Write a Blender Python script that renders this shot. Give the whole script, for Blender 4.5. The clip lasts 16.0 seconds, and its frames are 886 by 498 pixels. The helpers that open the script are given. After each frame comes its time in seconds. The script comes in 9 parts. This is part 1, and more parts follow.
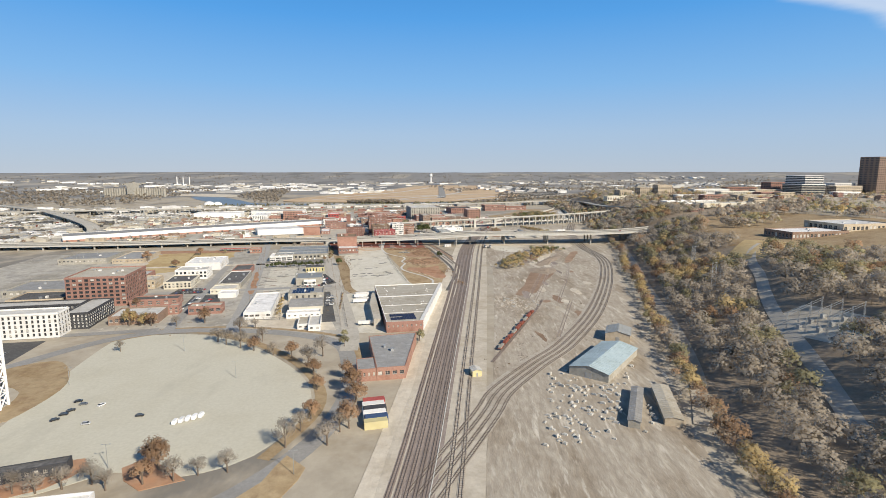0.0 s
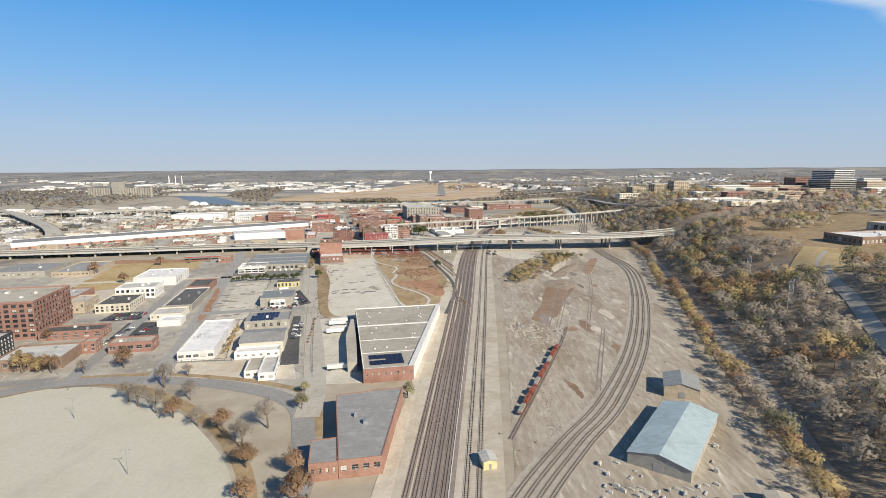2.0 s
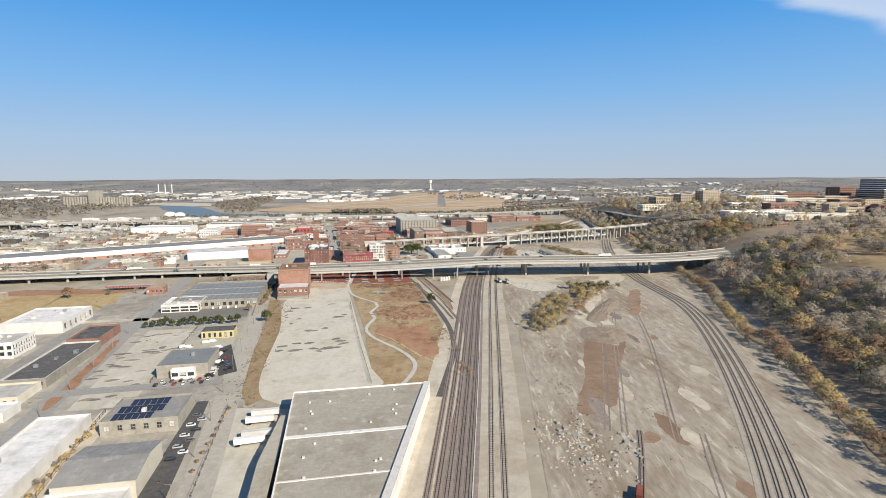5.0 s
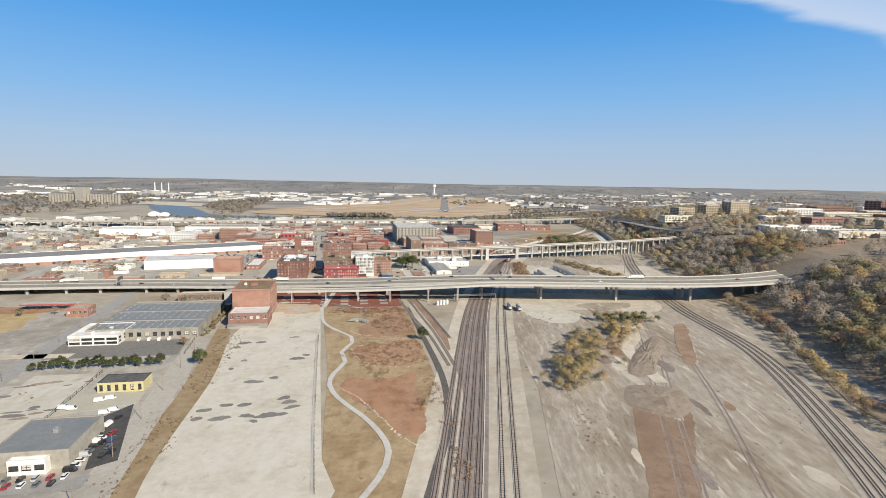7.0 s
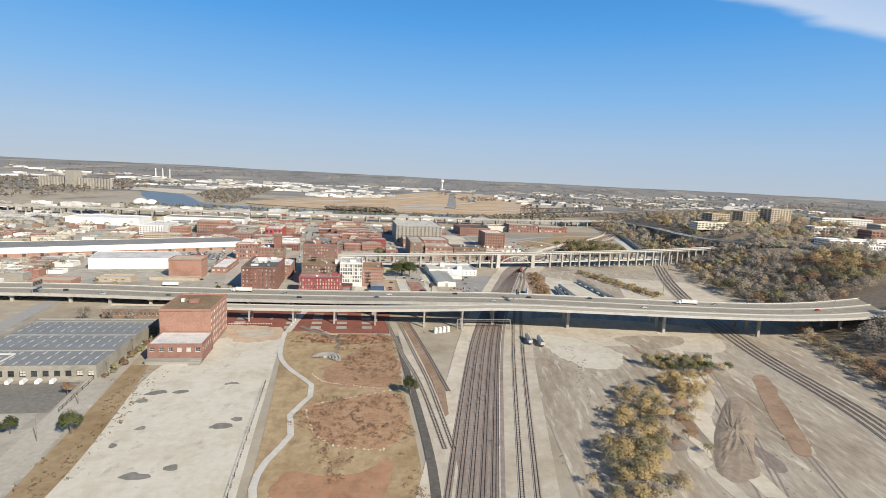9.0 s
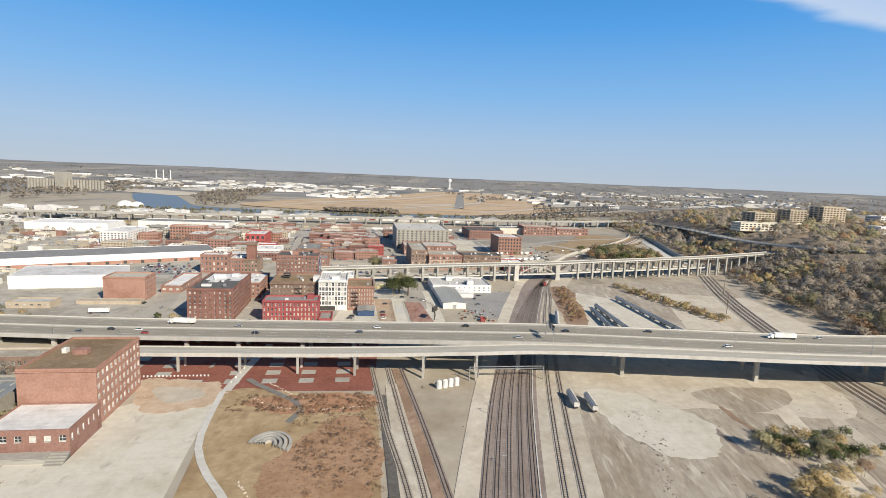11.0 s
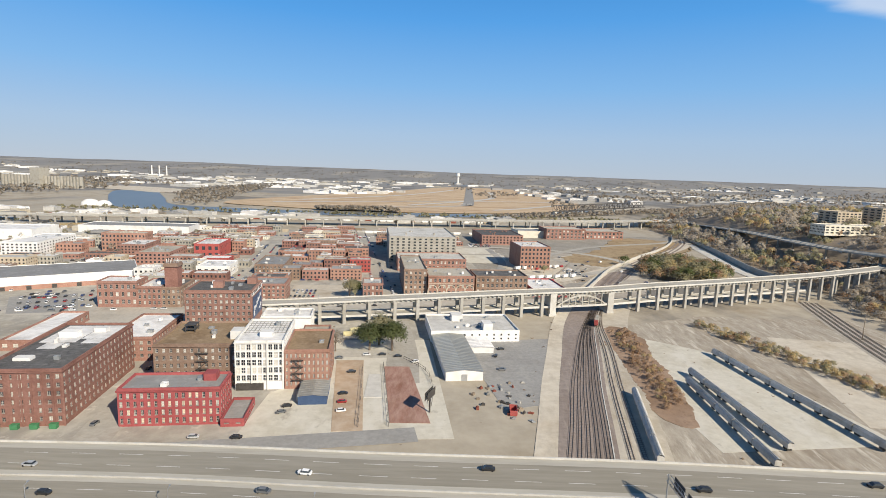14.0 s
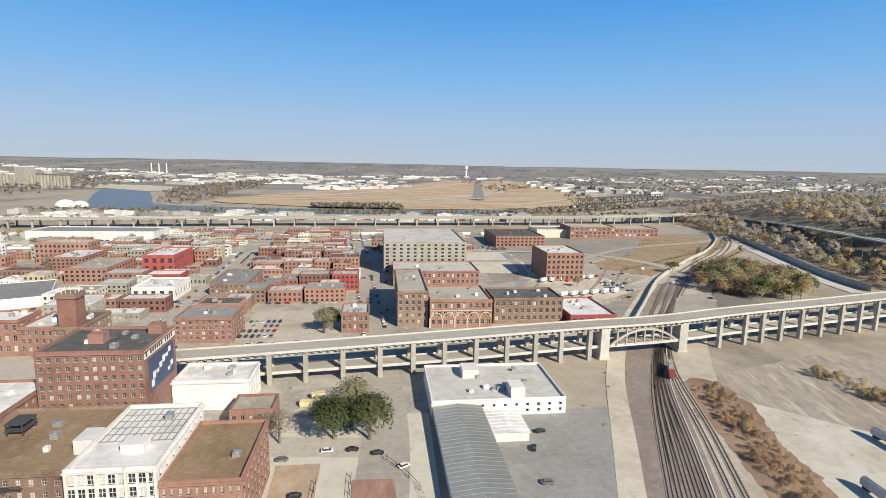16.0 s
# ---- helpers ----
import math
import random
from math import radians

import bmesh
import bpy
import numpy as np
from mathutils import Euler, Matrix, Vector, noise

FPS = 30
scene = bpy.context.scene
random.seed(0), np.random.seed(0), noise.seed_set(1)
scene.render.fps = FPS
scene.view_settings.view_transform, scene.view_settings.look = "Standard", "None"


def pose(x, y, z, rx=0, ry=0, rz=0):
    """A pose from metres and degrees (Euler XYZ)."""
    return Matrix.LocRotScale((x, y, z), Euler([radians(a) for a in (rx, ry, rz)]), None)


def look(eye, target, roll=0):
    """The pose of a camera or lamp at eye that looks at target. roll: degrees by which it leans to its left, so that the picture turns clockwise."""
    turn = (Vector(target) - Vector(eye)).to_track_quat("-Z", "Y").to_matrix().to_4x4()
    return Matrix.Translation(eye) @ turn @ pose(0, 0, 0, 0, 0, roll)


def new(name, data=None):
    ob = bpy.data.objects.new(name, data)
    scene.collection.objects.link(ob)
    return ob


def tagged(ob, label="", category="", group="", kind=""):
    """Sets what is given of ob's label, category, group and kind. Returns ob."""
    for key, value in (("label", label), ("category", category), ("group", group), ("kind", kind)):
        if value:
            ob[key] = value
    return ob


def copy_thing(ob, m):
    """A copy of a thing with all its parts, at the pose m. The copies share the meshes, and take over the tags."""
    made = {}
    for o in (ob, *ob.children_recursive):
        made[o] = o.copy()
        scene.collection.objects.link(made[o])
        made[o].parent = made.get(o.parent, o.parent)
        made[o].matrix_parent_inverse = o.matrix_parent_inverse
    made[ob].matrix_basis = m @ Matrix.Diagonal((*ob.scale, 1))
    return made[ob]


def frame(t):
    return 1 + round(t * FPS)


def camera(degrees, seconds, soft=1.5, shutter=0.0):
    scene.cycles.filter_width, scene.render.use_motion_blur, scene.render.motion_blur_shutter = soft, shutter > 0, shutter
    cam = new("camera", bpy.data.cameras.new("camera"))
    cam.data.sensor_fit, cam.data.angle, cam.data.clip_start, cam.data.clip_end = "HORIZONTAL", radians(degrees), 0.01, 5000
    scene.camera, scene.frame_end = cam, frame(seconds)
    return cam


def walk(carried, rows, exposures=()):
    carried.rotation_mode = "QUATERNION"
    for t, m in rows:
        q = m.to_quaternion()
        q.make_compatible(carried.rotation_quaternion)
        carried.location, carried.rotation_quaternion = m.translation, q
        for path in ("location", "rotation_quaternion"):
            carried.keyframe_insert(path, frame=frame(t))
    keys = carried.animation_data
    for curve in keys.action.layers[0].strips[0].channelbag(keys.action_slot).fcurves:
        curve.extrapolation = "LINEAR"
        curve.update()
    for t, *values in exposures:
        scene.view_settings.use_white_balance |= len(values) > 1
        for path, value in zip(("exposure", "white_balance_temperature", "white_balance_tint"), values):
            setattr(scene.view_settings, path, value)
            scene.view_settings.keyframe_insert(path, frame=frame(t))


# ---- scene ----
cam = camera(80.3, 16.0, soft=0.8)
PATH = [
    (0, (0.258, 1.849, 86.802), (0.256, 3.826, 86.503), -0.03),
    (0.5, (1.296, 20.242, 86.37), (1.291, 22.219, 86.065), -0.03),
    (1, (1.74, 38.819, 85.803), (1.732, 40.795, 85.494), -0.25),
    (1.5, (1.685, 57.735, 85.161), (1.679, 59.712, 84.853), -0.39),
    (2, (1.703, 76.797, 84.572), (1.7, 78.773, 84.264), -0.35),
    (2.5, (2.043, 95.663, 83.899), (2.04, 97.639, 83.59), -0.32),
    (3, (2.487, 114.203, 83.222), (2.484, 116.179, 82.913), -0.32),
    (3.5, (2.941, 132.64, 82.53), (2.937, 134.617, 82.228), -0.30),
    (4, (3.641, 151.24, 81.777), (3.634, 153.218, 81.484), -0.33),
    (4.2, (3.869, 158.692, 81.643), (3.862, 160.67, 81.353), -0.30),
    (6.3, (7.023, 237.59, 78.718), (7.009, 239.574, 78.468), 0.20),
    (6.5, (7.316, 245.133, 78.618), (7.301, 247.117, 78.365), 0.40),
    (7, (8.017, 263.965, 78.236), (7.998, 265.949, 77.982), 1.05),
    (7.5, (8.684, 283.091, 77.829), (8.659, 285.074, 77.57), 1.60),
    (8, (8.981, 302.153, 77.414), (8.95, 304.135, 77.15), 2.10),
    (8.5, (9.106, 321.147, 77.0), (9.069, 323.129, 76.733), 2.60),
    (9, (9.102, 340.256, 76.736), (9.059, 342.237, 76.464), 2.90),
    (9.2, (9.043, 347.948, 76.638), (8.997, 349.928, 76.362), 3.00),
    (11.3, (7.726, 428.673, 73.056), (7.649, 430.653, 72.783), 2.30),
    (11.5, (7.553, 436.352, 72.941), (7.475, 438.332, 72.67), 2.25),
    (12, (6.993, 455.404, 72.549), (6.908, 457.383, 72.274), 2.30),
    (12.5, (6.492, 474.652, 72.141), (6.407, 476.63, 71.86), 2.30),
    (13, (6.312, 494.1, 71.823), (6.219, 496.077, 71.539), 2.30),
    (13.5, (6.019, 513.531, 71.504), (5.92, 515.507, 71.212), 2.25),
    (14, (5.356, 532.752, 71.064), (5.25, 534.728, 70.77), 2.10),
    (14.5, (4.524, 551.815, 70.616), (4.41, 553.789, 70.315), 2.00),
    (15, (3.776, 571.114, 69.91), (3.653, 573.086, 69.605), 1.90),
    (15.5, (2.958, 590.535, 69.259), (2.825, 592.506, 68.944), 1.60),
    (16, (2.122, 609.852, 68.679), (1.983, 611.822, 68.36), 1.15),
]
walk(cam, [(t, look(eye, target, roll)) for t, eye, target, roll in PATH])

# ---- light ----
world = bpy.data.worlds.new("sky")
scene.world = world
world.use_nodes = True
wn = world.node_tree.nodes
sky = wn.new("ShaderNodeTexSky")
sky.sky_type = "NISHITA"
sky.sun_disc = False
GRID = 11.0                      # the street grid's turn from the flight line
SUN_AZ, SUN_EL = -46.0, 33.0     # direction towards the sun in the plan, and its height
sky.sun_elevation = radians(SUN_EL)
sky.sun_rotation = radians(90.0 - SUN_AZ)
sky.altitude, sky.air_density, sky.dust_density, sky.ozone_density = 250.0, 1.0, 0.0, 1.5
wn["Background"].inputs["Strength"].default_value = 0.079
wl = world.node_tree.links
tc, axes, height = wn.new("ShaderNodeTexCoord"), wn.new("ShaderNodeSeparateXYZ"), wn.new("ShaderNodeMapRange")
wl.new(tc.outputs["Generated"], axes.inputs[0])
wl.new(axes.outputs["Z"], height.inputs["Value"])
height.inputs["From Max"].default_value = 0.30
tone = wn.new("ShaderNodeMix")
tone.data_type = "RGBA"
tone.inputs["A"].default_value, tone.inputs["B"].default_value = (0.60, 0.66, 0.90, 1), (0.40, 0.82, 1.22, 1)
wl.new(height.outputs[0], tone.inputs["Factor"])
tint = wn.new("ShaderNodeMix")
tint.data_type, tint.blend_type = "RGBA", "MULTIPLY"
tint.inputs["Factor"].default_value = 1.0
wl.new(sky.outputs[0], tint.inputs["A"])
wl.new(tone.outputs["Result"], tint.inputs["B"])
# clear autumn air: pale haze at the horizon, deep azure higher up, much the same all round
clean, bright, air = wn.new("ShaderNodeValToRGB"), wn.new("ShaderNodeVectorMath"), wn.new("ShaderNodeMix")
stops = ((0.0, (0.47, 0.555, 0.66)), (0.065, (0.40, 0.55, 0.74)), (0.15, (0.235, 0.485, 0.82)), (0.26, (0.10, 0.365, 0.80)), (0.36, (0.05, 0.26, 0.66)), (0.5, (0.035, 0.135, 0.33)), (1.0, (0.028, 0.062, 0.135)))
while len(clean.color_ramp.elements) < len(stops):
    clean.color_ramp.elements.new(0.5)
for el_, (pos_, col_) in zip(clean.color_ramp.elements, stops):
    el_.position, el_.color = pos_, (*col_, 1)
sky_h = wn.new("ShaderNodeMapRange")
sky_h.inputs["From Max"].default_value = 1.0
wl.new(axes.outputs["Z"], sky_h.inputs["Value"])
wl.new(sky_h.outputs[0], clean.inputs["Fac"])
bright.operation = "SCALE"
bright.inputs["Scale"].default_value = 10.4
wl.new(clean.outputs["Color"], bright.inputs[0])
air.data_type = "RGBA"
air.inputs["Factor"].default_value = 0.92
wl.new(tint.outputs["Result"], air.inputs["A"])
wl.new(bright.outputs[0], air.inputs["B"])
# a wisp of high cirrus with a firm lower edge
edge, fray, body, fade = wn.new("ShaderNodeVectorMath"), wn.new("ShaderNodeMath"), wn.new("ShaderNodeMapRange"), wn.new("ShaderNodeMapRange")
edge.operation, fray.operation = "DOT_PRODUCT", "MULTIPLY_ADD"
edge.inputs[1].default_value = (0.234, -0.409, 0.882)
wl.new(tc.outputs["Generated"], edge.inputs[0])
wide, stretch = wn.new("ShaderNodeTexNoise"), wn.new("ShaderNodeMapping")
stretch.inputs["Scale"].default_value, stretch.inputs["Rotation"].default_value = (3.0, 3.0, 16.0), (0, 0.42, 0)
wl.new(tc.outputs["Generated"], stretch.inputs["Vector"])
wide.inputs["Scale"].default_value, wide.inputs["Detail"].default_value = 1.4, 6.0
wl.new(stretch.outputs[0], wide.inputs["Vector"])
fray.inputs[1].default_value = 0.055
wl.new(wide.outputs["Fac"], fray.inputs[0])
wl.new(edge.outputs["Value"], fray.inputs[2])
body.interpolation_type = "SMOOTHSTEP"
body.inputs["From Min"].default_value, body.inputs["From Max"].default_value = 0.022, 0.045
wl.new(fray.outputs[0], body.inputs["Value"])
fade.inputs["From Min"].default_value, fade.inputs["From Max"].default_value, fade.inputs["To Min"].default_value, fade.inputs["To Max"].default_value = 0.02, 0.22, 0.56, 0.0
wl.new(edge.outputs["Value"], fade.inputs["Value"])
veil = wn.new("ShaderNodeMath")
veil.operation = "MULTIPLY"
wl.new(body.outputs[0], veil.inputs[0])
wl.new(fade.outputs[0], veil.inputs[1])
cloud = wn.new("ShaderNodeMix")
cloud.data_type = "RGBA"
cloud.inputs["B"].default_value = (8.6, 8.9, 9.3, 1)
wl.new(veil.outputs[0], cloud.inputs["Factor"])
wl.new(air.outputs["Result"], cloud.inputs["A"])
wl.new(cloud.outputs["Result"], wn["Background"].inputs["Color"])
sun = new("sun", bpy.data.lights.new("sun", "SUN"))
sun.data.energy, sun.data.angle, sun.data.color = 5.0, radians(0.5), (1.0, 0.895, 0.735)
sun_dir = Vector((math.cos(radians(SUN_EL)) * math.cos(radians(SUN_AZ)), math.cos(radians(SUN_EL)) * math.sin(radians(SUN_AZ)), math.sin(radians(SUN_EL))))
sun.matrix_world = look(sun_dir * 300 + Vector((0, 300, 0)), (0, 300, 0))
scene.view_settings.exposure = 0.30

# ---- materials ----
MATS = {}


def surface(name, a, b, scale=0.5, rough=0.85, big=0.03, stain=(0.6, 0.57, 0.52), amount=0.5, bump=0.3, metallic=0.0, vary=0.12, stretch=(1, 1, 1), spec=0.3, lines=None):
    """A weathered surface: two colours in a fine grain, broad stains over it, and a slight change from piece to piece."""
    m = bpy.data.materials.new(name)
    m.use_nodes = True
    t, n = m.node_tree, m.node_tree.nodes
    bs = n["Principled BSDF"]
    bs.inputs["Roughness"].default_value, bs.inputs["Metallic"].default_value = rough, metallic
    bs.inputs["Specular IOR Level"].default_value = spec
    geo, mp = n.new("ShaderNodeNewGeometry"), n.new("ShaderNodeMapping")
    mp.inputs["Scale"].default_value = stretch
    mp.inputs["Rotation"].default_value = (0, 0, radians(-GRID))
    t.links.new(geo.outputs["Position"], mp.inputs["Vector"])

    def noise_at(s, detail):
        q = n.new("ShaderNodeTexNoise")
        q.inputs["Scale"].default_value, q.inputs["Detail"].default_value, q.inputs["Roughness"].default_value = s, detail, 0.65
        t.links.new(mp.outputs[0], q.inputs["Vector"])
        return q

    fine, broad = noise_at(scale, 6.0), noise_at(big, 5.0)
    ramp = n.new("ShaderNodeMapRange")
    ramp.inputs["From Min"].default_value, ramp.inputs["From Max"].default_value = 0.34, 0.66
    t.links.new(fine.outputs["Fac"], ramp.inputs["Value"])
    mix = n.new("ShaderNodeMix")
    mix.data_type = "RGBA"
    mix.inputs["A"].default_value, mix.inputs["B"].default_value = (*a, 1), (*b, 1)
    t.links.new(ramp.outputs[0], mix.inputs["Factor"])
    ramp2 = n.new("ShaderNodeMapRange")
    ramp2.inputs["From Min"].default_value, ramp2.inputs["From Max"].default_value, ramp2.inputs["To Max"].default_value = 0.48, 0.68, amount
    t.links.new(broad.outputs["Fac"], ramp2.inputs["Value"])
    mul = n.new("ShaderNodeMix")
    mul.data_type, mul.blend_type = "RGBA", "MULTIPLY"
    mul.inputs["B"].default_value = (*stain, 1)
    t.links.new(ramp2.outputs[0], mul.inputs["Factor"])
    t.links.new(mix.outputs["Result"], mul.inputs["A"])
    base = mul.outputs["Result"]
    if lines:
        style, size, dark = lines
        over = n.new("ShaderNodeMix")
        over.data_type, over.blend_type = "RGBA", "MULTIPLY"
        over.inputs["B"].default_value = (dark, dark, dark, 1)
        if style == "sheets":
            bt = n.new("ShaderNodeTexBrick")
            bt.inputs["Scale"].default_value, bt.inputs["Mortar Size"].default_value = 1.0, 0.05
            bt.inputs["Brick Width"].default_value, bt.inputs["Row Height"].default_value = size * 3.2, size
            t.links.new(mp.outputs[0], bt.inputs["Vector"])
            t.links.new(bt.outputs["Fac"], over.inputs["Factor"])
        else:
            vo, cr = n.new("ShaderNodeTexVoronoi"), n.new("ShaderNodeMapRange")
            vo.feature = "DISTANCE_TO_EDGE"
            vo.inputs["Scale"].default_value = 1.0 / size
            warp = n.new("ShaderNodeVectorMath")
            warp.operation = "MULTIPLY_ADD"
            warp.inputs[1].default_value = (3.0, 3.0, 3.0)
            t.links.new(broad.outputs["Color"], warp.inputs[0])
            t.links.new(mp.outputs[0], warp.inputs[2])
            t.links.new(warp.outputs[0], vo.inputs["Vector"])
            cr.inputs["From Min"].default_value, cr.inputs["From Max"].default_value, cr.inputs["To Min"].default_value, cr.inputs["To Max"].default_value = 0.008, 0.022, 1.0, 0.0
            t.links.new(vo.outputs["Distance"], cr.inputs["Value"])
            t.links.new(cr.outputs[0], over.inputs["Factor"])
        t.links.new(base, over.inputs["A"])
        base = over.outputs["Result"]
    info, val = n.new("ShaderNodeObjectInfo"), n.new("ShaderNodeMapRange")
    val.inputs["To Min"].default_value, val.inputs["To Max"].default_value = 1 - vary, 1 + vary
    t.links.new(info.outputs["Random"], val.inputs["Value"])
    hs = n.new("ShaderNodeHueSaturation")
    t.links.new(val.outputs[0], hs.inputs["Value"])
    t.links.new(base, hs.inputs["Color"])
    t.links.new(hs.outputs[0], bs.inputs["Base Color"])
    if bump:
        bp = n.new("ShaderNodeBump")
        bp.inputs["Strength"].default_value, bp.inputs["Distance"].default_value = bump, 0.3 / max(scale, 0.3)
        t.links.new(fine.outputs["Fac"], bp.inputs["Height"])
        t.links.new(bp.outputs[0], bs.inputs["Normal"])
    MATS[name] = m
    return m


def weather(m, size, colour, low, high, amount=1.0, stretch=(1, 1, 1), seed=0.0, turn=GRID):
    """A further layer of stains in their own colour, of about that size, over a surface made before."""
    t, n = m.node_tree, m.node_tree.nodes
    bs = n["Principled BSDF"]
    src = bs.inputs["Base Color"].links[0].from_socket
    geo, mp, q, ramp, mix = n.new("ShaderNodeNewGeometry"), n.new("ShaderNodeMapping"), n.new("ShaderNodeTexNoise"), n.new("ShaderNodeMapRange"), n.new("ShaderNodeMix")
    mp.inputs["Scale"].default_value, mp.inputs["Rotation"].default_value, mp.inputs["Location"].default_value = stretch, (0, 0, radians(-turn)), (seed, seed * 2, 0)
    q.inputs["Scale"].default_value, q.inputs["Detail"].default_value, q.inputs["Roughness"].default_value = 1.0 / size, 8.0, 0.62
    ramp.inputs["From Min"].default_value, ramp.inputs["From Max"].default_value, ramp.inputs["To Max"].default_value = low, high, amount
    mix.data_type = "RGBA"
    mix.inputs["B"].default_value = (*colour, 1)
    t.links.new(geo.outputs["Position"], mp.inputs["Vector"])
    t.links.new(mp.outputs[0], q.inputs["Vector"])
    t.links.new(q.outputs["Fac"], ramp.inputs["Value"])
    t.links.new(ramp.outputs[0], mix.inputs["Factor"])
    t.links.new(src, mix.inputs["A"])
    t.links.new(mix.outputs["Result"], bs.inputs["Base Color"])
    return m


def leaves(name, a, b, sparse=0.3):
    """Foliage whose clumps differ one from another."""
    m = bpy.data.materials.new(name)
    m.use_nodes = True
    t, n = m.node_tree, m.node_tree.nodes
    bs = n["Principled BSDF"]
    bs.inputs["Roughness"].default_value, bs.inputs["Specular IOR Level"].default_value = 0.8, 0.1
    geo, info = n.new("ShaderNodeNewGeometry"), n.new("ShaderNodeObjectInfo")
    q = n.new("ShaderNodeTexNoise")
    q.inputs["Scale"].default_value, q.inputs["Detail"].default_value = 0.12, 3.0
    t.links.new(geo.outputs["Position"], q.inputs["Vector"])
    add = n.new("ShaderNodeMath")
    add.operation = "MULTIPLY_ADD"
    add.inputs[1].default_value, add.inputs[2].default_value = 0.4, -0.05
    t.links.new(geo.outputs["Random Per Island"], add.inputs[0])
    add2 = n.new("ShaderNodeMath")
    t.links.new(add.outputs[0], add2.inputs[0])
    t.links.new(q.outputs["Fac"], add2.inputs[1])
    mix = n.new("ShaderNodeMix")
    mix.data_type = "RGBA"
    mix.inputs["A"].default_value, mix.inputs["B"].default_value = (*a, 1), (*b, 1)
    t.links.new(add2.outputs[0], mix.inputs["Factor"])
    val = n.new("ShaderNodeMapRange")
    val.inputs["To Min"].default_value, val.inputs["To Max"].default_value = 0.8, 1.2
    t.links.new(info.outputs["Random"], val.inputs["Value"])
    hs = n.new("ShaderNodeHueSaturation")
    t.links.new(val.outputs[0], hs.inputs["Value"])
    t.links.new(mix.outputs["Result"], hs.inputs["Color"])
    t.links.new(hs.outputs[0], bs.inputs["Base Color"])
    thin, mx = n.new("ShaderNodeBsdfTranslucent"), n.new("ShaderNodeMixShader")
    t.links.new(hs.outputs[0], thin.inputs["Color"])
    mx.inputs[0].default_value = 0.4
    t.links.new(bs.outputs[0], mx.inputs[1])
    t.links.new(thin.outputs[0], mx.inputs[2])
    # light passes between the twigs of a clump
    gap, mg = n.new("ShaderNodeBsdfTransparent"), n.new("ShaderNodeMixShader")
    mg.inputs[0].default_value = sparse
    t.links.new(mx.outputs[0], mg.inputs[1])
    t.links.new(gap.outputs[0], mg.inputs[2])
    t.links.new(mg.outputs[0], n["Material Output"].inputs["Surface"])
    MATS[name] = m
    return m


concrete_lot = surface("lot_concrete", (0.455, 0.435, 0.355), (0.51, 0.49, 0.405), 0.8, 0.9, 0.03, (0.88, 0.86, 0.82), 0.6, 0.1, lines=("sheets", 4.6, 0.955))
worn_lot = surface("worn_slab", (0.49, 0.46, 0.385), (0.57, 0.54, 0.46), 0.35, 0.9, 0.06, (0.78, 0.75, 0.69), 0.7, 0.15, lines=("sheets", 3.2, 0.93))
grey_asphalt = surface("grey_asphalt", (0.25, 0.245, 0.232), (0.32, 0.312, 0.295), 0.6, 0.9, 0.05, (0.8, 0.79, 0.77), 0.7, 0.1)
town_floor = surface("town_floor", (0.36, 0.338, 0.295), (0.50, 0.47, 0.405), 0.16, 0.9, 0.018, (0.66, 0.64, 0.6), 0.9, 0.1)
gold_grass = surface("gold_grass", (0.44, 0.33, 0.165), (0.55, 0.43, 0.235), 0.2, 0.95, 0.03, (0.75, 0.66, 0.55), 0.8, 0.3)
street_grey = surface("street_grey", (0.285, 0.28, 0.268), (0.355, 0.348, 0.33), 0.6, 0.9, 0.04, (0.82, 0.81, 0.79), 0.7, 0.1)
patch_asphalt = surface("patched_asphalt", (0.17, 0.165, 0.15), (0.25, 0.24, 0.215), 0.7, 0.9, 0.1, (0.8, 0.8, 0.8), 0.5, 0.1)
highway_road = surface("highway_road", (0.305, 0.28, 0.225), (0.37, 0.34, 0.28), 0.5, 0.85, 0.05, (0.85, 0.84, 0.82), 0.7, 0.05, stretch=(0.15, 1.8, 1))
sleeper_wood = surface("sleeper_wood", (0.19, 0.16, 0.138), (0.26, 0.22, 0.19), 1.5, 0.9, 0.1, (0.8, 0.78, 0.75), 0.6, 0.1)
wet_mud = surface("wet_mud", (0.10, 0.092, 0.08), (0.16, 0.145, 0.125), 0.6, 0.7, 0.1, (0.7, 0.7, 0.7), 0.6, 0.2)
asphalt = surface("asphalt", (0.385, 0.36, 0.31), (0.47, 0.44, 0.385), 0.6, 0.9, 0.04, (0.78, 0.77, 0.75), 0.8, 0.1)
dark_asphalt = surface("dark_asphalt", (0.07, 0.07, 0.072), (0.11, 0.108, 0.105), 0.6, 0.9, 0.05, (0.7, 0.7, 0.7), 0.6, 0.1)
deck_road = surface("deck_concrete", (0.40, 0.375, 0.32), (0.47, 0.445, 0.385), 0.5, 0.85, 0.05, (0.78, 0.77, 0.75), 0.7, 0.05, stretch=(0.2, 1.6, 1))
concrete = surface("cast_concrete", (0.35, 0.338, 0.305), (0.45, 0.435, 0.395), 0.4, 0.85, 0.1, (0.68, 0.65, 0.6), 0.7, 0.1)
pale_concrete = surface("pale_concrete", (0.48, 0.465, 0.425), (0.57, 0.555, 0.51), 0.5, 0.85, 0.1, (0.78, 0.76, 0.72), 0.6, 0.1)
yard_dirt = surface("yard_dirt", (0.345, 0.30, 0.24), (0.50, 0.45, 0.37), 0.3, 0.95, 0.03, (0.60, 0.53, 0.45), 0.9, 0.3, stretch=(1.6, 0.5, 1))
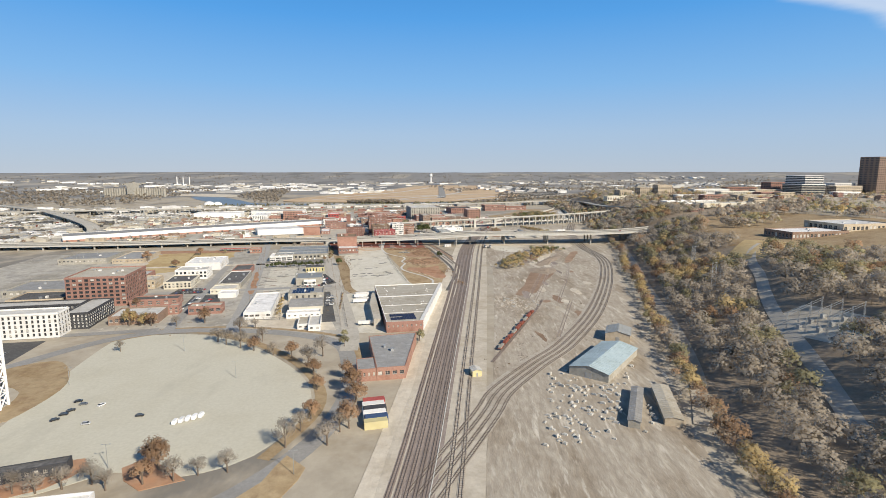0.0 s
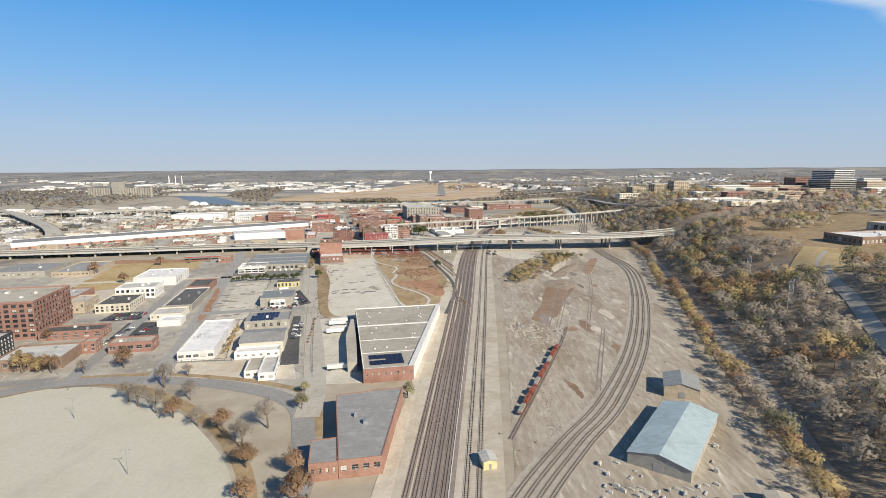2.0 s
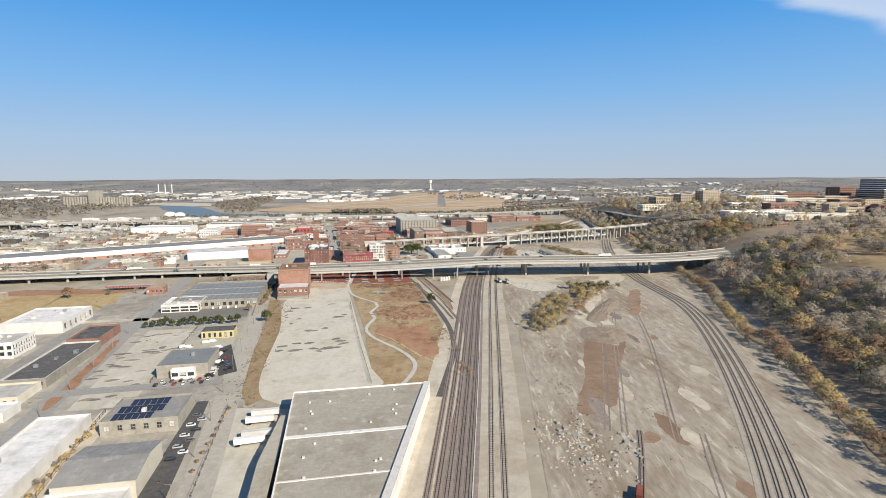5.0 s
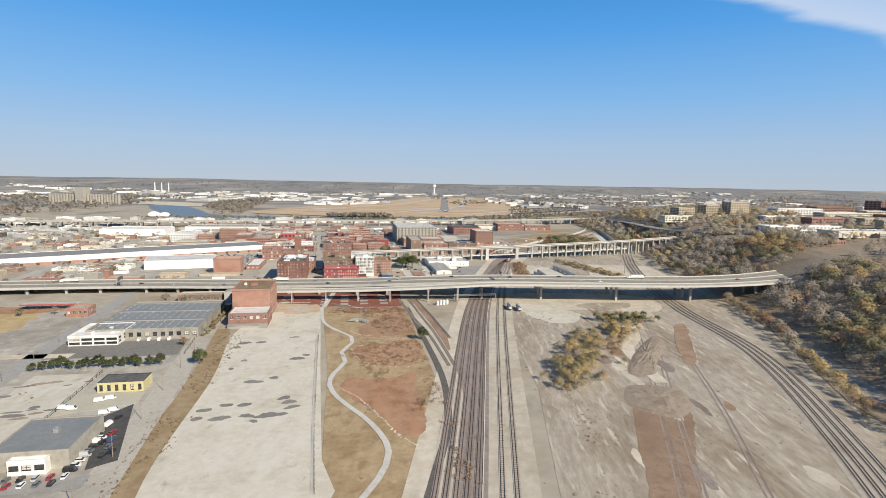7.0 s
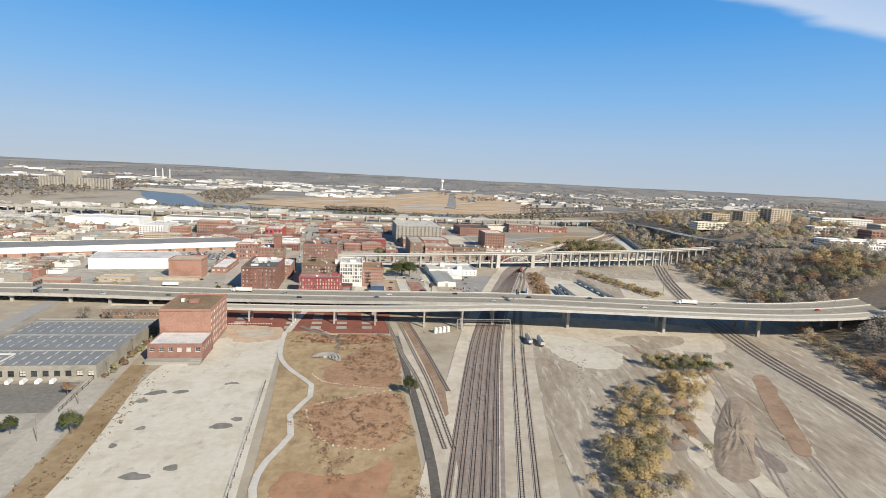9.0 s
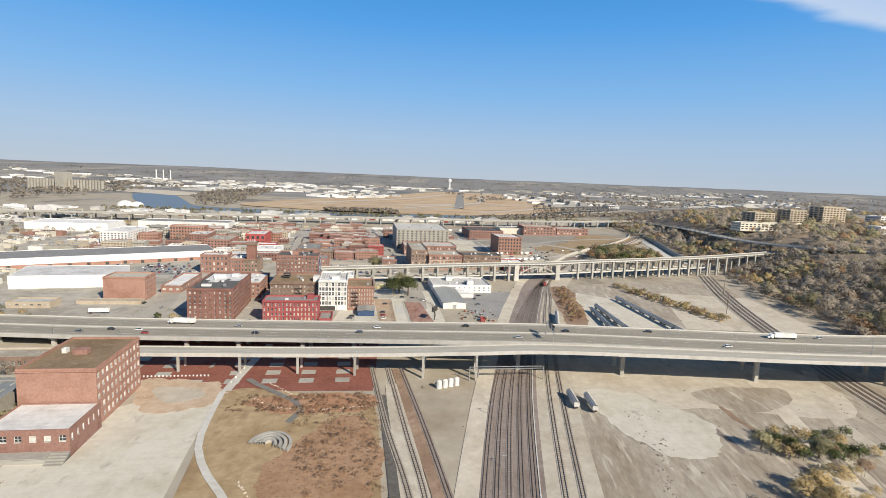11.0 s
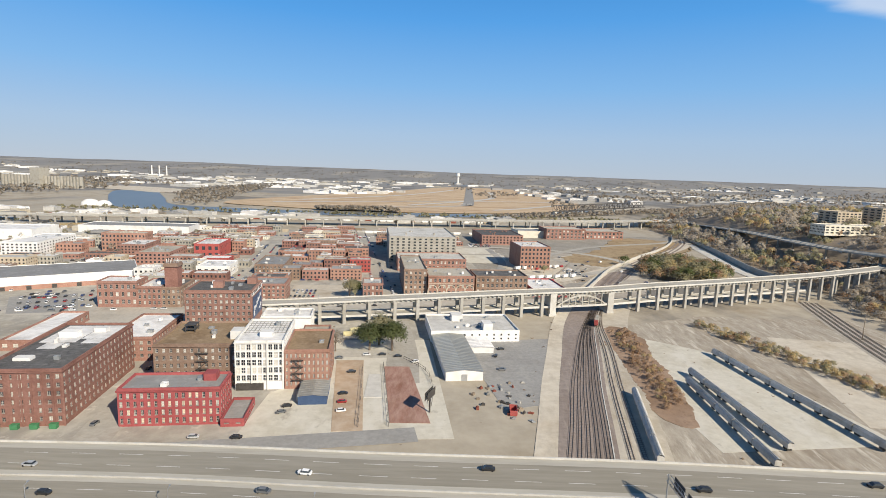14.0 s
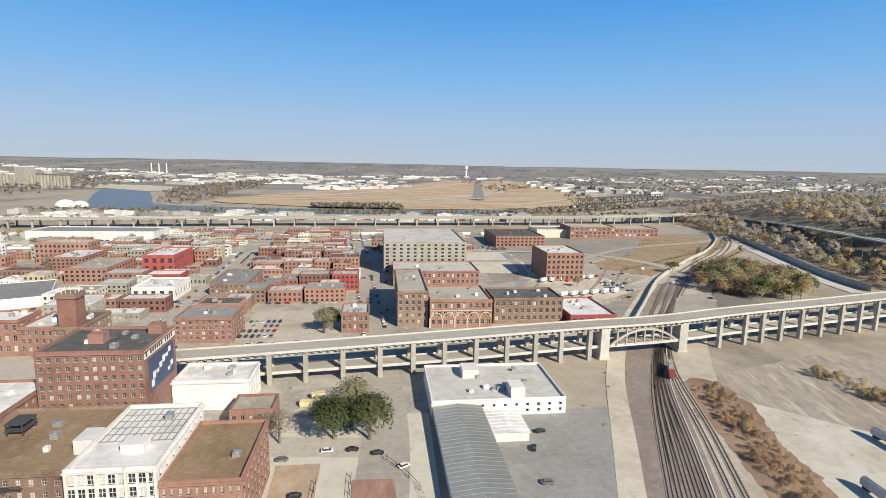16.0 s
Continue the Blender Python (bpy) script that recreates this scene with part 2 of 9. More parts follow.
pale_dirt = surface("pale_dirt", (0.48, 0.43, 0.35), (0.58, 0.53, 0.44), 0.25, 0.95, 0.04, (0.72, 0.66, 0.58), 0.7, 0.3)
brown_dirt = surface("brown_dirt", (0.25, 0.17, 0.115), (0.36, 0.26, 0.185), 0.2, 0.95, 0.05, (0.6, 0.52, 0.45), 0.7, 0.4)
red_dirt = surface("red_dirt", (0.315, 0.18, 0.11), (0.42, 0.265, 0.17), 0.16, 0.95, 0.06, (0.7, 0.55, 0.45), 0.8, 0.4)
air_grass = surface("airfield_grass", (0.47, 0.34, 0.21), (0.56, 0.44, 0.30), 0.05, 0.95, 0.008, (0.72, 0.66, 0.58), 0.8, 0.1, stretch=(1, 2.5, 1))
dry_grass = surface("dry_grass", (0.32, 0.24, 0.14), (0.41, 0.315, 0.19), 0.35, 0.95, 0.05, (0.68, 0.6, 0.5), 0.8, 0.4)
rusty_scrub = surface("rusty_scrub", (0.31, 0.19, 0.115), (0.40, 0.265, 0.165), 0.5, 0.95, 0.07, (0.68, 0.6, 0.52), 0.7, 0.4)
yard_grey = surface("yard_grey", (0.265, 0.245, 0.21), (0.355, 0.33, 0.285), 0.4, 0.9, 0.03, (0.78, 0.75, 0.7), 0.7, 0.2)
spoil = surface("spoil", (0.27, 0.218, 0.168), (0.36, 0.30, 0.235), 0.6, 0.95, 0.08, (0.7, 0.66, 0.62), 0.7, 0.3)
leaf_litter = surface("leaf_litter", (0.24, 0.195, 0.145), (0.34, 0.28, 0.21), 0.5, 0.95, 0.05, (0.7, 0.65, 0.6), 0.7, 0.3)
ballast = surface("ballast", (0.235, 0.195, 0.172), (0.305, 0.26, 0.23), 0.5, 0.95, 0.05, (0.68, 0.62, 0.58), 0.7, 0.4)
track_bed = surface("track_bed", (0.235, 0.195, 0.172), (0.31, 0.262, 0.232), 0.7, 0.95, 0.06, (0.7, 0.66, 0.62), 0.7, 0.4)
yard_ballast = surface("yard_ballast", (0.36, 0.32, 0.265), (0.45, 0.41, 0.345), 0.5, 0.95, 0.05, (0.74, 0.70, 0.66), 0.7, 0.3)
rail_steel = surface("rail_steel", (0.15, 0.115, 0.09), (0.22, 0.175, 0.145), 2.0, 0.5, 0.1, (0.7, 0.65, 0.6), 0.5, 0.0, 0.3)
red_slab = surface("red_slab", (0.30, 0.155, 0.115), (0.44, 0.29, 0.235), 0.25, 0.9, 0.09, (0.72, 0.66, 0.6), 0.8, 0.2, stretch=(1.6, 0.5, 1))
orange_gravel = surface("orange_gravel", (0.42, 0.31, 0.21), (0.52, 0.42, 0.32), 0.25, 0.95, 0.06, (0.75, 0.7, 0.65), 0.7, 0.3)
brick_pave = surface("brick_paving", (0.20, 0.075, 0.055), (0.27, 0.11, 0.08), 0.8, 0.9, 0.07, (0.7, 0.65, 0.62), 0.7, 0.2)
brick = {
    "red": surface("red_brick", (0.265, 0.145, 0.115), (0.345, 0.205, 0.165), 1.6, 0.9, 0.15, (0.62, 0.56, 0.52), 0.7, 0.2),
    "dark": surface("dark_brick", (0.205, 0.103, 0.083), (0.28, 0.15, 0.12), 1.6, 0.9, 0.15, (0.6, 0.55, 0.52), 0.7, 0.2),
    "brown": surface("brown_brick", (0.23, 0.16, 0.12), (0.31, 0.22, 0.168), 1.6, 0.9, 0.15, (0.62, 0.57, 0.53), 0.7, 0.2),
    "orange": surface("orange_brick", (0.32, 0.18, 0.135), (0.40, 0.24, 0.185), 1.4, 0.9, 0.12, (0.68, 0.6, 0.55), 0.7, 0.2),
    "crimson": surface("painted_red_brick", (0.295, 0.07, 0.07), (0.36, 0.1, 0.1), 1.2, 0.75, 0.15, (0.7, 0.6, 0.6), 0.6, 0.15),
    "scarlet": surface("bright_red_paint", (0.33, 0.075, 0.065), (0.40, 0.10, 0.088), 1.0, 0.7, 0.1, (0.72, 0.65, 0.62), 0.6, 0.1),
    "white": surface("white_paint", (0.70, 0.69, 0.66), (0.79, 0.78, 0.75), 0.8, 0.7, 0.2, (0.72, 0.70, 0.66), 0.6, 0.1),
    "cream": surface("cream_paint", (0.58, 0.545, 0.45), (0.66, 0.625, 0.53), 0.8, 0.75, 0.2, (0.76, 0.72, 0.65), 0.6, 0.1),
    "yellow": surface("yellow_paint", (0.60, 0.53, 0.28), (0.66, 0.6, 0.35), 0.8, 0.75, 0.2, (0.76, 0.72, 0.65), 0.5, 0.1),
    "tan": surface("tan_block", (0.42, 0.35, 0.26), (0.5, 0.43, 0.33), 0.9, 0.85, 0.15, (0.7, 0.66, 0.6), 0.7, 0.15),
    "grey": surface("grey_concrete_wall", (0.30, 0.285, 0.245), (0.38, 0.36, 0.315), 0.9, 0.85, 0.15, (0.7, 0.67, 0.62), 0.7, 0.15),
    "charcoal": surface("charcoal_cladding", (0.045, 0.047, 0.052), (0.075, 0.077, 0.083), 0.9, 0.7, 0.2, (0.7, 0.7, 0.7), 0.5, 0.1),
    "blue": surface("blue_metal", (0.05, 0.085, 0.17), (0.075, 0.12, 0.22), 0.8, 0.5, 0.2, (0.7, 0.7, 0.7), 0.5, 0.05, 0.2),
}
roof = {
    "white": surface("white_membrane", (0.62, 0.61, 0.59), (0.78, 0.77, 0.75), 0.35, 0.7, 0.09, (0.62, 0.61, 0.6), 0.75, 0.08, lines=("sheets", 1.9, 0.82)),
    "gravel": surface("gravel_roof", (0.39, 0.36, 0.30), (0.47, 0.44, 0.375), 0.8, 0.95, 0.06, (0.72, 0.68, 0.61), 0.9, 0.2, lines=("sheets", 3.0, 0.9)),
    "brown": surface("brown_gravel_roof", (0.23, 0.165, 0.10), (0.30, 0.22, 0.14), 0.9, 0.95, 0.1, (0.68, 0.62, 0.56), 0.8, 0.2),
    "tar": surface("tar_roof", (0.085, 0.083, 0.082), (0.14, 0.137, 0.133), 0.6, 0.9, 0.12, (0.6, 0.6, 0.6), 0.6, 0.15, lines=("sheets", 1.6, 0.7)),
    "grey": surface("grey_roof", (0.25, 0.245, 0.235), (0.33, 0.325, 0.31), 0.4, 0.7, 0.1, (0.74, 0.74, 0.74), 0.7, 0.08, lines=("sheets", 2.2, 0.85)),
    "pale": surface("pale_roof", (0.44, 0.43, 0.40), (0.54, 0.53, 0.50), 0.4, 0.8, 0.09, (0.7, 0.68, 0.65), 0.8, 0.1, lines=("sheets", 2.4, 0.8)),
    "metal": surface("ribbed_metal_roof", (0.30, 0.305, 0.285), (0.38, 0.38, 0.355), 0.6, 0.5, 0.15, (0.78, 0.78, 0.78), 0.6, 0.05, 0.3),
    "aqua": surface("weathered_blue_roof", (0.40, 0.49, 0.51), (0.48, 0.57, 0.59), 0.4, 0.55, 0.12, (0.75, 0.75, 0.73), 0.7, 0.05, 0.1),
}
green_paint = surface("green_paint", (0.05, 0.19, 0.09), (0.08, 0.25, 0.12), 1.0, 0.6, 0.2, (0.75, 0.75, 0.7), 0.6, 0.05)
glass = surface("window_glass", (0.025, 0.03, 0.036), (0.06, 0.07, 0.08), 0.7, 0.12, 0.3, (0.7, 0.7, 0.7), 0.5, 0.0, 0.0, 0.4, spec=0.6)
blind = surface("window_blind", (0.52, 0.50, 0.45), (0.62, 0.60, 0.55), 0.9, 0.6, 0.3, (0.7, 0.7, 0.7), 0.5, 0.0)
board = surface("boarded_window", (0.62, 0.53, 0.38), (0.7, 0.62, 0.47), 0.9, 0.8, 0.3, (0.75, 0.72, 0.7), 0.5, 0.0)
trim_white = surface("white_trim", (0.66, 0.65, 0.62), (0.74, 0.73, 0.70), 1.0, 0.6, 0.3, (0.75, 0.74, 0.72), 0.5, 0.0)
trim_dull = surface("weathered_trim", (0.36, 0.33, 0.295), (0.46, 0.43, 0.385), 1.0, 0.7, 0.3, (0.72, 0.7, 0.67), 0.6, 0.0)
trim_dark = surface("dark_trim", (0.05, 0.045, 0.042), (0.085, 0.08, 0.075), 1.0, 0.6, 0.3, (0.75, 0.74, 0.72), 0.5, 0.0)
stone_trim = surface("stone_trim", (0.46, 0.40, 0.31), (0.54, 0.48, 0.39), 1.0, 0.8, 0.2, (0.72, 0.7, 0.66), 0.6, 0.1)
solar_cell = surface("solar_cell", (0.012, 0.016, 0.04), (0.02, 0.026, 0.06), 0.9, 0.25, 0.3, (0.8, 0.8, 0.8), 0.4, 0.0, 0.0, spec=0.5)
steel = surface("galvanised_steel", (0.36, 0.37, 0.37), (0.46, 0.47, 0.47), 1.2, 0.5, 0.3, (0.75, 0.75, 0.75), 0.5, 0.0, 0.5)
rust = surface("rusty_red_steel", (0.20, 0.06, 0.04), (0.29, 0.10, 0.07), 0.8, 0.8, 0.2, (0.55, 0.5, 0.48), 0.7, 0.1)
black_rubber = surface("black_rubber", (0.018, 0.018, 0.018), (0.03, 0.03, 0.03), 2.0, 0.8, 0.3, (0.8, 0.8, 0.8), 0.3, 0.0)
bark = surface("bark", (0.13, 0.10, 0.075), (0.2, 0.16, 0.125), 2.0, 0.95, 0.3, (0.6, 0.57, 0.54), 0.6, 0.2)
wood_pole = surface("wood_pole", (0.24, 0.19, 0.14), (0.33, 0.27, 0.21), 2.0, 0.9, 0.3, (0.7, 0.67, 0.63), 0.6, 0.1)
water = surface("river_water", (0.13, 0.135, 0.125), (0.16, 0.16, 0.145), 0.03, 0.32, 0.01, (0.9, 0.92, 0.95), 0.5, 0.03, 0.0, 0.0, spec=0.5)
PAINT = [surface("car_paint_" + k, c, tuple(min(1, v * 1.15 + 0.01) for v in c), 0.8, 0.3, 0.3, (0.85, 0.85, 0.85), 0.4, 0.0, 0.0, 0.1, spec=0.6)
         for k, c in (("white", (0.72, 0.72, 0.71)), ("black", (0.022, 0.022, 0.024)), ("silver", (0.42, 0.43, 0.44)), ("red", (0.36, 0.03, 0.03)), ("blue", (0.035, 0.06, 0.19)), ("grey", (0.13, 0.135, 0.14)))]
FOLIAGE = {
    "bare": leaves("bare_twigs", (0.35, 0.31, 0.255), (0.50, 0.445, 0.37), 0.45),
    "rust": leaves("rust_leaves", (0.36, 0.235, 0.15), (0.49, 0.34, 0.22), 0.4),
    "gold": leaves("gold_leaves", (0.52, 0.40, 0.20), (0.66, 0.53, 0.29), 0.4),
    "olive": leaves("olive_leaves", (0.32, 0.30, 0.175), (0.48, 0.445, 0.28), 0.38),
    "green": leaves("green_leaves", (0.075, 0.10, 0.04), (0.16, 0.18, 0.08), 0.15),
    "shrub": leaves("dry_shrub_leaves", (0.34, 0.235, 0.155), (0.48, 0.35, 0.24), 0.4),
}

# broad stains and wear on the ground
weather(air_grass, 90, (0.40, 0.27, 0.165), 0.5, 0.62, 0.8, (1, 1.8, 1), 3)
weather(air_grass, 30, (0.60, 0.53, 0.40), 0.56, 0.68, 0.8, (0.5, 2.2, 1), 5)
weather(worn_lot, 9, (0.62, 0.59, 0.52), 0.5, 0.66, 0.8, (1, 0.45, 1), 3)
weather(worn_lot, 5, (0.33, 0.30, 0.25), 0.6, 0.72, 0.8, (1, 0.6, 1), 11)
weather(worn_lot, 1.6, (0.36, 0.33, 0.28), 0.62, 0.72, 0.55, (1, 1, 1), 5)
weather(concrete_lot, 14, (0.40, 0.38, 0.31), 0.55, 0.72, 0.6, (1, 0.35, 1), 2)
weather(concrete_lot, 2.2, (0.37, 0.35, 0.30), 0.64, 0.74, 0.5, (1, 1, 1), 8)
weather(yard_dirt, 7, (0.30, 0.255, 0.20), 0.52, 0.68, 0.75, (1.6, 0.16, 1), 4, 37)
weather(yard_dirt, 4, (0.62, 0.575, 0.49), 0.56, 0.68, 0.8, (1.4, 0.22, 1), 9, 33)
weather(yard_dirt, 1.5, (0.24, 0.205, 0.16), 0.63, 0.72, 0.7, (1, 0.6, 1), 6)
weather(pale_dirt, 6, (0.40, 0.355, 0.285), 0.52, 0.68, 0.7, (1, 0.4, 1), 7)
weather(pale_dirt, 1.4, (0.34, 0.30, 0.24), 0.62, 0.72, 0.5, (1, 1, 1), 1)
weather(dry_grass, 5, (0.245, 0.165, 0.095), 0.5, 0.66, 0.7, (1, 0.6, 1), 2)
weather(dry_grass, 1.2, (0.45, 0.37, 0.24), 0.6, 0.72, 0.3, (1, 1, 1), 13)
weather(brown_dirt, 2.0, (0.18, 0.12, 0.08), 0.56, 0.68, 0.7, (1, 1, 1), 6)
weather(rusty_scrub, 1.3, (0.20, 0.12, 0.075), 0.56, 0.66, 0.8, (1, 1, 1), 6)
weather(yard_grey, 5, (0.46, 0.43, 0.365), 0.54, 0.66, 0.7, (0.3, 1.5, 1), 4, 52)
weather(yard_grey, 2.5, (0.19, 0.175, 0.15), 0.58, 0.68, 0.7, (0.4, 1.4, 1), 8, 48)
weather(red_dirt, 4.0, (0.43, 0.235, 0.135), 0.48, 0.64, 0.8, (1, 0.5, 1), 3)
weather(town_floor, 11, (0.27, 0.255, 0.23), 0.5, 0.64, 0.75, (1, 0.6, 1), 3)
weather(town_floor, 4, (0.62, 0.58, 0.50), 0.58, 0.70, 0.7, (1, 1, 1), 9)
weather(asphalt, 3.5, (0.30, 0.28, 0.245), 0.57, 0.7, 0.5, (1, 0.4, 1), 5)
weather(grey_asphalt, 5, (0.38, 0.365, 0.33), 0.54, 0.7, 0.6, (1, 0.6, 1), 5)
weather(highway_road, 6, (0.24, 0.225, 0.19), 0.52, 0.68, 0.5, (0.06, 1.6, 1), 5)
weather(ballast, 4, (0.36, 0.31, 0.265), 0.54, 0.7, 0.6, (1.8, 0.15, 1), 2, 16)
for rf_ in ("gravel", "brown", "tar", "pale", "grey"):
    weather(roof[rf_], 3.2, tuple(min(0.62, c_ * 1.9) for c_ in {"gravel": (0.3, 0.28, 0.24), "brown": (0.2, 0.15, 0.1), "tar": (0.13, 0.128, 0.12), "pale": (0.33, 0.325, 0.31), "grey": (0.22, 0.22, 0.22)}[rf_]), 0.56, 0.7, 0.6, (1, 1, 1), 4)

# ---- builders ----
G = pose(0, 0, 0, 0, 0, GRID)


def at(u, v, z=0.0, turn=0.0):
    """A pose in the street grid: u across, v along, turned on the spot."""
    return G @ pose(u, v, z, 0, 0, turn)


def xy(u, v):
    p = G @ Vector((u, v, 0))
    return p.x, p.y


class Shape:
    """Collects corners and faces of one mesh."""

    def __init__(self):
        self.v, self.f, self.m = [], [], []

    def face(self, pts, mi=0):
        k = len(self.v)
        self.v += [tuple(p) for p in pts]
        self.f.append(tuple(range(k, k + len(pts))))
        self.m.append(mi)

    def box(self, x0, y0, z0, x1, y1, z1, mi=0, bottom=False):
        k = len(self.v)
        self.v += [(x0, y0, z0), (x1, y0, z0), (x1, y1, z0), (x0, y1, z0), (x0, y0, z1), (x1, y0, z1), (x1, y1, z1), (x0, y1, z1)]
        fs = [(4, 5, 6, 7), (0, 1, 5, 4), (1, 2, 6, 5), (2, 3, 7, 6), (3, 0, 4, 7)] + ([(3, 2, 1, 0)] if bottom else [])
        self.f += [tuple(k + i for i in q) for q in fs]
        self.m += [mi] * len(fs)

    def tube(self, a, b, r0, r1, n=8, mi=0):
        a, b = Vector(a), Vector(b)
        w = (b - a).normalized()
        s = w.orthogonal().normalized()
        q = w.cross(s)
        k = len(self.v)
        for c, r in ((a, r0), (b, r1)):
            self.v += [tuple(c + (s * math.cos(i * 2 * math.pi / n) + q * math.sin(i * 2 * math.pi / n)) * r) for i in range(n)]
        self.f += [(k + i, k + (i + 1) % n, k + n + (i + 1) % n, k + n + i) for i in range(n)] + [tuple(k + n + i for i in range(n))]
        self.m += [mi] * (n + 1)

    def prism(self, pts, z0, z1, mi=0):
        n, k = len(pts), len(self.v)
        self.v += [(p[0], p[1], z0) for p in pts] + [(p[0], p[1], z1) for p in pts]
        self.f += [(k + i, k + (i + 1) % n, k + n + (i + 1) % n, k + n + i) for i in range(n)] + [tuple(k + n + i for i in range(n))]
        self.m += [mi] * (n + 1)

    def mesh(self, name, *mats, weld=False):
        me = bpy.data.meshes.new(name)
        me.from_pydata(self.v, [], self.f)
        for m in mats:
            me.materials.append(m)
        if len(mats) > 1:
            me.polygons.foreach_set("material_index", self.m)
        if weld:
            bm = bmesh.new()
            bm.from_mesh(me)
            bmesh.ops.remove_doubles(bm, verts=bm.verts, dist=0.001)
            bm.to_mesh(me)
            bm.free()
        me.update()
        return me


def thing(name, m, label, category, group="", kind=""):
    ob = new(name)
    ob.empty_display_size = 0.5
    ob.matrix_world = m
    return tagged(ob, label, category, group, kind)


def part(name, shape, material, parent, label="", m=None):
    """Links a shape, or a mesh made before, as one part of a thing."""
    me = shape.mesh(name, *(material if isinstance(material, tuple) else (material,))) if isinstance(shape, Shape) else shape
    ob = new(name, me)
    ob.parent = parent
    if m is not None:
        ob.matrix_basis = m
    return tagged(ob, label)


def piece(name, shape, material, label, category, kind="structure", m=None, group=""):
    """A top-level thing of one mesh."""
    ob = new(name, shape.mesh(name, *(material if isinstance(material, tuple) else (material,))))
    ob.matrix_world = m if m is not None else Matrix()
    return tagged(ob, label, category, group, kind)


def smooth(pts, closed=False, step=6.0):
    """A Catmull-Rom line through the points, about step apart."""
    pts = [Vector((*p, 0)) if len(p) == 2 else Vector(p) for p in pts]
    n, out = len(pts), []
    for i in range(n if closed else n - 1):
        p0, p1, p2, p3 = ((pts[(i + k) % n] for k in (-1, 0, 1, 2)) if closed else (pts[max(0, i - 1)], pts[i], pts[i + 1], pts[min(n - 1, i + 2)]))
        k = max(1, int((p2 - p1).length / step))
        for j in range(k):
            t = j / k
            out.append(0.5 * (2 * p1 + (p2 - p0) * t + (2 * p0 - 5 * p1 + 4 * p2 - p3) * t * t + (3 * p1 - p0 - 3 * p2 + p3) * t ** 3))
    return out if closed else out + [pts[-1]]


def sides(line):
    """The left-hand normal at each point of a line, in plan."""
    out = []
    for i in range(len(line)):
        d = line[min(len(line) - 1, i + 1)] - line[max(0, i - 1)]
        out.append(Vector((-d.y, d.x, 0)).normalized())
    return out


def patch(name, pts, z, material, label, category="ground", round_off=True, step=6.0, ragged=0.0):
    """A sheet of ground, in the street grid, a little proud of what lies below."""
    line = smooth(pts, True, step) if round_off else [Vector((*p, 0)) for p in pts]
    if ragged:
        line = smooth(pts, True, 0.9)
        line = [p + sum((Vector((noise.noise((p.x * f, p.y * f, z)), noise.noise((p.x * f, p.y * f, z + 9)), 0)) * ragged * k for f, k in ((0.07, 1.5), (0.22, 0.8), (0.7, 0.5), (1.9, 0.3))), Vector()) for p in line]
    if sum(a.x * b.y - b.x * a.y for a, b in zip(line, line[1:] + line[:1])) < 0:
        line.reverse()
    s = Shape()
    s.prism([(p.x, p.y) for p in line], max(-0.05, z - 0.4), z)
    return piece(name, s, material, label, category, "structure", G)


def strip(shape, line, left, right, z, mi=0, lift=0.0):
    """A band along a line between two offsets to its left."""
    nn = sides(line)
    for i in range(len(line) - 1):
        a, b, na, nb = line[i], line[i + 1], nn[i], nn[i + 1]
        q = [a + na * right, b + nb * right, b + nb * left, a + na * left]
        shape.face([(p.x, p.y, (p.z if z is None else z) + lift) for p in q], mi)


def road(name, pts, width, z, material, label, category="road"):
    s, line = Shape(), smooth(pts)
    strip(s, line, width / 2, -width / 2, z)
    return piece(name, s, material, label, category, "structure", G)


def inset(pts, d):
    """A convex outline drawn in by d."""
    n, out = len(pts), []
    for i in range(n):
        a, b, c = (Vector(pts[(i + k) % n]) for k in (-1, 0, 1))
        e, f = (b - a).normalized(), (c - b).normalized()
        ne, nf = Vector((-e.y, e.x)), Vector((-f.y, f.x))
        h = (ne + nf)
        out.append(tuple(b + h * (d / max(0.3, h.dot(ne)))))
    return out


WINDOWS = {}


def window_mesh(w, h, frame_mat, pane_mat, bars=True):
    key = (round(w, 2), round(h, 2), frame_mat.name, pane_mat.name, bars)
    if key not in WINDOWS:
        s, f, b = Shape(), 0.1, 0.035
        xs = [-w / 2, -w / 2 + f, -b, b, w / 2 - f, w / 2] if bars else [-w / 2, -w / 2 + f, w / 2 - f, w / 2]
        zs = [0, f, h / 2 - b, h / 2 + b, h - f, h] if bars else [0, f, h - f, h]
        for i in range(len(xs) - 1):
            for k in range(len(zs) - 1):
                x0, x1, z0, z1 = xs[i], xs[i + 1], zs[k], zs[k + 1]
                if i % 2 and k % 2:
                    s.face([(x0, 0.09, z0), (x1, 0.09, z0), (x1, 0.09, z1), (x0, 0.09, z1)], 1)
                    for a, c in (((x0, z0), (x1, z0)), ((x1, z0), (x1, z1)), ((x1, z1), (x0, z1)), ((x0, z1), (x0, z0))):
                        s.face([(a[0], 0, a[1]), (c[0], 0, c[1]), (c[0], 0.09, c[1]), (a[0], 0.09, a[1])])
                else:
                    s.face([(x0, 0, z0), (x1, 0, z0), (x1, 0, z1), (x0, 0, z1)])
        for x0, x1 in zip(xs, xs[1:]):
            s.face([(x0, -0.22, 0), (x1, -0.22, 0), (x1, 0, 0), (x0, 0, 0)])
            s.face([(x0, -0.22, -0.13), (x1, -0.22, -0.13), (x1, -0.22, 0), (x0, -0.22, 0)])
        WINDOWS[key] = s.mesh("window", frame_mat, pane_mat, weld=True)
    return WINDOWS[key]


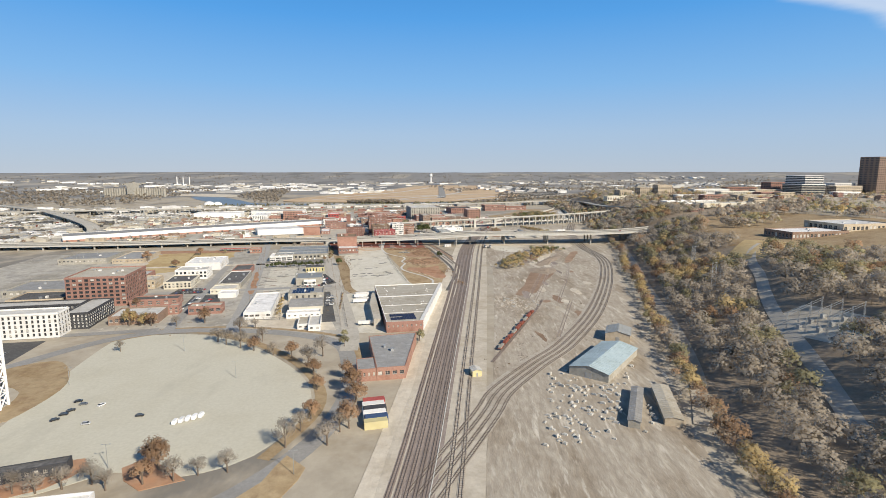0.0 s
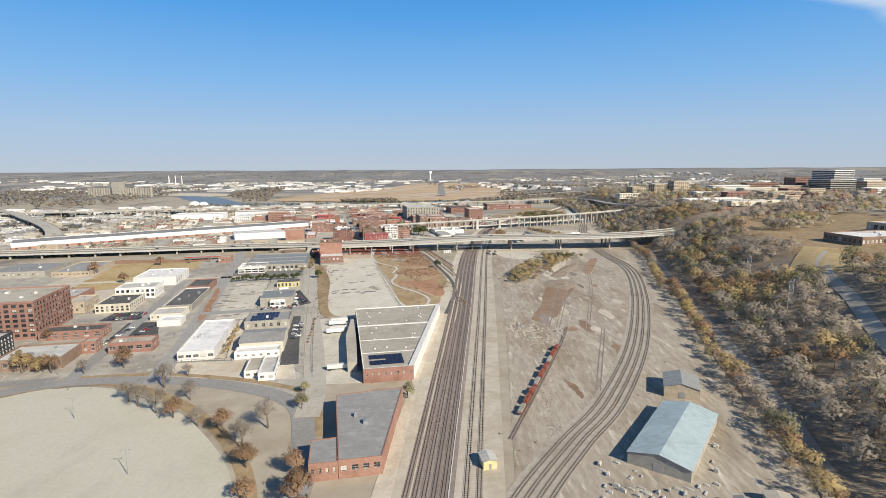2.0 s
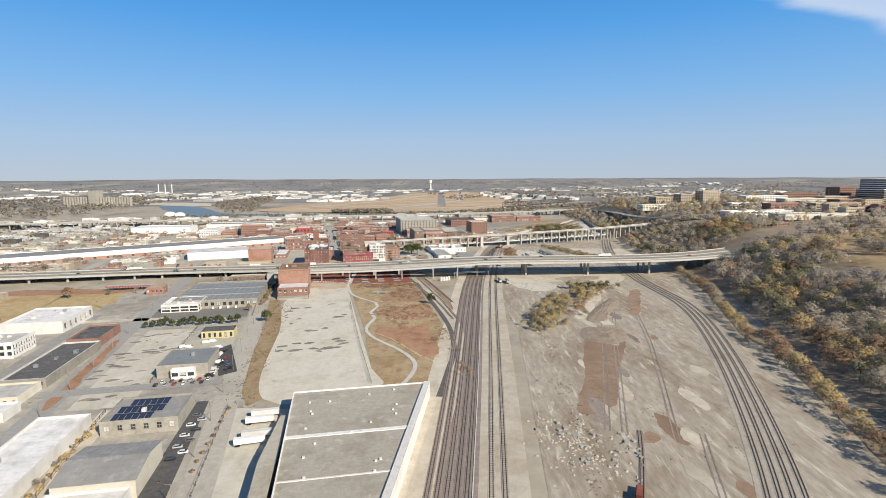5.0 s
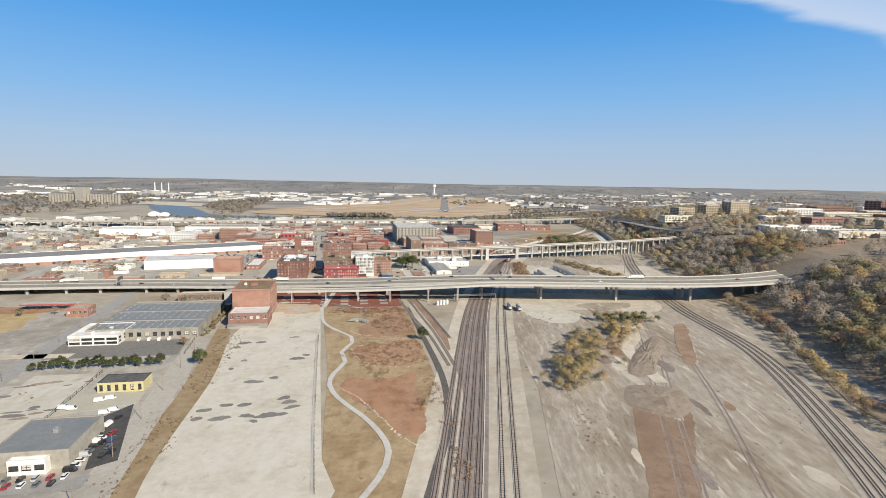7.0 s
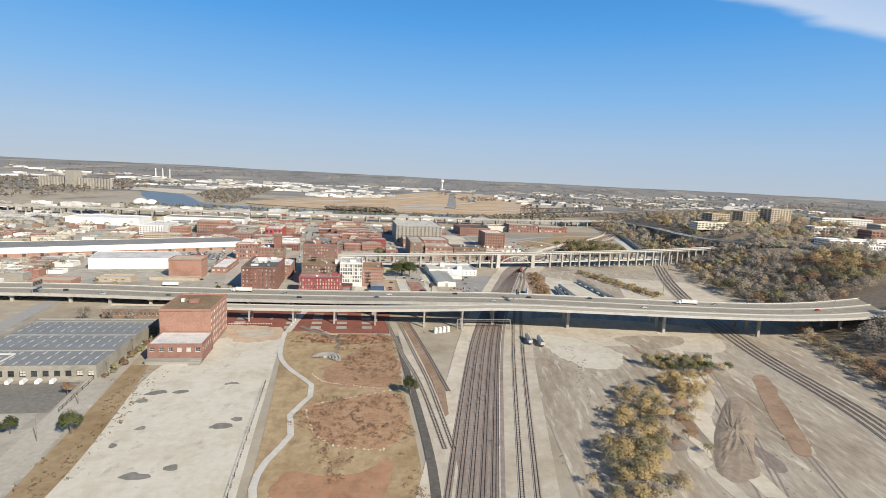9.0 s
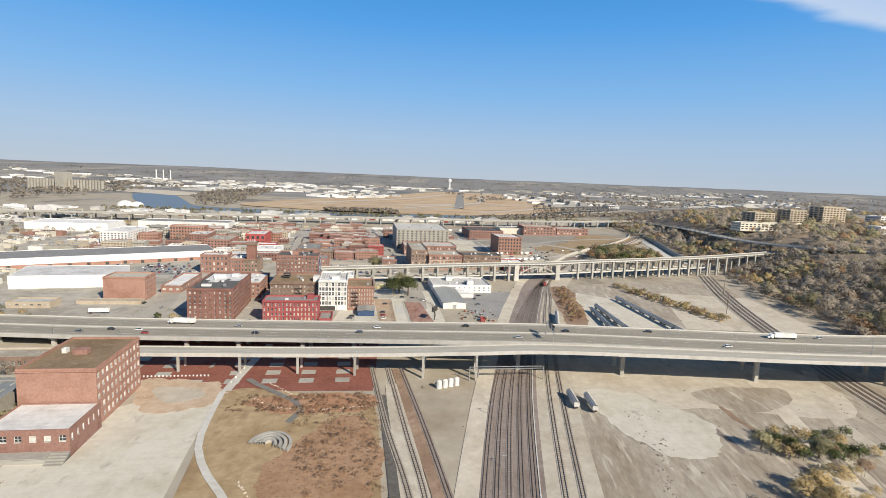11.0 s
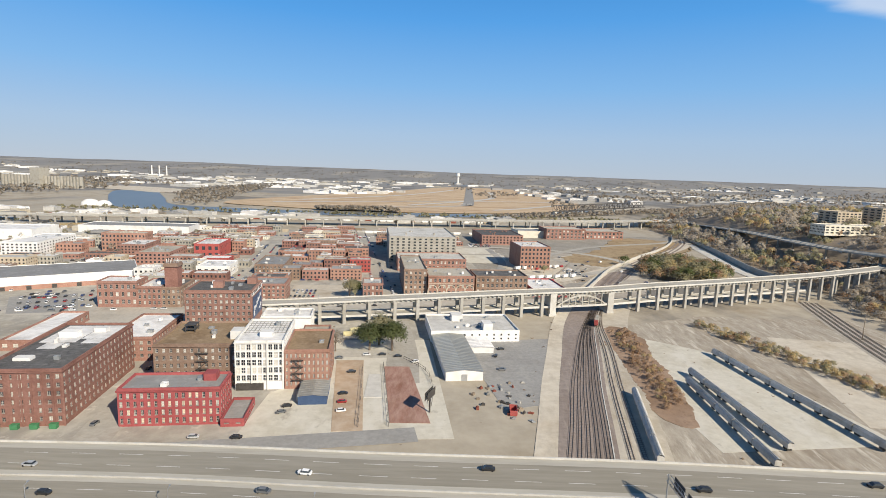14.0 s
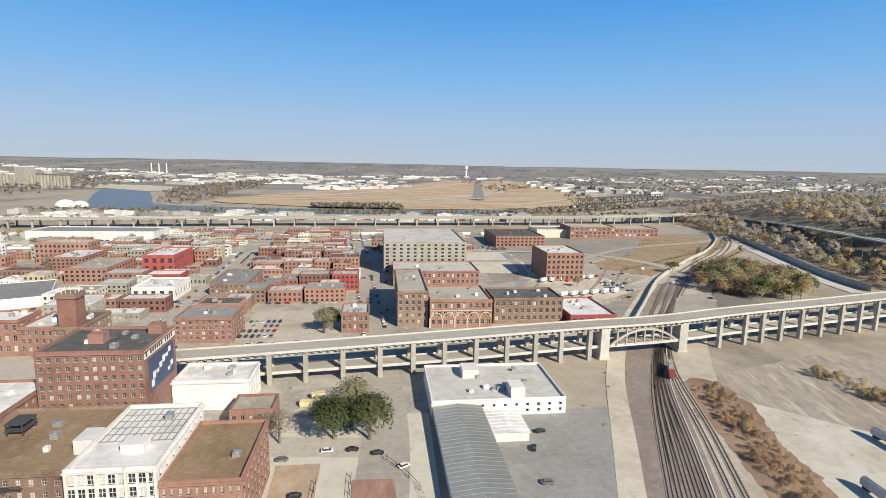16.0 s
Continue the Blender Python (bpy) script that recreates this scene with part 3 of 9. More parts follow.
def building(name, label, pts, h, wall, top, facades=(), parapet=0.7, category="building", group="", frame=None, panes=None, units=0, z=0.0, cap=None, turn=0.0, seed=0, base=None, roof_name="roof", far=False):
    """A flat-roofed house. pts: its outline in the street grid, anticlockwise from the south-west corner. facades: (edge, columns, rows, width share, height share,
    first row's lift); edge 0 faces the approach."""
    rnd = random.Random(seed or int(abs(pts[0][0] * 7 + pts[0][1] * 13)))
    cu, cv = sum(p[0] for p in pts) / len(pts), sum(p[1] for p in pts) / len(pts)
    root = thing(name, at(cu, cv, z), label, category, group)
    loc = [(p[0] - cu, p[1] - cv) for p in pts]
    frame, cap = frame or trim_dull, cap or wall
    panes = panes or (glass, glass, glass, blind)
    by_edge = {f[0]: f[1:] for f in facades}
    s, holes = Shape(), []
    for e in range(len(loc)):
        a, b = Vector(loc[e]), Vector(loc[(e + 1) % len(loc)])
        d, length = (b - a).normalized(), (b - a).length
        nrm = Vector((d.y, -d.x))

        def P(t, zz, deep=0.0):
            q = a + d * t - nrm * deep
            return (q.x, q.y, zz)

        if e not in by_edge:
            s.face([P(0, -0.5), P(length, -0.5), P(length, h), P(0, h)])
            continue
        cols, rows, ws, hs, lift = by_edge[e]
        cw, rh = length / cols, (h - parapet - lift - 0.3) / rows
        ww, wh = cw * ws, rh * hs
        s.face([P(0, -0.5), P(length, -0.5), P(length, lift), P(0, lift)])
        top_z = lift + rows * rh
        s.face([P(0, top_z), P(length, top_z), P(length, h), P(0, h)])
        for r in range(rows):
            z0 = lift + r * rh
            za, zb = z0 + (rh - wh) * 0.55, z0 + (rh - wh) * 0.55 + wh
            s.face([P(0, z0), P(length, z0), P(length, za), P(0, za)])
            s.face([P(0, zb), P(length, zb), P(length, z0 + rh), P(0, z0 + rh)])
            t = 0.0
            for c in range(cols):
                ta, tb = c * cw + (cw - ww) / 2, c * cw + (cw + ww) / 2
                s.face([P(t, za), P(ta, za), P(ta, zb), P(t, zb)])
                k = 0.3
                s.face([P(ta, za), P(ta, za, k), P(ta, zb, k), P(ta, zb)])
                s.face([P(tb, za, k), P(tb, za), P(tb, zb), P(tb, zb, k)])
                s.face([P(ta, zb), P(ta, zb, k), P(tb, zb, k), P(tb, zb)])
                s.face([P(ta, za, k), P(ta, za), P(tb, za), P(tb, za, k)])
                holes.append(((ta + tb) / 2, za, ww, wh, P((ta + tb) / 2, za, 0.16), math.degrees(math.atan2(d.y, d.x))))
                t = tb
            s.face([P(t, za), P(length, za), P(length, zb), P(t, zb)])
    merged, joined = far or group in ("old town", "low works"), Shape()
    inner = inset(loc, 0.35)
    n = len(loc)
    if not merged:
        part("wall", s, wall, root)
        s = Shape()
    for i in range(n):
        j = (i + 1) % n
        s.face([(*loc[i], h), (*loc[j], h), (*inner[j], h), (*inner[i], h)])
        s.face([(*inner[i], h), (*inner[j], h), (*inner[j], h - parapet), (*inner[i], h - parapet)])
    part("wall" if merged else "parapet", s, wall if merged else cap, root)
    if h > 8 and not far and facades:
        s, outer, lower = Shape(), inset(loc, -0.28), inset(loc, -0.02)
        for i in range(n):
            j = (i + 1) % n
            za, zb = h - parapet * 0.9 - 0.35, h - parapet * 0.9
            s.face([(*lower[i], za - 0.25), (*lower[j], za - 0.25), (*outer[j], za), (*outer[i], za)])
            s.face([(*outer[i], za), (*outer[j], za), (*outer[j], zb), (*outer[i], zb)])
            s.face([(*outer[i], zb), (*outer[j], zb), (*lower[j], zb), (*lower[i], zb)])
        part("cornice", s, cap, root)
    s = Shape()
    s.face([(*p, h - parapet) for p in inner])
    top_part = part(roof_name, s, top, root)
    for _, _, w, wh, p, deg in holes:
        pane = panes[rnd.randrange(len(panes))]
        if far:
            pass
        else:
            part("window", window_mesh(w, wh, frame, pane), None, root, "", pose(*p, 0, 0, deg))
    if far and holes:
        s = Shape()
        for _, _, w, wh, p, deg in holes:
            c, sn = math.cos(radians(deg)) * w / 2, math.sin(radians(deg)) * w / 2
            s.face([(p[0] - c, p[1] - sn, p[2]), (p[0] + c, p[1] + sn, p[2]), (p[0] + c, p[1] + sn, p[2] + wh), (p[0] - c, p[1] - sn, p[2] + wh)])
        tagged(part("glazing", s, panes[0], root), "", "", "", "stuff")
    lo = [min(p[i] for p in inner) for i in (0, 1)]
    hi = [max(p[i] for p in inner) for i in (0, 1)]
    for _ in range(units + (rnd.randrange(1, 5) if merged else 0)):
        s = joined if merged else Shape()
        w, d, hh = rnd.uniform(0.8, 1.9), rnd.uniform(0.8, 1.9), rnd.uniform(0.6, 1.3)
        x, y = (lo[i] + (hi[i] - lo[i]) * rnd.uniform(0.18, 0.82) for i in (0, 1))
        s.box(x - w / 2, y - d / 2, h - parapet, x + w / 2, y + d / 2, h - parapet + hh)
        s.box(x - w / 2 - 0.06, y - d / 2 - 0.06, h - parapet + hh, x + w / 2 + 0.06, y + d / 2 + 0.06, h - parapet + hh + 0.08)
        s.tube((x, y, h - parapet + hh), (x, y, h - parapet + hh + 0.22), w * 0.3, w * 0.3)
        if not merged:
            part("rooftop_unit", s, steel if rnd.random() < 0.6 else trim_white, top_part)
    if joined.v:
        tagged(part("rooftop_clutter", joined, rnd.choice((steel, trim_dull, wall)), top_part), "", "", "", "stuff")
    return root


def rect(u0, u1, v0, v1):
    return [(u0, v0), (u1, v0), (u1, v1), (u0, v1)]


def gable(name, label, u0, u1, v0, v1, h, rise, wall, top, along_v=True, category="shed", z=0.0, turn=0.0, doors=1, group="", ribs=0):
    """A shed with a pitched roof that overhangs its walls."""
    cu, cv, w, d = (u0 + u1) / 2, (v0 + v1) / 2, (u1 - u0) / 2, (v1 - v0) / 2
    root = thing(name, at(cu, cv, z, turn if along_v else turn + 90), label, category, group)
    if not along_v:
        w, d = d, w
    s = Shape()
    s.face([(-w, -d, -0.3), (w, -d, -0.3), (w, -d, h), (0, -d, h + rise), (-w, -d, h)])
    s.face([(w, d, -0.3), (-w, d, -0.3), (-w, d, h), (0, d, h + rise), (w, d, h)])
    s.face([(w, -d, -0.3), (w, d, -0.3), (w, d, h), (w, -d, h)])
    s.face([(-w, d, -0.3), (-w, -d, -0.3), (-w, -d, h), (-w, d, h)])
    wall_part = part("wall", s, wall, root)
    o, k = 0.3, rise / w
    for sg in (-1, 1):
        s = Shape()
        n = max(2, int(2 * d / 1.6))
        ys = []
        for i in range(n + 1):
            y = -d - o + i * 2 * (d + o) / n
            ys += [(y - 0.06, 0.0), (y - 0.05, 0.07), (y + 0.05, 0.07), (y + 0.06, 0.0)]
        for (ya, la), (yb, lb) in zip(ys, ys[1:]):
            q = [(0, ya, h + rise + 0.08 + la), (sg * (w + o), ya, h - o * k + 0.08 + la), (sg * (w + o), yb, h - o * k + 0.08 + lb), (0, yb, h + rise + 0.08 + lb)]
            s.face(q if sg > 0 else q[::-1])
        e = [(sg * (w + o), ys[0][0], h - o * k - 0.05), (sg * (w + o), ys[-1][0], h - o * k - 0.05), (sg * (w + o), ys[-1][0], h - o * k + 0.08), (sg * (w + o), ys[0][0], h - o * k + 0.08)]
        s.face(e if sg > 0 else e[::-1])
        part("roof_slope", s.mesh("roof_slope", top, weld=True), None, root)
    for i in range(doors):
        s = Shape()
        x = (i + 1) * 2 * w / (doors + 1) - w
        s.box(x - w * 0.16, -d - 0.06, 0, x + w * 0.16, -d + 0.02, min(h * 0.7, 2.6))
        part("door", s, trim_dark if i % 2 else steel, wall_part, "roller door")
    return root


# ---- trees ----
def crown_cards(rnd, height, radius, lobes, per, size):
    """Leaf clumps round the ends of the limbs: corners of four-cornered cards."""
    cards, ends = [], []
    for _ in range(lobes):
        a, r = rnd.uniform(0, 2 * math.pi), radius * math.sqrt(rnd.random()) * 0.75
        if rnd.random() < 0.3:
            r = min(r, radius * 0.6)
        zc = height * (0.9 - 0.42 * (r / radius) ** 1.5 * rnd.uniform(0.7, 1.3)) - rnd.uniform(0, 0.25) * height
        c = Vector((r * math.cos(a), r * math.sin(a), max(height * rnd.uniform(0.18, 0.3), zc)))
        ends.append(c)
        lr = radius * rnd.uniform(0.25, 0.42)
        for _ in range(per):
            d = Vector((rnd.gauss(0, 1), rnd.gauss(0, 1), rnd.gauss(0, 0.8))).normalized() * lr * rnd.uniform(0.45, 1.05)
            p = c + d
            n = (d.normalized() + Vector((rnd.uniform(-0.6, 0.6), rnd.uniform(-0.6, 0.6), rnd.uniform(0.1, 1.3)))).normalized()
            s = n.orthogonal().normalized()
            q = n.cross(s)
            t, w = rnd.uniform(0, 6.28), size * rnd.uniform(0.6, 1.25)
            e, f = (s * math.cos(t) + q * math.sin(t)) * w, (q * math.cos(t) - s * math.sin(t)) * w * rnd.uniform(0.5, 1.0)
            cards.append([p - e - f * 0.6, p + e * 0.9 - f, p + e + f * 0.7, p - e * 0.7 + f])
    return cards, ends


TREES = {}


def tree(kind, u, v, z=0.0, size=1.0, label="", group="", seed=0, name="tree", shape="tree"):
    """One tree with its trunk, limbs and crown; like trees share their meshes."""
    key = (kind, shape, seed % 3)
    if key not in TREES:
        rnd = random.Random(sum(ord(c) for c in kind + shape) + seed % 3)
        height, radius = {"tree": (6.5, 2.9), "broad": (7.6, 3.5)}.get(shape, (2.2, 1.8))
        cards, ends = crown_cards(rnd, height, radius, {"tree": 22, "broad": 46}.get(shape, 10), 64 if kind != "bare" else 80, {"tree": 0.2, "broad": 0.16}.get(shape, 0.18) * (1.0 if kind != "bare" else 0.55))
        s = Shape()
        for c in cards:
            s.face(c)
        w = Shape()
        fork = Vector((0.1, 0.05, height * 0.36))
        w.tube((0, 0, -0.4), fork, height * 0.035, height * 0.025, 7)
        for c in ends[:11]:
            mid = fork.lerp(c, 0.5) + Vector((0, 0, 0.25))
            w.tube(fork - Vector((0, 0, 0.2)), mid, height * 0.016, height * 0.01, 5)
            w.tube(mid, c, height * 0.01, height * 0.003, 4)
        cm = s.mesh("crown", FOLIAGE[kind])
        cm.polygons.foreach_set("use_smooth", [True] * len(cm.polygons))
        cm.normals_split_custom_set_from_vertices([(Vector(p) - Vector((0, 0, height * 0.2))).normalized() for p in s.v])
        TREES[key] = (cm, w.mesh("trunk", bark))
    cm, tm = TREES[key]
    root = thing(name, at(u, v, z, (seed * 77) % 360) @ Matrix.Diagonal((size, size, size * (0.9 + (seed % 5) * 0.05), 1)), label or kind + " tree", "shrub" if shape == "shrub" else "tree", group)
    part("trunk", tm, None, root)
    part("crown", cm, None, root)
    return root


def woods(name, kind, places, label, category="woodland", height=6.5, radius=2.9, cards=46, size=0.75, trunks=True):
    """Many trees that nobody could count, as one mesh. places: rows of x, y, z, scale."""
    rnd = random.Random(len(places))
    forms = []
    for k in range(4):
        cs, _ = crown_cards(random.Random(k * 31 + len(kind)), height, radius, max(3, cards // 6), 6, size)
        arr = np.array([[tuple(p) for p in c] for c in cs])
        if trunks:
            t = 0.13
            arr = np.concatenate([arr, np.array([[(-t, 0, -1), (t, 0, -1), (t * 0.5, 0, height * 0.6), (-t * 0.5, 0, height * 0.6)], [(0, -t, -1), (0, t, -1), (0, t * 0.5, height * 0.6), (0, -t * 0.5, height * 0.6)]])])
        mid = np.array([0.0, 0.0, height * 0.3])
        nrm = arr - mid + np.array([0.0, 0.0, height * 0.1])
        forms.append((arr, nrm / np.linalg.norm(nrm, axis=2, keepdims=True)))
    out, norms = [], []
    for x, y, z, sc in places:
        a = rnd.uniform(0, 6.28)
        c, s = math.cos(a), math.sin(a)
        fa, fn = forms[rnd.randrange(4)]
        m, q = fa.reshape(-1, 3) * (sc, sc, sc * rnd.uniform(0.72, 1.08)), fn.reshape(-1, 3)
        norms.append(np.stack([q[:, 0] * c - q[:, 1] * s, q[:, 0] * s + q[:, 1] * c, q[:, 2]], 1))
        out.append(np.stack([m[:, 0] * c - m[:, 1] * s + x, m[:, 0] * s + m[:, 1] * c + y, m[:, 2] + z], 1))
    if not out:
        return None
    vs = np.concatenate(out)
    me = bpy.data.meshes.new(name)
    nf = len(vs) // 4
    me.vertices.add(len(vs))
    me.vertices.foreach_set("co", vs.ravel())
    me.loops.add(len(vs))
    me.loops.foreach_set("vertex_index", np.arange(len(vs)))
    me.polygons.add(nf)
    me.polygons.foreach_set("loop_start", np.arange(nf) * 4)
    me.update(calc_edges=True)
    me.polygons.foreach_set("use_smooth", [True] * nf)
    me.normals_split_custom_set_from_vertices(np.concatenate(norms))
    me.materials.append(FOLIAGE[kind])
    return tagged(new(name, me), label, category, "", "stuff")


def debris(name, label, material, places, category="rubble", z=0.1):
    """Loose lumps that nobody could count: rows of u, v, size."""
    rnd, s = random.Random(len(places)), Shape()
    for u, v, w in places:
        a = rnd.uniform(0, 3.14)
        pts = []
        for k in range(5):
            b = a + k * 1.2566
            r = w * rnd.uniform(0.5, 1.1)
            pts.append((u + r * math.cos(b), v + r * math.sin(b)))
        k = len(s.v)
        h = w * rnd.uniform(0.25, 0.7)
        s.v += [(*p, z - 0.05) for p in pts] + [(u + w * rnd.uniform(-0.2, 0.2), v + w * rnd.uniform(-0.2, 0.2), z + h)]
        s.f += [(k + i, k + (i + 1) % 5, k + 5) for i in range(5)]
        s.m += [0] * 5
    return piece(name, s, material, label, category, "stuff", G)


# ---- vehicles ----
CAR = {}


def car(u, v, z=0.0, turn=0.0, paint=0, kind="car", group="parked cars", label=""):
    """A car or van: body, cabin with its glass, four wheels."""
    key = (paint, kind)
    lab = label or ("white", "black", "silver", "red", "blue", "grey")[paint] + {"car": " saloon car", "van": " panel van", "pickup": " pickup truck"}[kind] + " parked on the ground"
    if key in CAR:
        return tagged(copy_thing(CAR[key], at(u, v, z, turn)), lab, "car", group)
    root = thing("car" if kind == "car" else kind, at(u, v, z, turn), lab, "car", group)
    L, W = (2.9, 1.2) if kind == "car" else (3.5, 1.3)
    s = Shape()
    s.prism([(-L / 2, -W / 2 + 0.15), (-L / 2 + 0.2, -W / 2), (L / 2 - 0.3, -W / 2), (L / 2, -W / 2 + 0.25), (L / 2, W / 2 - 0.25), (L / 2 - 0.3, W / 2), (-L / 2 + 0.2, W / 2), (-L / 2, W / 2 - 0.15)], 0.18, 0.56)
    part("body", s, PAINT[paint], root)
    x0, x1, top = {"car": (-L * 0.38, L * 0.2, 0.92), "van": (-L * 0.49, L * 0.3, 1.4), "pickup": (-L * 0.1, L * 0.24, 1.05)}[kind]
    s = Shape()
    lo = [(x0, -W * 0.46, 0.56), (x1 + 0.35, -W * 0.46, 0.56), (x1 + 0.35, W * 0.46, 0.56), (x0, W * 0.46, 0.56)]
    hi = [(x0 + 0.2, -W * 0.38, top), (x1 - 0.1, -W * 0.38, top), (x1 - 0.1, W * 0.38, top), (x0 + 0.2, W * 0.38, top)]
    for i in range(4):
        s.face([lo[i], lo[(i + 1) % 4], hi[(i + 1) % 4], hi[i]], 0 if kind == "van" and i != 1 else 1)
    s.face(hi, 0)
    part("cabin", s, (PAINT[paint], glass), root, "cabin with dark glass")
    s = Shape()
    for y in (-W * 0.44, W * 0.44):
        s.tube((0, y - 0.09, 0), (0, y + 0.09, 0), 0.2, 0.2, 8)
    s.tube((0, -W * 0.4, 0), (0, W * 0.4, 0), 0.05, 0.05, 5)
    me = s.mesh("wheel_pair", black_rubber)
    for sx in (-0.32, 0.32):
        part("wheel_pair", me, None, root, "", pose(L * sx, 0, 0.2))
    CAR[key] = root
    return root


TRAILER = {}


def trailer(u, v, z=0.0, turn=0.0, cab=False, paint=0, group="lorries", length=9.0):
    key = (cab, paint, length)
    lab = "white articulated lorry on the highway" if cab else "white box trailer backed to a dock"
    if key in TRAILER:
        return copy_thing(TRAILER[key], at(u, v, z, turn))
    root = thing("lorry" if cab else "trailer", at(u, v, z, turn), lab, "lorry", group)
    s = Shape()
    s.box(-length / 2, -0.8, 0.7, length / 2, 0.8, 2.5, 0, True)
    part("box", s, brick["white"], root)
    s = Shape()
    s.box(-length / 2, -0.6, 0.45, length / 2, 0.6, 0.68, 0, True)
    part("chassis", s, trim_dark, root)
    if cab:
        s = Shape()
        s.prism([(length / 2 + 0.3, -0.75), (length / 2 + 1.6, -0.75), (length / 2 + 1.9, -0.5), (length / 2 + 1.9, 0.5), (length / 2 + 1.6, 0.75), (length / 2 + 0.3, 0.75)], 0.4, 2.0)
        s.box(length / 2 + 1.9, -0.55, 0.4, length / 2 + 2.6, 0.55, 1.1)
        part("cab", s, PAINT[0], root)
    s = Shape()
    s.tube((0, -0.12, 0), (0, 0.12, 0), 0.33, 0.33, 10)
    me = s.mesh("wheel", black_rubber)
    for x in (-length * 0.42, -length * 0.34) + ((length * 0.44, length / 2 + 1.5) if cab else ()):
        for y in (-0.66, 0.66):
            part("wheel", me, None, root, "", pose(x, y, 0.33))
    TRAILER[key] = root
    return root


def post(name, u, v, z, h, label, category, group="", arms=1, material=None, turn=0.0, r=0.11):
    """A lamp or cable post on its foot."""
    root = thing(name, at(u, v, z, turn), label, category, group)
    s = Shape()
    s.tube((0, 0, -0.3), (0, 0, h), r, r * 0.55, 8)
    part("pole", s, material or steel, root)
    for i in range(arms):
        s = Shape()
        x = 1.3 if i % 2 == 0 else -1.3
        zz = h - 0.12 - (i // 2) * 0.8
        s.tube((0, 0, zz), (x, 0, zz + 0.1), 0.05, 0.04, 6)
        if material is None:
            s.box(min(x, x * 0.6), -0.14, zz + 0.02, max(x, x * 0.6), 0.14, zz + 0.16, 0, True)
        part("arm", s, material or steel, root)
    return root


def elevated(name, label, pts, width, thick, piers, material=None, rail=0.45, pier_w=0.9, category="bridge", lanes=4, cols=2, pier_ends=True, frames=False, kind="structure", verge_w=0.0, brackets=0.0):
    """A road on piers: deck, two edge barriers, girder, lane lines, joints and single piers with caps. pts: u, v, z of its middle line."""
    line = smooth(pts, False, 5.0)
    root = thing(name, G, label, category, "", kind)
    w = width / 2
    s = Shape()
    strip(s, line, w, -w, None)
    deck = part("deck", s, material or deck_road, root)
    nn = sides(line)
    if verge_w:
        for a, b in ((w - 0.25, w - verge_w), (-w + verge_w, -w + 0.25), (verge_w * 0.7, -verge_w * 0.7)):
            s = Shape()
            strip(s, line, a, b, None, 0, 0.012)
            part("shoulder", s, deck_road, deck, "pale dusty shoulder")
    if brackets:
        for sg in (1, -1):
            s, run, nxt = Shape(), 0.0, 0.0
            for i in range(len(line) - 1):
                a, b = line[i] + nn[i] * sg * (w - 1.0), line[i + 1] + nn[i + 1] * sg * (w - 1.0)
                q = [(b.x, b.y, b.z - thick - 1.3), (a.x, a.y, a.z - thick - 1.3), (a.x, a.y, a.z - thick), (b.x, b.y, b.z - thick)]
                s.face(q if sg > 0 else q[::-1])
            part("fascia_beam", s, concrete, root)
            s = Shape()
            for i in range(len(line) - 1):
                seg = (line[i + 1] - line[i]).length
                while nxt < run + seg:
                    p, n = line[i].lerp(line[i + 1], (nxt - run) / seg), nn[i] * sg
                    d = Vector((n.y, -n.x, 0)) * 0.28
                    o, z0, z1 = p + n * (w - 1.0), p.z - thick - 1.15, p.z - thick - 0.01
                    e = p + n * (w + 0.15)
                    for t in (d, -d):
                        q = [(o.x + t.x, o.y + t.y, z0), (e.x + t.x, e.y + t.y, z1 - 0.3), (e.x + t.x, e.y + t.y, z1), (o.x + t.x, o.y + t.y, z1)]
                        s.face(q)
                    s.face([(o.x - d.x, o.y - d.y, z0), (e.x - d.x, e.y - d.y, z1 - 0.3), (e.x + d.x, e.y + d.y, z1 - 0.3), (o.x + d.x, o.y + d.y, z0)])
                    s.face([(e.x - d.x, e.y - d.y, z1 - 0.3), (e.x - d.x, e.y - d.y, z1), (e.x + d.x, e.y + d.y, z1), (e.x + d.x, e.y + d.y, z1 - 0.3)])
                    nxt += brackets
                run += seg
            tagged(part("brackets", s, concrete, root), "", "", "", "stuff")
    for sg in (1, -1):
        s = Shape()
        for i in range(len(line) - 1):
            a, b, na, nb = line[i], line[i + 1], nn[i] * sg, nn[i + 1] * sg
            up, dn = Vector((0, 0, rail)), Vector((0, 0, -thick))
            o, p = a + na * w, b + nb * w
            q = [p + dn, o + dn, o + up, p + up]
            s.face(q if sg > 0 else q[::-1])
            i0, i1 = a + na * (w - 0.25), b + nb * (w - 0.25)
            q = [o + up, i0 + up, i1 + up, p + up]
            s.face(q if sg > 0 else q[::-1])
            q = [i0 + up, i0, i1, i1 + up]
            s.face(q if sg > 0 else q[::-1])
        part("edge_barrier", s, concrete if name == "far_highway" else pale_concrete, root, "pale concrete edge barrier")
    s = Shape()
    for i in range(len(line) - 1):
        a, b, na, nb = line[i], line[i + 1], nn[i], nn[i + 1]
        dn = Vector((0, 0, -thick))
        s.face([a + na * w + dn, b + nb * w + dn, b - nb * w + dn, a - na * w + dn])
    part("soffit", s, concrete, root)
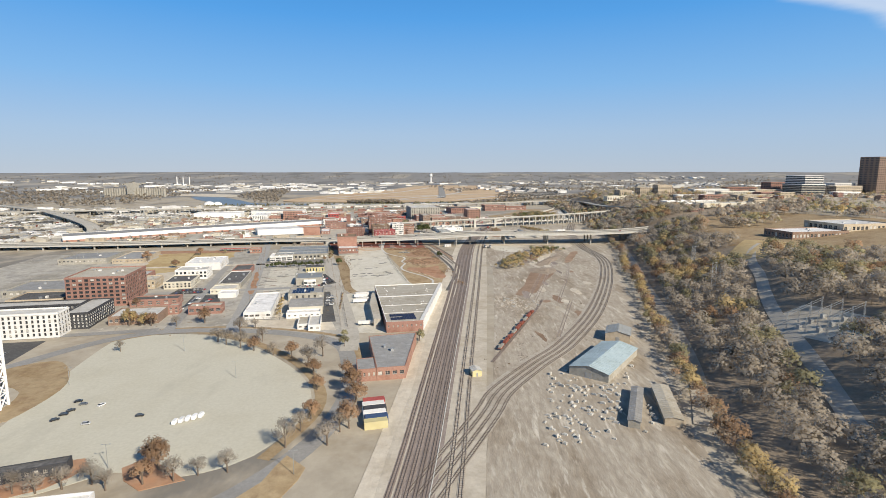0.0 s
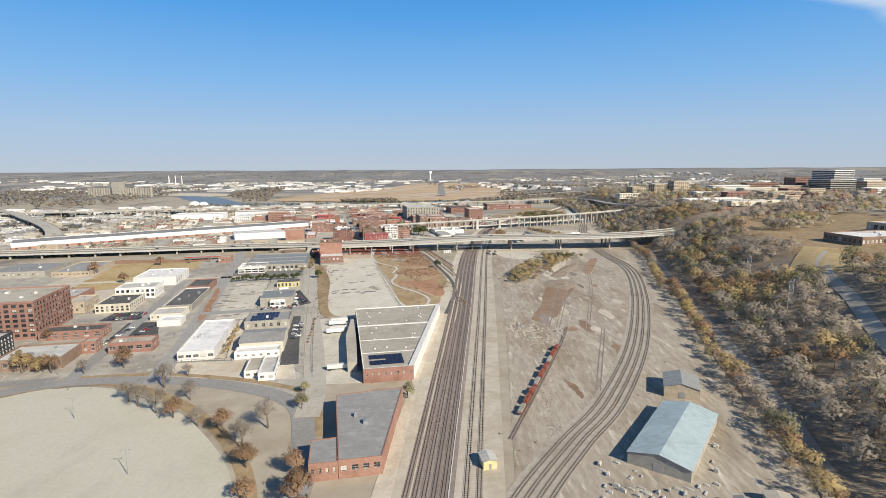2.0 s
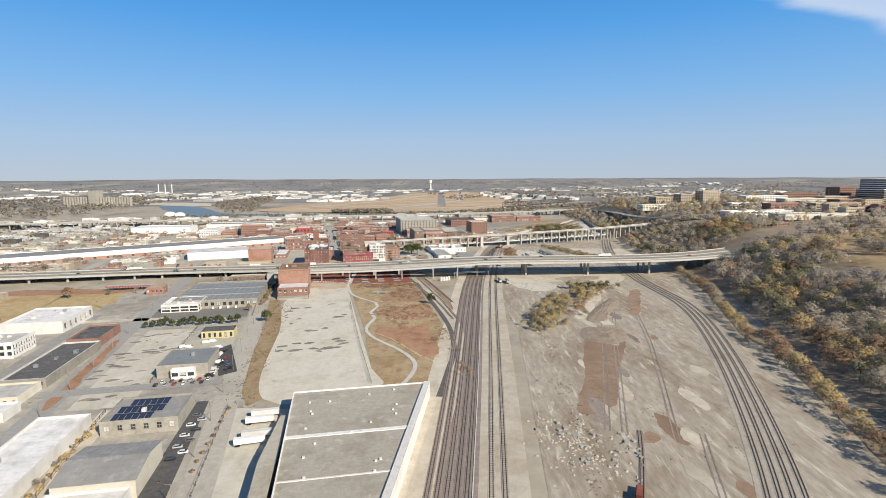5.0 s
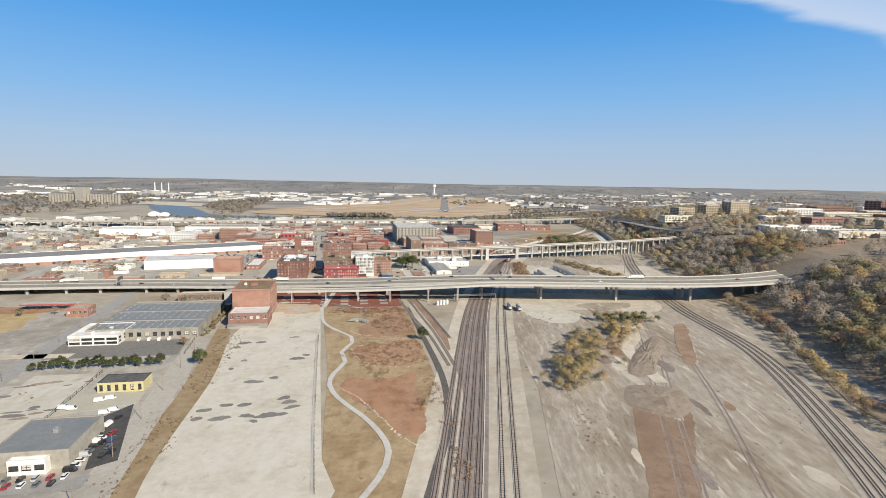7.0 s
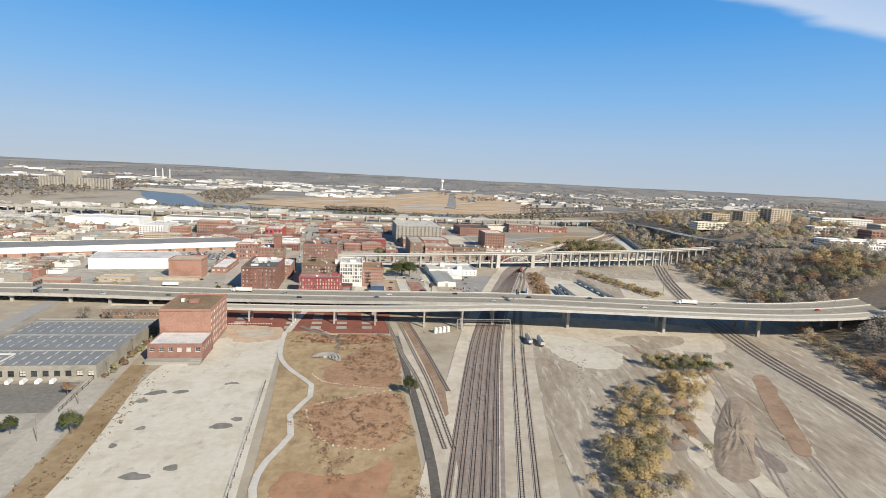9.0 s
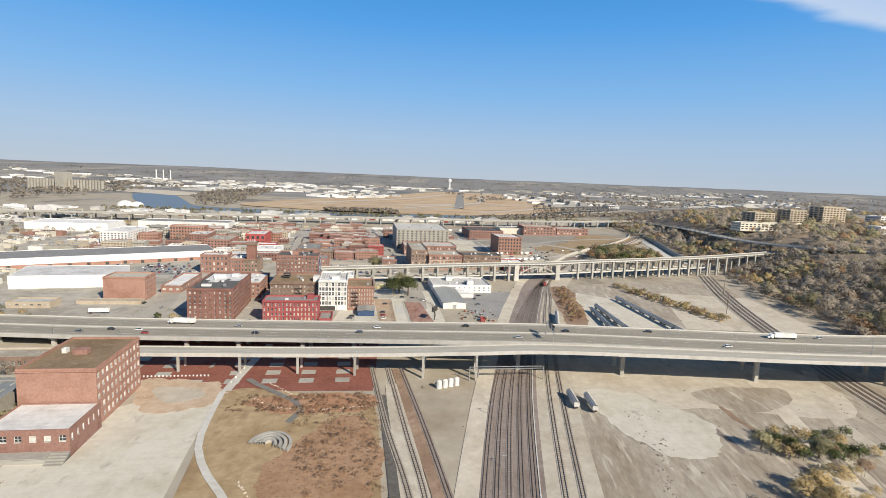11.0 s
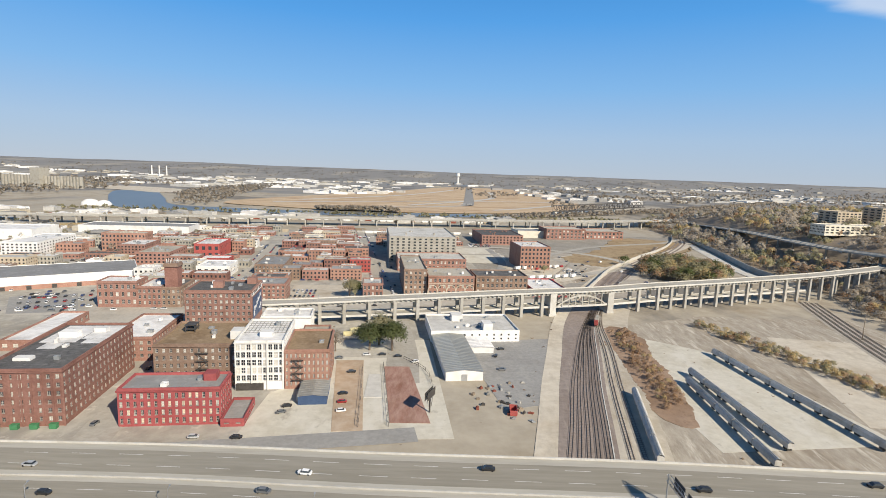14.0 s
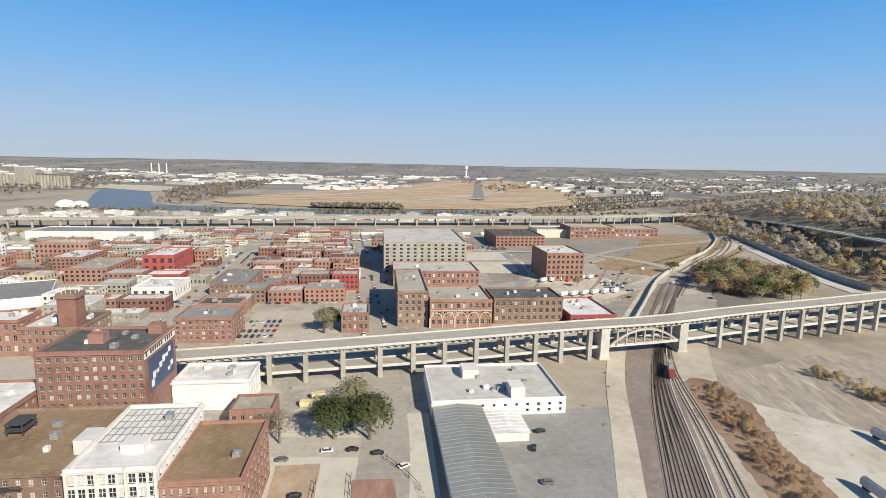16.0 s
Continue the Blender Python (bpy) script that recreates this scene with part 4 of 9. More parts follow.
    if lanes > 1:
        s = Shape()
        for k in range(1, lanes):
            off = -w + k * width / lanes
            mid = abs(off) < 0.1
            for i in range(0, len(line) - 1):
                if mid or i % 2 == 0:
                    strip(s, line[i:i + 2], off + 0.07, off - 0.07, None, 0, 0.02)
        part("lane_lines", s, trim_white, deck)
        s = Shape()
        strip(s, line, 0.18, -0.18, None, 0, 0.35)
        for k in (0.18, -0.18):
            for i in range(len(line) - 1):
                a, b, na, nb = line[i], line[i + 1], nn[i], nn[i + 1]
                q = [a + na * k, b + nb * k, b + nb * k + Vector((0, 0, 0.35)), a + na * k + Vector((0, 0, 0.35))]
                s.face(q if k < 0 else q[::-1])
        if lanes >= 4:
            part("median_barrier", s, pale_concrete, deck)
    total, nextp, spots = 0.0, 0.0, list(piers) if isinstance(piers, (list, tuple)) else None
    nextp = 0.0 if spots else piers * 0.5
    for i in range(1, len(line) - 1):
        total += (line[i] - line[i - 1]).length
        if spots is not None:
            if not spots or line[i].x < spots[0]:
                continue
            spots.pop(0)
        elif total < nextp:
            continue
        else:
            nextp += piers
        p, n = line[i], nn[i]
        ang = math.degrees(math.atan2(n.y, n.x))
        if p.z - thick < 0.8:
            continue
        s = Shape()
        s.box(-w * 0.92, -pier_w * 0.6, -thick - 0.8, w * 0.92, pier_w * 0.6, -thick - 0.02, 0, True)
        for c in range(cols):
            x = 0 if cols == 1 else -w * 0.78 + c * w * 1.56 / (cols - 1)
            s.box(x - pier_w / 2, -pier_w / 2, -p.z - 1.0 + ground_drop(p), x + pier_w / 2, pier_w / 2, -thick - 0.8)
        part("pier", s, concrete, root, "", pose(p.x, p.y, p.z, 0, 0, ang))
    return root


def ground_drop(p):
    return 0.0


# ---- ground ----
BLUFF_V = (-600, 0, 157, 239, 296, 382, 412, 505, 586, 650, 750, 837, 1024, 1200, 1500)
BLUFF_U = (40, 70, 124, 160, 186, 231, 238, 288, 318, 345, 375, 405, 452, 490, 600)


def bluff_edge(v):
    return float(np.interp(v, BLUFF_V, BLUFF_U))


def land(u, v):
    """The ground's height in the street grid."""
    s = u - bluff_edge(v)
    t = min(1.0, max(0.0, s / 110.0))
    t2 = min(1.0, max(0.0, (s - 110.0) / 190.0))
    h = (28.0 * t * t * (3 - 2 * t) + 10.0 * t2 * t2 * (3 - 2 * t2)) * min(1.0, max(0.0, (1420 - v) / 260.0))
    r = math.hypot(u - 60, v - 300)
    k = min(1.0, max(0.0, (r - 2350) / 2250))
    if k > 0:
        n = noise.noise((u * 0.0011, v * 0.0011, 3.1)) + 0.5 * noise.noise((u * 0.003, v * 0.003, 7.7))
        h += k * k * (3 - 2 * k) * (64.0 + 9.0 * n) + 10.0 * k * (1 - k) * n
    return h


def make_ground():
    radii = list(range(0, 1500, 12))
    r = 1500.0
    while r < 4560:
        radii.append(r)
        r *= 1.025
    radii.append(4600.0)
    na = 432
    vs, fs = [], []
    for r in radii:
        for k in range(na):
            a = 2 * math.pi * k / na
            u, v = 60 + r * math.cos(a), 300 + r * math.sin(a)
            vs.append((u, v, land(u, v)))
    for i in range(len(radii) - 1):
        for k in range(na):
            j = (k + 1) % na
            fs.append((i * na + k, (i + 1) * na + k, (i + 1) * na + j, i * na + j))
    me = bpy.data.meshes.new("ground")
    me.from_pydata(vs, [], fs)
    me.polygons.foreach_set("use_smooth", [True] * len(fs))
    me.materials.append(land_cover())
    ob = new("ground", me)
    ob.matrix_world = G
    return tagged(ob, "grey-tan dirt and dry grass running out to wooded hills", "ground", "", "structure")


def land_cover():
    """Bare ground near by, woodland patches farther out in a grey paled for haze."""
    m = surface("open_ground", (0.34, 0.30, 0.235), (0.42, 0.375, 0.30), 0.12, 0.95, 0.02, (0.66, 0.6, 0.52), 0.8, 0.15)
    t, n = m.node_tree, m.node_tree.nodes
    bs = n["Principled BSDF"]
    src = bs.inputs["Base Color"].links[0].from_socket
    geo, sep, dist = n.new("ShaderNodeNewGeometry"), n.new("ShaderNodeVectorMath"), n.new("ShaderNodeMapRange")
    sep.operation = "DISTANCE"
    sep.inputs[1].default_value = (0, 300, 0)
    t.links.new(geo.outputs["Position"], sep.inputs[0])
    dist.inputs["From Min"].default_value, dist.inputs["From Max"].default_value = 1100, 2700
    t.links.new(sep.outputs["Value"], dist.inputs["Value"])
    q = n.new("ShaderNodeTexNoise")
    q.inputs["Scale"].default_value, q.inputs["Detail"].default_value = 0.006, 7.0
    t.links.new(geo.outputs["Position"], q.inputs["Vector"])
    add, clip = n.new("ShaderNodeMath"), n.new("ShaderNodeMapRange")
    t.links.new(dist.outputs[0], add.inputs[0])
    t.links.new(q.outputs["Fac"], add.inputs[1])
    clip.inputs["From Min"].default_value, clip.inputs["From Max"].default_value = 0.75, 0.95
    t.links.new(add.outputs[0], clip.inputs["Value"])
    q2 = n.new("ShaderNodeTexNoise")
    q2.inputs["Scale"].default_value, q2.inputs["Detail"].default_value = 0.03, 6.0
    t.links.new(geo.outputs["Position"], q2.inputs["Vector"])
    hazed_wood = n.new("ShaderNodeMix")
    hazed_wood.data_type = "RGBA"
    # leafless grey, lifted above true woodland brown: distance haze mixed into the base colour
    hazed_wood.inputs["A"].default_value, hazed_wood.inputs["B"].default_value = (0.185, 0.183, 0.178, 1), (0.27, 0.262, 0.248, 1)
    t.links.new(q2.outputs["Fac"], hazed_wood.inputs["Factor"])
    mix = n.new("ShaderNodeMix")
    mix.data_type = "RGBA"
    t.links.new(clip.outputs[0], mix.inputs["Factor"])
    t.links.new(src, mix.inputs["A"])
    t.links.new(hazed_wood.outputs["Result"], mix.inputs["B"])
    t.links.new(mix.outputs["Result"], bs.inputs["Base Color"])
    weather(m, 260, (0.36, 0.33, 0.275), 0.53, 0.6, 0.75, (1, 0.5, 1), 40)
    weather(m, 190, (0.14, 0.136, 0.128), 0.54, 0.6, 0.75, (1, 0.5, 1), 90)
    return m


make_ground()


def drape(name, pts, width, lift, material, label, category="road"):
    """A band that follows the slope."""
    s, line = Shape(), smooth(pts, False, 4.0)
    nn = sides(line)
    cuts = [-width / 2 + width * k / 4 for k in range(5)]
    for i in range(len(line) - 1):
        for c0, c1 in zip(cuts, cuts[1:]):
            q = [line[i] + nn[i] * c0, line[i + 1] + nn[i + 1] * c0, line[i + 1] + nn[i + 1] * c1, line[i] + nn[i] * c1]
            s.face([(a.x, a.y, land(a.x, a.y) + lift) for a in q])
    return piece(name, s, material, label, category, "structure", G)


def heap(name, pts, h, material, label, category="heap"):
    """A low mound of loose earth inside an outline."""
    line = smooth(pts, True, 2.5)
    cu, cv = sum(q.x for q in line) / len(line), sum(q.y for q in line) / len(line)
    if sum(a.x * b.y - b.x * a.y for a, b in zip(line, line[1:] + line[:1])) < 0:
        line.reverse()
    s, n, rings = Shape(), len(line), 7
    for r in range(rings):
        k = r / (rings - 1)
        for q in line:
            x, y = q.x + (cu - q.x) * k, q.y + (cv - q.y) * k
            rough = 1 + 0.5 * noise.noise((x * 0.25, y * 0.25, 2.0)) + 0.3 * noise.noise((x * 0.8, y * 0.8, 5.0))
            s.v.append((x, y, 0.02 + h * (1 - (1 - k) ** 2) * rough * (0.0 if r == 0 else 1.0)))
    for r in range(rings - 1):
        for i in range(n):
            j = (i + 1) % n
            s.f.append((r * n + i, r * n + j, (r + 1) * n + j, (r + 1) * n + i))
            s.m.append(0)
    return piece(name, s, material, label, category, "thing", G)


# ---- flat ground, roads, tracks ----
patch("parking_lot", [(-113, 172), (-116, 285), (-96, 294), (-76, 291), (-50, 272), (-28, 242), (-15, 213), (-14, 187), (-28, 160), (-48, 152), (-66, 158), (-90, 150)], 0.08, concrete_lot, "empty pale concrete car park with cracks", "car park")
road("road", [(-160, 236), (-128, 282), (-100, 299), (-62, 296), (-26, 282), (-3, 262), (2, 235), (2, 205), (-8, 170), (-30, 140), (-60, 120)], 7.5, 0.10, street_grey, "grey asphalt road curving round the car park")
road("road", [(-60, 292), (-62, 340), (-66, 400), (-74, 500), (-82, 600), (-90, 700)], 8, 0.12, street_grey, "grey asphalt street between low works")
for uv_, w_ in (([(-118, 288), (-97, 297.5), (-74, 294.5), (-48, 275), (-25, 245), (-11.5, 214), (-10.5, 187), (-25, 157)], 4.5), ([(-98, 304.5), (-62, 302), (-23, 287.5), (2, 268), (7, 236)], 3.0)):
    road("verge", uv_, w_, 0.092, dry_grass, "dry brown grass verge along the curving road", "verge")
road("road", [(2, 250), (3.5, 275), (1, 325), (-2.5, 373), (-7, 440), (-13.5, 546), (-16, 600), (-20, 640)], 9, 0.13, asphalt, "pale grey asphalt street beside empty lots")
road("road", [(-94, 297), (-98, 400), (-104, 520)], 6, 0.11, street_grey, "narrow grey street")
road("road", [(-160, 398), (-100, 396), (-60, 397), (-8, 398)], 6.5, 0.14, street_grey, "cross street between works")
road("road", [(-300, 300), (-200, 302), (-130, 303), (-100, 304)], 6, 0.13, street_grey, "street in front of apartments")
road("road", [(-200, 505), (-100, 505), (-60, 504)], 6, 0.12, pale_dirt, "dusty lane")
road("road", [(-20, 640), (-16, 690), (-28, 760), (-38, 830), (-48, 900)], 11, 0.12, asphalt, "broad grey street beside brick warehouses")
road("road", [(38, 640), (35, 700), (33, 770), (28, 860), (20, 1000)], 10, 0.12, asphalt, "grey street between brick warehouses")
road("road", [(118, 690), (120, 730), (117, 800), (112, 880), (106, 1023), (90, 1178)], 12, 0.13, asphalt, "grey street running away between warehouses")
road("road", [(-60, 645), (40, 650), (120, 655)], 8, 0.11, street_grey, "street beside the elevated highway")
road("road", [(-60, 720), (40, 724), (118, 718)], 9, 0.115, asphalt, "cross street with parked cars")
road("road", [(-150, 778), (-20, 779), (60, 785), (135, 795), (240, 806)], 9, 0.115, asphalt, "street beyond the viaduct")
for k, vv in enumerate((850, 905, 990, 1060)):
    road("road", [(-160, vv), (0, vv + 3), (118, vv + 6)], 8, 0.105 + k * 0.005, asphalt, "street between old warehouses")
road("road", [(-80, 780), (-86, 900), (-100, 1080)], 8, 0.125, asphalt, "street between old warehouses")
for k, uu in enumerate((-180, -260, -340, -430)):
    road("road", [(uu, 640), (uu - 15, 800), (uu - 40, 1080)], 8, 0.1 + k * 0.004, asphalt, "long street between low works")
for k, vv in enumerate((660, 740, 900, 1000)):
    road("road", [(-560, vv + 20), (-300, vv + 5), (-100, vv)], 7, 0.14 + k * 0.004, asphalt, "street between low works")
patch("empty_lot", [(10, 377), (6, 470), (2, 532), (14, 570), (40, 582), (44, 540), (47, 476), (51, 400), (53, 378)], 0.09, worn_lot, "empty worn concrete slab with dark patches", "empty lot", True, 8)
patch("verge", [(0, 388), (-3, 470), (-8, 540), (-2, 540), (6, 470), (10, 377)], 0.07, dry_grass, "strip of dry yellow grass", "verge")
patch("field", [(53, 377), (50, 470), (46, 540), (43, 582), (70, 579), (91, 573), (93, 520), (93, 458), (89, 425), (82, 398), (70, 374)], 0.085, dry_grass, "dry brown grass field", "field", True, 8)
patch("field", [(56, 450), (59, 461), (68, 459), (77, 459), (84, 466), (84, 441), (82, 414), (74, 412), (66, 432)], 0.14, red_dirt, "reddish bare earth in the field", "field", ragged=1.0)
patch("field", [(60, 501), (74, 505), (88, 512), (92, 490), (84, 472), (70, 474), (63, 484)], 0.137, rusty_scrub, "rusty brown scrubby earth in the field", "field", ragged=1.5)
patch("field", [(66, 520), (70, 545), (82, 560), (92, 556), (92, 525), (84, 514)], 0.133, rusty_scrub, "rusty brown scrubby earth in the field", "field", ragged=2.0)
patch("field", [(52, 572), (62, 578), (90, 576), (91, 566), (70, 563)], 0.131, red_dirt, "red-brown planted bank below the brick paving", "field", ragged=1.5)
patch("empty_lot", [(14, 592), (38, 590), (43, 574), (34, 566), (22, 570)], 0.15, orange_gravel, "sandy churned earth beside the slab", "empty lot", ragged=2.2)
patch("empty_lot", [(22, 586), (34, 584), (36, 576), (26, 575)], 0.17, pale_dirt, "pale sand on the churned earth", "empty lot", ragged=1.5)
PATHWAY = [(58, 374), (66, 388), (69.9, 401.5), (68, 414), (62.8, 427), (55.2, 441.5), (51.4, 455), (52.6, 467), (57.3, 481), (55.6, 494), (60.6, 508), (60.2, 518), (52, 531.5), (46, 545), (44, 560), (43, 582)]
road("footpath", PATHWAY, 1.9, 0.2, pale_concrete, "winding pale concrete footpath", "footpath")
road("ditch", [(95, 576), (96, 520), (96, 460), (91, 420), (82, 390), (74, 366)], 2.6, 0.17, wet_mud, "dark wet ditch along the field", "ditch")
road("lane", [(100, 585), (100, 540), (101, 490), (97, 440), (87, 400), (76, 362), (62, 320), (50, 280), (40, 240), (30, 200), (18, 160), (5, 110)], 7, 0.16, pale_dirt, "pale gravel lane beside the tracks", "lane")
patch("empty_lot", [(-56, 380), (-36, 380), (-38, 480), (-62, 480)], 0.08, worn_lot, "rubble-strewn bare lot", "empty lot", False)
patch("empty_lot", [(-58, 298), (-20, 288), (-4, 285), (-8, 312), (-30, 312), (-58, 314)], 0.075, pale_dirt, "bare dusty lot with tyre marks", "empty lot", False)
patch("empty_lot", [(-40, 314), (-34, 314), (-38, 378), (-44, 378)], 0.07, pale_dirt, "bare dusty strip between sheds", "empty lot", False)
patch("yard", [(2, 278), (22, 276), (22, 366), (-2, 372)], 0.075, worn_lot, "dusty lorry yard", "yard", False)
patch("yard", [(-13, 302), (-4.5, 302), (-9, 379), (-13, 379)], 0.15, dark_asphalt, "dark asphalt car park beside workshops", "yard", False)
patch("yard", [(-94, 344), (-75, 346), (-86, 384), (-102, 385), (-101, 358)], 0.1, dark_asphalt, "dark asphalt yard between works", "yard", False)
patch("yard", [(-120, 392), (-99, 391), (-102, 409), (-118, 409)], 0.16, dark_asphalt, "dark asphalt car park with parked cars", "yard", False)
patch("town_ground", [(-300, 296), (-128, 305), (-100, 303), (-62, 300), (-26, 286), (0, 268), (8, 276), (4, 372), (-9, 545), (-16, 598), (-300, 600)], 0.028, town_floor, "grey worn asphalt and gravel between low works", "ground", False)
patch("town_ground", [(-690, 640), (-21, 645), (78, 650), (84, 700), (130, 735), (196, 800), (186, 1118), (-690, 1118)], 0.03, town_floor, "grey worn asphalt and gravel between town buildings", "ground", False)
patch("yard", [(-70, 500), (-16, 500), (-18, 524), (-72, 522)], 0.065, patch_asphalt, "dark grey asphalt yard in front of a works", "yard", False)
patch("yard", [(-21, 437), (-14.5, 447), (-4.5, 408), (-11, 404), (-15.5, 420)], 0.16, dark_asphalt, "dark asphalt car park beside the depot", "yard", False)
patch("yard", [(-38, 440), (-14, 447), (-14.5, 458), (-40, 458)], 0.11, concrete_lot, "pale concrete yard with parked vans", "yard", False)
patch("yard", [(-70, 404), (-36, 404), (-36, 470), (-70, 470)], 0.06, asphalt, "grey yard", "yard", False)
patch("yard", [(-200, 400), (-135, 420), (-138, 520), (-200, 560)], 0.07, pale_dirt, "wide dusty yard", "yard", False)
patch("yard", [(-172, 478), (-140, 484), (-137, 522), (-112, 524), (-112, 584), (-146, 588), (-180, 596), (-178, 530)], 0.085, gold_grass, "dry golden grass lot", "yard", ragged=2.5)
patch("car_park", [(-200, 210), (-150, 236), (-150, 295), (-230, 295)], 0.07, dark_asphalt, "dark asphalt car park", "car park", False)
patch("plaza", [(-16, 584), (92, 580), (96, 636), (-16, 646)], 0.07, brick_pave, "red brick paving under the elevated highway", "plaza", False)
for k in range(7):
    for j in range(4):
        if (k, j) != (2, 1):
            patch("paving_panel", [(4 + k * 12.5, 588 + j * 8), (9 + k * 12.5, 588 + j * 8), (9 + k * 12.5, 592 + j * 8), (4 + k * 12.5, 592 + j * 8)], 0.13, concrete, "grey slab let into brick paving", "paving", False)
road("footpath", [(44, 582), (46, 600), (50, 630)], 3.0, 0.19, pale_concrete, "pale walk across the brick paving", "footpath")
road("road", [(27, 594), (30, 610), (34, 640)], 7, 0.18, brick_pave, "brick street under the highway")
patch("car_park", [(72, 655), (130, 652), (132, 735), (84, 735), (82, 690), (76, 684)], 0.075, worn_lot, "gravel car park", "car park", False)
patch("car_park", [(97, 658), (105.5, 658), (105, 712), (95, 712)], 0.15, orange_gravel, "orange-tan gravel car park", "car park", False)
patch("slab", [(105.5, 679), (111, 679), (111, 698), (107, 698)], 0.2, pale_concrete, "pale blue-grey slab", "slab", False)
patch("slab", [(113, 662), (124.5, 661), (121.5, 704.5), (112.5, 705)], 0.2, red_slab, "worn rust-red slab with grey patches", "slab", False)
patch("car_park", [(148, 668), (184, 676), (186, 735), (134, 732), (146, 700)], 0.08, grey_asphalt, "grey asphalt car park", "car park", False)
patch("car_park", [(-74, 808), (-46, 816), (-28, 780), (-56, 776)], 0.13, grey_asphalt, "grey asphalt car park behind warehouses", "car park", False)
patch("scrub_bank", [(196, 664), (206, 662), (228, 742), (214, 744)], 0.18, brown_dirt, "brown weedy bank beside the tracks", "ground", ragged=1.5)
patch("car_park", [(-20, 690), (10, 690), (10, 780), (-24, 780)], 0.07, asphalt, "asphalt car park", "car park", False)
patch("empty_lot", [(62, 795), (104, 800), (100, 840), (62, 840)], 0.15, pale_dirt, "pale empty gravel lot", "empty lot", False)

patch("rail_yard", [(20, 60), (40, 140), (60, 200), (90, 300), (130, 440), (150, 560), (162, 650), (200, 745), (280, 770), (360, 760), (340, 650), (312, 580), (280, 500), (232, 405), (180, 290), (118, 155), (70, 40)], 0.06, yard_dirt, "wide dusty grey-tan rail yard", "yard", False)
patch("rail_yard", [(168, 435), (181, 432), (174, 410), (155, 382), (137, 351), (126, 343), (119, 346), (134, 371), (150, 405)], 0.1, brown_dirt, "brown bare earth in the yard", "ground", ragged=0.8)
patch("rail_yard", [(168, 556), (200, 560), (250, 550), (262, 590), (200, 610), (165, 600)], 0.1, pale_dirt, "pale gravel under the highway", "ground")
patch("rail_yard", [(200, 640), (255, 640), (252, 712), (222, 740), (205, 720)], 0.1, worn_lot, "pale concrete freight yard", "yard", False)
patch("rail_yard", [(255, 650), (330, 640), (345, 720), (290, 735)], 0.09, pale_dirt, "dusty pale freight yard", "yard", False)
road("lane", [(240, 586), (222, 540), (205, 500), (190, 480), (182, 440)], 6, 0.13, pale_dirt, "pale dirt haul road", "lane")
road("lane", [(270, 590), (240, 545), (232, 500), (210, 460)], 5, 0.12, pale_dirt, "pale dirt haul road", "lane")

heap("earth_mound", [(157, 421), (163, 436), (170, 440), (184, 433), (180, 418), (168, 409)], 0.9, spoil, "large mound of brown earth in the rail yard")
heap("earth_mound", [(173, 449), (184, 468), (200, 486), (216, 501), (218, 495), (206, 476), (194, 462), (184, 448)], 0.9, spoil, "long ridge of brown earth in the rail yard")
patch("rail_yard", [(207, 462), (222, 490), (239, 517), (247, 519), (232, 492), (213, 461)], 0.135, brown_dirt, "brown streak of spoil in the yard", "ground", ragged=0.7)
patch("rail_yard", [(204, 572), (226, 576), (243, 573), (236, 562), (214, 556)], 0.136, yard_dirt, "grey-brown spoil under the highway", "ground", ragged=1.0)
patch("rail_yard", [(164, 574), (184, 572), (196, 548), (180, 528), (168, 540)], 0.134, worn_lot, "pale broken slab in the yard", "ground", ragged=2.0)
drape("lane", [(120, 150), (148, 193), (179, 254), (213, 330), (252, 412), (290, 494), (318, 550)], 6.5, 0.35, yard_ballast, "old rail cut of grey ballast between rows of trees", "lane")
drape("road", [(150, 120), (186, 178), (206, 212), (228, 244), (254, 278), (276, 310), (302, 340), (330, 362)], 6, 0.4, asphalt, "pale asphalt road climbing the bluff")
drape("yard", [(206, 165), (208, 190), (210, 216)], 26, 0.3, pale_dirt, "gravel yard of a substation", "yard")
drape("field", [(280, 320), (310, 345), (345, 372)], 34, 0.45, gold_grass, "dry golden lawn on the bluff", "field")

MAIN_L = [(-60, -180), (-10, 60), (20, 168), (76, 370), (129, 566), (166, 662), (182, 700), (206, 750), (236, 800), (275, 855), (330, 930), (400, 1030)]
MAIN_R = [(-35, -180), (14, 60), (43, 171), (100, 370), (155, 562), (186, 661), (207, 719), (222, 764), (248, 812), (284, 866), (338, 938), (408, 1036)]


def between(a, b, k):
    return [(p[0] + (q[0] - p[0]) * k, p[1] + (q[1] - p[1]) * k) for p, q in zip(a, b)]


